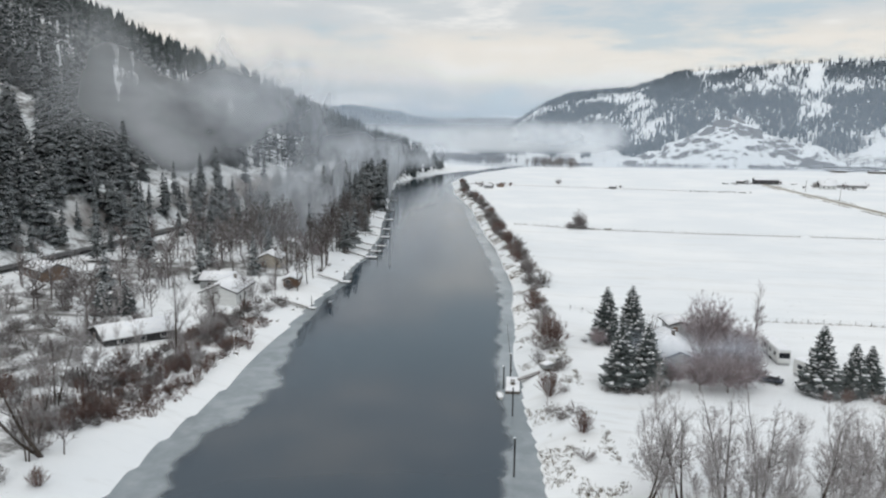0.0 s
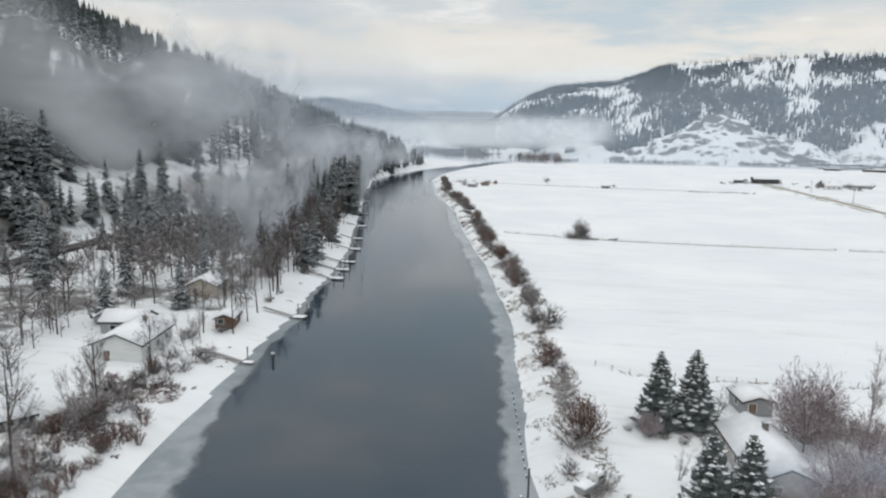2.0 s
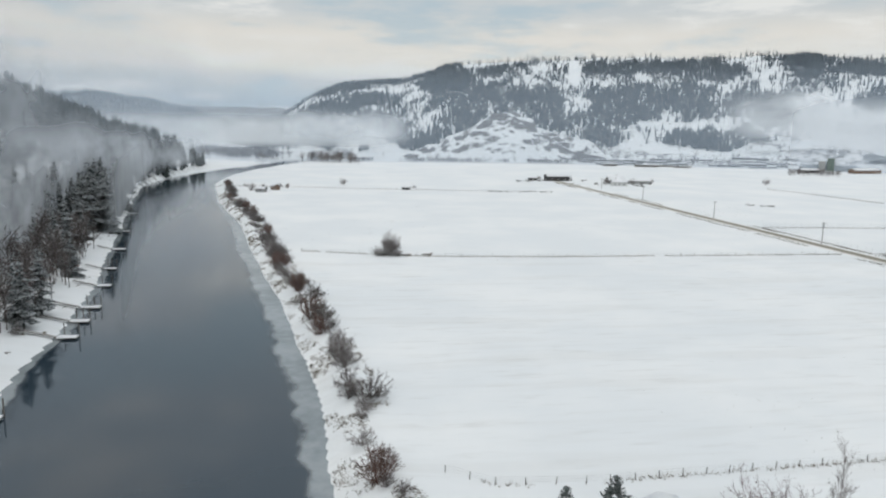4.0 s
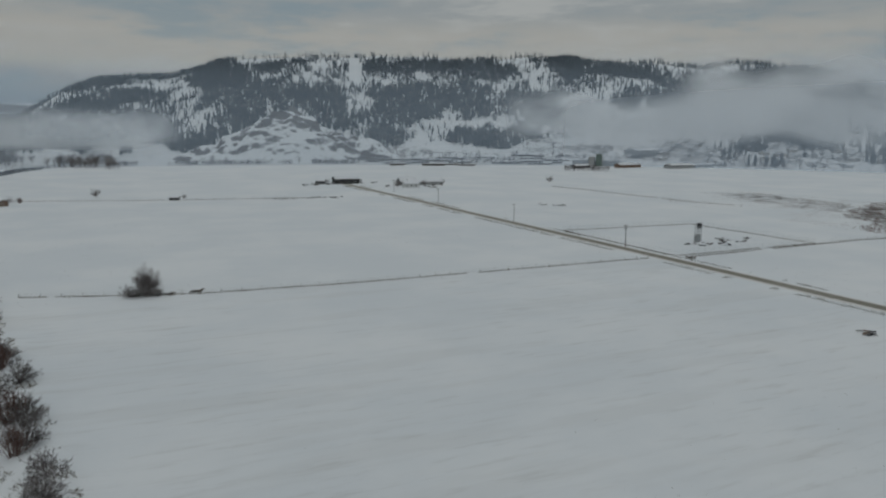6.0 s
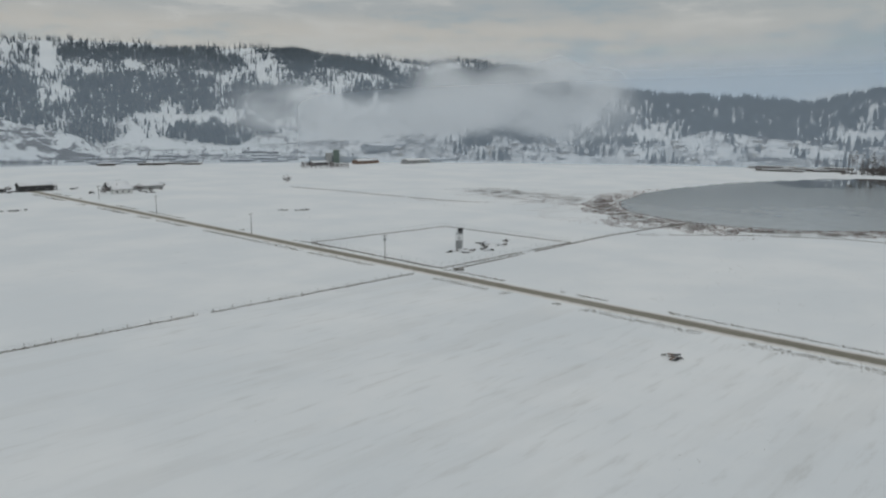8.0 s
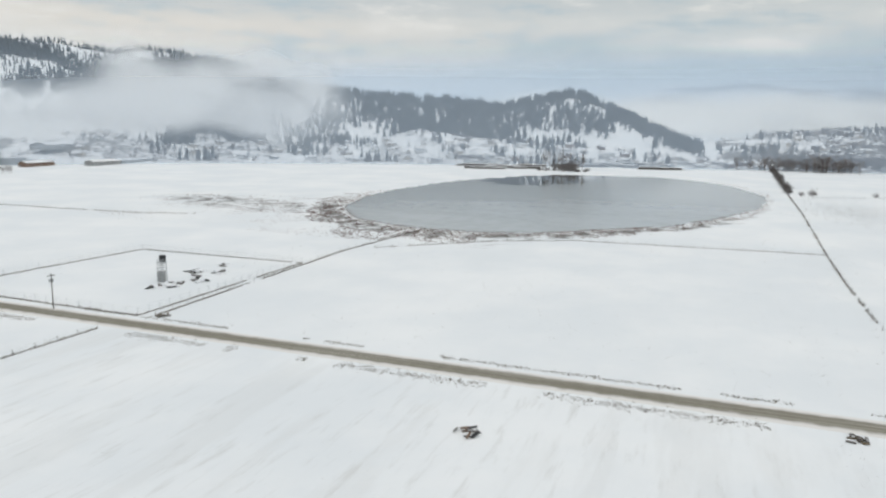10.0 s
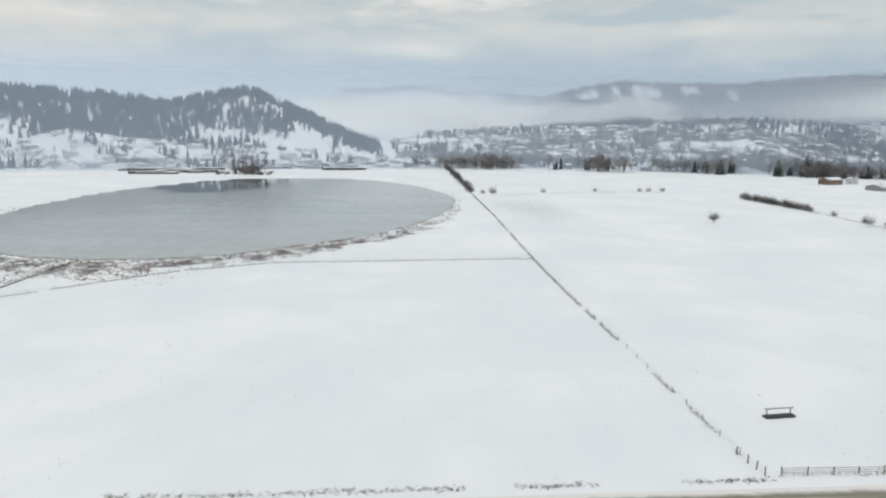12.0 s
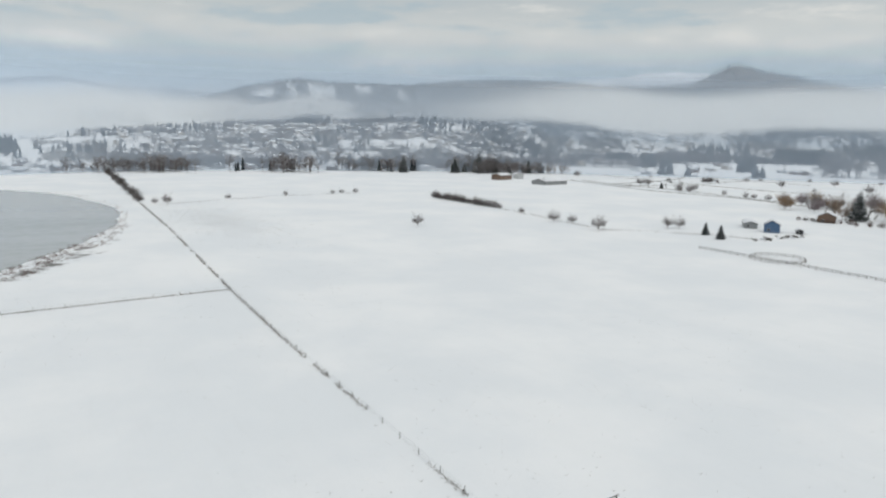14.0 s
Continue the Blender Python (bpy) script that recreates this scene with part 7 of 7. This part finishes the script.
heap("scrap_heap", 158.7, 239.8, 2.2, 9, "small heap of dark broken boards lying in the snowy field", "scrap", ("siding_dark", "wood", "siding_brown"), 3, 0.8)
for x, y, s, n, k in ((225, 357, 3.0, 7, 11), (221, 360, 2.6, 5, 12), (233, 354, 2.6, 6, 13), (237, 358, 2.6, 5, 14), (245, 364, 3.0, 7, 15), (247, 357, 2.6, 5, 16), (258, 363, 2.0, 4, 17)):
    heap("scrap_heap", x, y, s * 1.35, n + 2, "snow covered pallets and scrap beside the lattice tower", "scrap", ("snow", "wood", "siding_dark", "snow"), k)
for x, y, k in ((181, 180, 21), (181.5, 168, 22), (176.5, 175, 23), (196, 334.5, 24), (12, 348, 25), (19.5, 348.5, 26)):
    heap("brush_pile", x, y, 2.0, 12, "pile of dead branches and boards in the snow", "brush pile", ("wood", "grass", "wood"), k, 0.5)
for x, y, k in ((252, 524, 31), (262, 517, 32), (258, 516, 33)):
    heap("timber_stack", x, y, 4.2, 5, "low stack of timber lying in the snowy field", "timber", ("wood", "snow"), k, 0.25)
for k in range(14):
    heap("feed_trough", 100 + k * 3.2 + (6 if k > 4 else 0), 622 + 2.5 * math.sin(k), 2.6, 3, "row of dark feed bunks in the far field", "feed trough", ("siding_dark", "wood"), 40 + k, 0.3)
for k, (x, y) in enumerate(((178, 746), (172, 740), (204, 744), (160, 735), (212, 700), (244, 690), (215, 742), (246, 680), (150, 735))):
    heap("farm_clutter", x, y, 4.0, 6, "dark farm machinery and timber half under snow", "farm clutter", ("siding_dark", "snow", "wood"), 60 + k, 0.5)


def feeder(x, y, rz):
    ob = thing("hay_rack", at(x, y, rz), "wooden hay rack on two posts over a dark trough", "hay rack")
    part("trough", box_data("trough", MAT["siding_dark"], -3.0, 3.0, -0.7, 0.7, -0.05, 0.35, bevel=0.05), ob)
    for k in (-2.2, 2.6):
        bm = bmesh.new()
        tube(bm, (k, 0, -0.3), (k, 0, 1.75), 0.11, 0.10, 6)
        part("post", bm_data("post", bm, MAT["wood"]), ob)
    part("rail", box_data("rail", MAT["wood"], -2.6, 3.0, -0.12, 0.12, 1.6, 1.78, bevel=0.02), ob)
    part("snow_cover", box_data("snow_cover", MAT["snow"], -2.5, 2.9, -0.11, 0.11, 1.78, 1.88, bevel=0.03), ob)


feeder(216.5, 148, 96)
for k in range(7):
    heap("timber_stack", 377 - 0.3 * k, -105 - 5.6 * k, 4.6, 4, "long timbers lying under snow by the paddock", "timber", ("wood", "snow"), 150 + k, 0.2)
make_house("farm_shed", at(384, -151, 35), "low dark shelter beside the blue shed", 3.5, 7, 1.8, 0.8, "siding_dark", "shed", 1, False, False)


def log_pile(x, y, rz, length, rows):
    """Decks of sawn logs, ends towards the track, with snow on top."""
    ob = thing("log_pile", at(x, y, rz), "long snow topped pile of logs in the timber yard", "log pile", "log piles")
    bm = bmesh.new()
    g = random.Random(int(x + y))
    for k in range(int(length / 1.1)):
        for j in range(rows):
            px = -length / 2 + k * 1.1 + (0.5 if j % 2 else 0)
            tube(bm, (px, -3 + g.gauss(0, 0.3), 0.45 + j * 0.85), (px, 3 + g.gauss(0, 0.3), 0.45 + j * 0.85), 0.5, 0.42, 6)
    o = part("log_stack", bm_data("log_stack", bm, MAT["wood"]), ob)
    o["kind"] = "stuff"
    part("snow_cover", box_data("snow_cover", MAT["snow"], -length / 2, length / 2, -2.8, 2.8, rows * 0.85 + 0.1, rows * 0.85 + 0.5, bevel=0.15), ob)


g = np.random.default_rng(9)
for az0, az1, r0, r1, n in ((67.5, 73.5, 890, 985, 16), (75.5, 84, 950, 1060, 22), (17, 33, 940, 1090, 34)):
    for _ in range(n):
        az, r = radians(g.uniform(az0, az1)), g.uniform(r0, r1)
        log_pile(CX + r * math.sin(az), CY + r * math.cos(az), -math.degrees(az) + g.uniform(-14, 14), g.uniform(14, 48), int(g.integers(2, 4)))


def mill():
    """The grain or timber works with two towers, far to the north-east."""
    az, r = radians(35.6), 972
    x, y = CX + r * math.sin(az), CY + r * math.cos(az)
    ob = thing("timber_mill", at(x, y, -35), "far timber mill with a green tower and long sheds", "mill")
    part("tower", box_data("tower", MAT["siding_green"], -4, 4, -4, 4, -1, 17, bevel=0.2), ob, "dark green tower")
    part("silo", box_data("silo", MAT["siding_grey"], -14, -6, -4, 4, -1, 13, bevel=0.5), ob)
    part("hall", box_data("hall", MAT["siding_grey"], -36, 30, 5, 20, -1, 8, bevel=0.3), ob)
    part("snow_cover", box_data("snow_cover", MAT["snow"], -35, 29, 5.5, 19.5, 8, 8.5, bevel=0.1), ob)


mill()
make_house("mill_shed", at(722, 868, -85), "very long low grey mill shed under snow", 13, 105, 3.6, 1.8, "siding_grey", "shed", 6, False, False)
make_house("mill_shed", at(634, 901, -82), "brown mill shed beside the tower", 11, 40, 4.0, 2.0, "siding_brown", "shed", 3, False, False)
make_house("mill_shed", at(754, 998, -74), "wide grey hall behind the mill", 24, 95, 6.0, 3.0, "siding_grey", "shed", 5, False, False)
make_house("mill_shed", at(560, 905, -80), "small dark shed in the mill's yard", 9, 26, 3.6, 1.6, "siding_dark", "shed", 2, False, False)


# ---------------------------------------------------------------- river: docks and stakes
def dock(y, out, label, posts=2, wide=2.4, walk_len=6.0, dx=0.0):
    x = float(bank_left(np.array([y]))[0]) + dx
    ob = thing("dock", pose(x, y, WATER), label, "dock", "docks on the west bank")
    n = 6
    for k in range(n):
        part("plank", box_data("plank", MAT["wood"], out * k / n + 0.02, out * (k + 1) / n - 0.02, -wide / 2, wide / 2, 0.35, 0.45, bevel=0.015), ob)
    part("snow_cover", box_data("snow_cover", MAT["snow"], 0.1, out - 0.1, -wide / 2 + 0.06, wide / 2 - 0.06, 0.45, 0.62, bevel=0.06), ob, "fresh snow on the planks")
    for k in range(posts):
        bm = bmesh.new()
        px = out * (0.25 + 0.7 * k / max(1, posts - 1))
        tube(bm, (px, wide / 2 + 0.2, -1.6), (px, wide / 2 + 0.2, 3.4), 0.13, 0.12, 7)
        part("mooring_post", bm_data("mooring_post", bm, MAT["wood"]), ob)
    if walk_len:
        bm = bmesh.new()
        add_box(bm, -walk_len, 0.3, -0.5, 0.5, 0.0, 0.14, m=Matrix.Translation((0, 0, 0.4)) @ Matrix.Rotation(radians(14), 4, "Y"))
        part("gangway", bm_data("gangway", bm, MAT["wood"]), ob)


for y, out, n, w, l in ((175.5, 2.2, 1, 1.4, 8), (211, 3.2, 2, 2.4, 8), (258, 4.5, 2, 2.4, 9), (272, 4.5, 3, 2.2, 7), (286, 5.0, 3, 2.2, 8), (313, 4.0, 2, 2.6, 7), (340, 4.0, 3, 2.0, 6), (380, 4.5, 2, 2.4, 6), (430, 4.0, 2, 2.2, 6), (500, 4.5, 2, 2.2, 6)):
    dock(y, out, "snow covered plank dock with dark mooring piles", n, w, l)


def stake(x, y, h, r, label):
    ob = thing("mooring_pile", pose(x, y, WATER), label, "pile", "piles in the river")
    bm = bmesh.new()
    tube(bm, (0, 0, -1.5), (0.05, 0, h), r, r * 0.9, 8)
    part("pole", bm_data("pole", bm, MAT["siding_dark"]), ob)
    part("snow_cap", box_data("snow_cap", MAT["snow"], -r, r, -r, r, h, h + 0.16, bevel=0.05), ob)


stake(-62, 178, 1.7, 0.32, "thick dark pile with a snow cap in the river")
for x, y, h in ((-7.2, 112, 5.0), (-5.2, 90.5, 5.6), (-9.2, 131.5, 4.6), (-9.9, 124.5, 4.4)):
    stake(x, y, h, 0.14, "tall dark mooring pile by the east bank")
for k in range(14):
    stake(-9.3 - 0.30 * k, 135 + 2.6 * k, 0.5, 0.09, "small dark stake standing in the ice")


def cabin_boat(x, y, rz):
    """A small cabin boat laid up on the bank under snow."""
    b = thing("cabin_boat", at(x, y, rz, 0.35), "small grey cabin boat laid up under snow on the bank", "boat")
    bm = bmesh.new()
    rows = []
    for q, w, keel, side in ((-2.9, 0.85, 0.10, 0.95), (-1.5, 1.0, 0.0, 0.95), (0.3, 1.0, 0.0, 1.0), (1.8, 0.72, 0.12, 1.1), (2.7, 0.30, 0.40, 1.22), (3.1, 0.03, 0.75, 1.28)):
        rows.append([bm.verts.new(p) for p in ((-w, q, side), (-w * 0.8, q, keel + 0.25), (0, q, keel), (w * 0.8, q, keel + 0.25), (w, q, side), (0, q, side + 0.06))])
    for r0, r1 in zip(rows, rows[1:]):
        for k in range(6):
            bm.faces.new((r0[k], r0[(k + 1) % 6], r1[(k + 1) % 6], r1[k]))
    bm.faces.new(rows[0])
    bmesh.ops.recalc_face_normals(bm, faces=bm.faces[:])
    part("hull", bm_data("hull", bm, MAT["siding_grey"]), b)
    part("cabin", box_data("cabin", MAT["siding_white"], -0.75, 0.75, -0.2, 1.5, 1.0, 1.85, bevel=0.12), b)
    for k in (-0.77, 0.77):
        part("window", box_data("window", MAT["window"], -0.02, 0.02, 0.1, 1.2, 1.3, 1.65), b, "", pose(k, 0, 0))
    part("windscreen", box_data("windscreen", MAT["window"], -0.6, 0.6, -0.02, 0.02, 1.3, 1.7), b, "", pose(0, 1.52, 0))
    part("snow_cover", box_data("snow_cover", MAT["snow"], -0.7, 0.7, -0.15, 1.4, 1.85, 2.08, bevel=0.09), b, "snow on the cabin roof")
    part("snow_cover", box_data("snow_cover", MAT["snow"], -0.85, 0.85, -2.8, -0.3, 0.98, 1.2, bevel=0.09), b, "snow lying on the deck")
    for q in (-1.8, 1.2):
        part("cradle", box_data("cradle", MAT["wood"], -0.9, 0.9, -0.12, 0.12, -0.6, 0.12), b, "", pose(0, q, 0))


def east_dock():
    ob = thing("dock", pose(-8.3, 126.2, WATER, 0, 0, 4), "long snow covered float moored at the east bank", "dock")
    part("float", box_data("float", MAT["wood"], -1.35, 1.35, -3.9, 3.9, -0.15, 0.45, bevel=0.04), ob)
    part("snow_cover", box_data("snow_cover", MAT["snow"], -1.28, 1.28, -3.8, 3.8, 0.45, 0.65, bevel=0.07), ob)
    part("bench", box_data("bench", MAT["wood"], -0.4, 0.4, -0.9, 0.9, 0.65, 1.15, bevel=0.05), ob)
    bm = bmesh.new()
    add_box(bm, 0.0, 4.6, -0.55, 0.55, -0.08, 0.08, m=Matrix.Translation((0.9, 2.2, 0.62)) @ Matrix.Rotation(radians(14), 4, "Z") @ Matrix.Rotation(radians(-18), 4, "Y"))
    part("gangway", bm_data("gangway", bm, MAT["wood"]), ob)
    b = thing("rowing_boat", pose(-10.1, 120.3, WATER + 0.1, 0, 0, 12), "small white boat under snow beside the float", "boat")
    bm = bmesh.new()
    hull = [[bm.verts.new((w * s, y, z)) for s in (-1, -0.7, 0, 0.7, 1) for z in (0.45 if abs(s) == 1 else (0.12 if abs(s) == 0.7 else 0.0),)] for y, w in ((-1.6, 0.35), (-0.8, 0.6), (0.4, 0.65), (1.3, 0.4), (1.9, 0.05))]
    for r0, r1 in zip(hull, hull[1:]):
        for k in range(4):
            bm.faces.new((r0[k], r0[k + 1], r1[k + 1], r1[k]))
    part("hull", bm_data("hull", bm, MAT["siding_white"]), b)
    part("snow_cover", box_data("snow_cover", MAT["snow"], -0.45, 0.45, -1.3, 1.2, 0.28, 0.42, bevel=0.05), b)
    cabin_boat(-1.2, 131.6, -38)


east_dock()
g = random.Random(8)
for k in range(26):
    y = g.uniform(95, 420)
    x = float(bank_left(np.array([y]))[0]) - g.uniform(3, 9)
    heap("driftwood", x, y, g.uniform(0.7, 1.2), 3, "dark driftwood on the snowy western bank", "driftwood", ("wood", "grass"), 100 + k, 0.3)
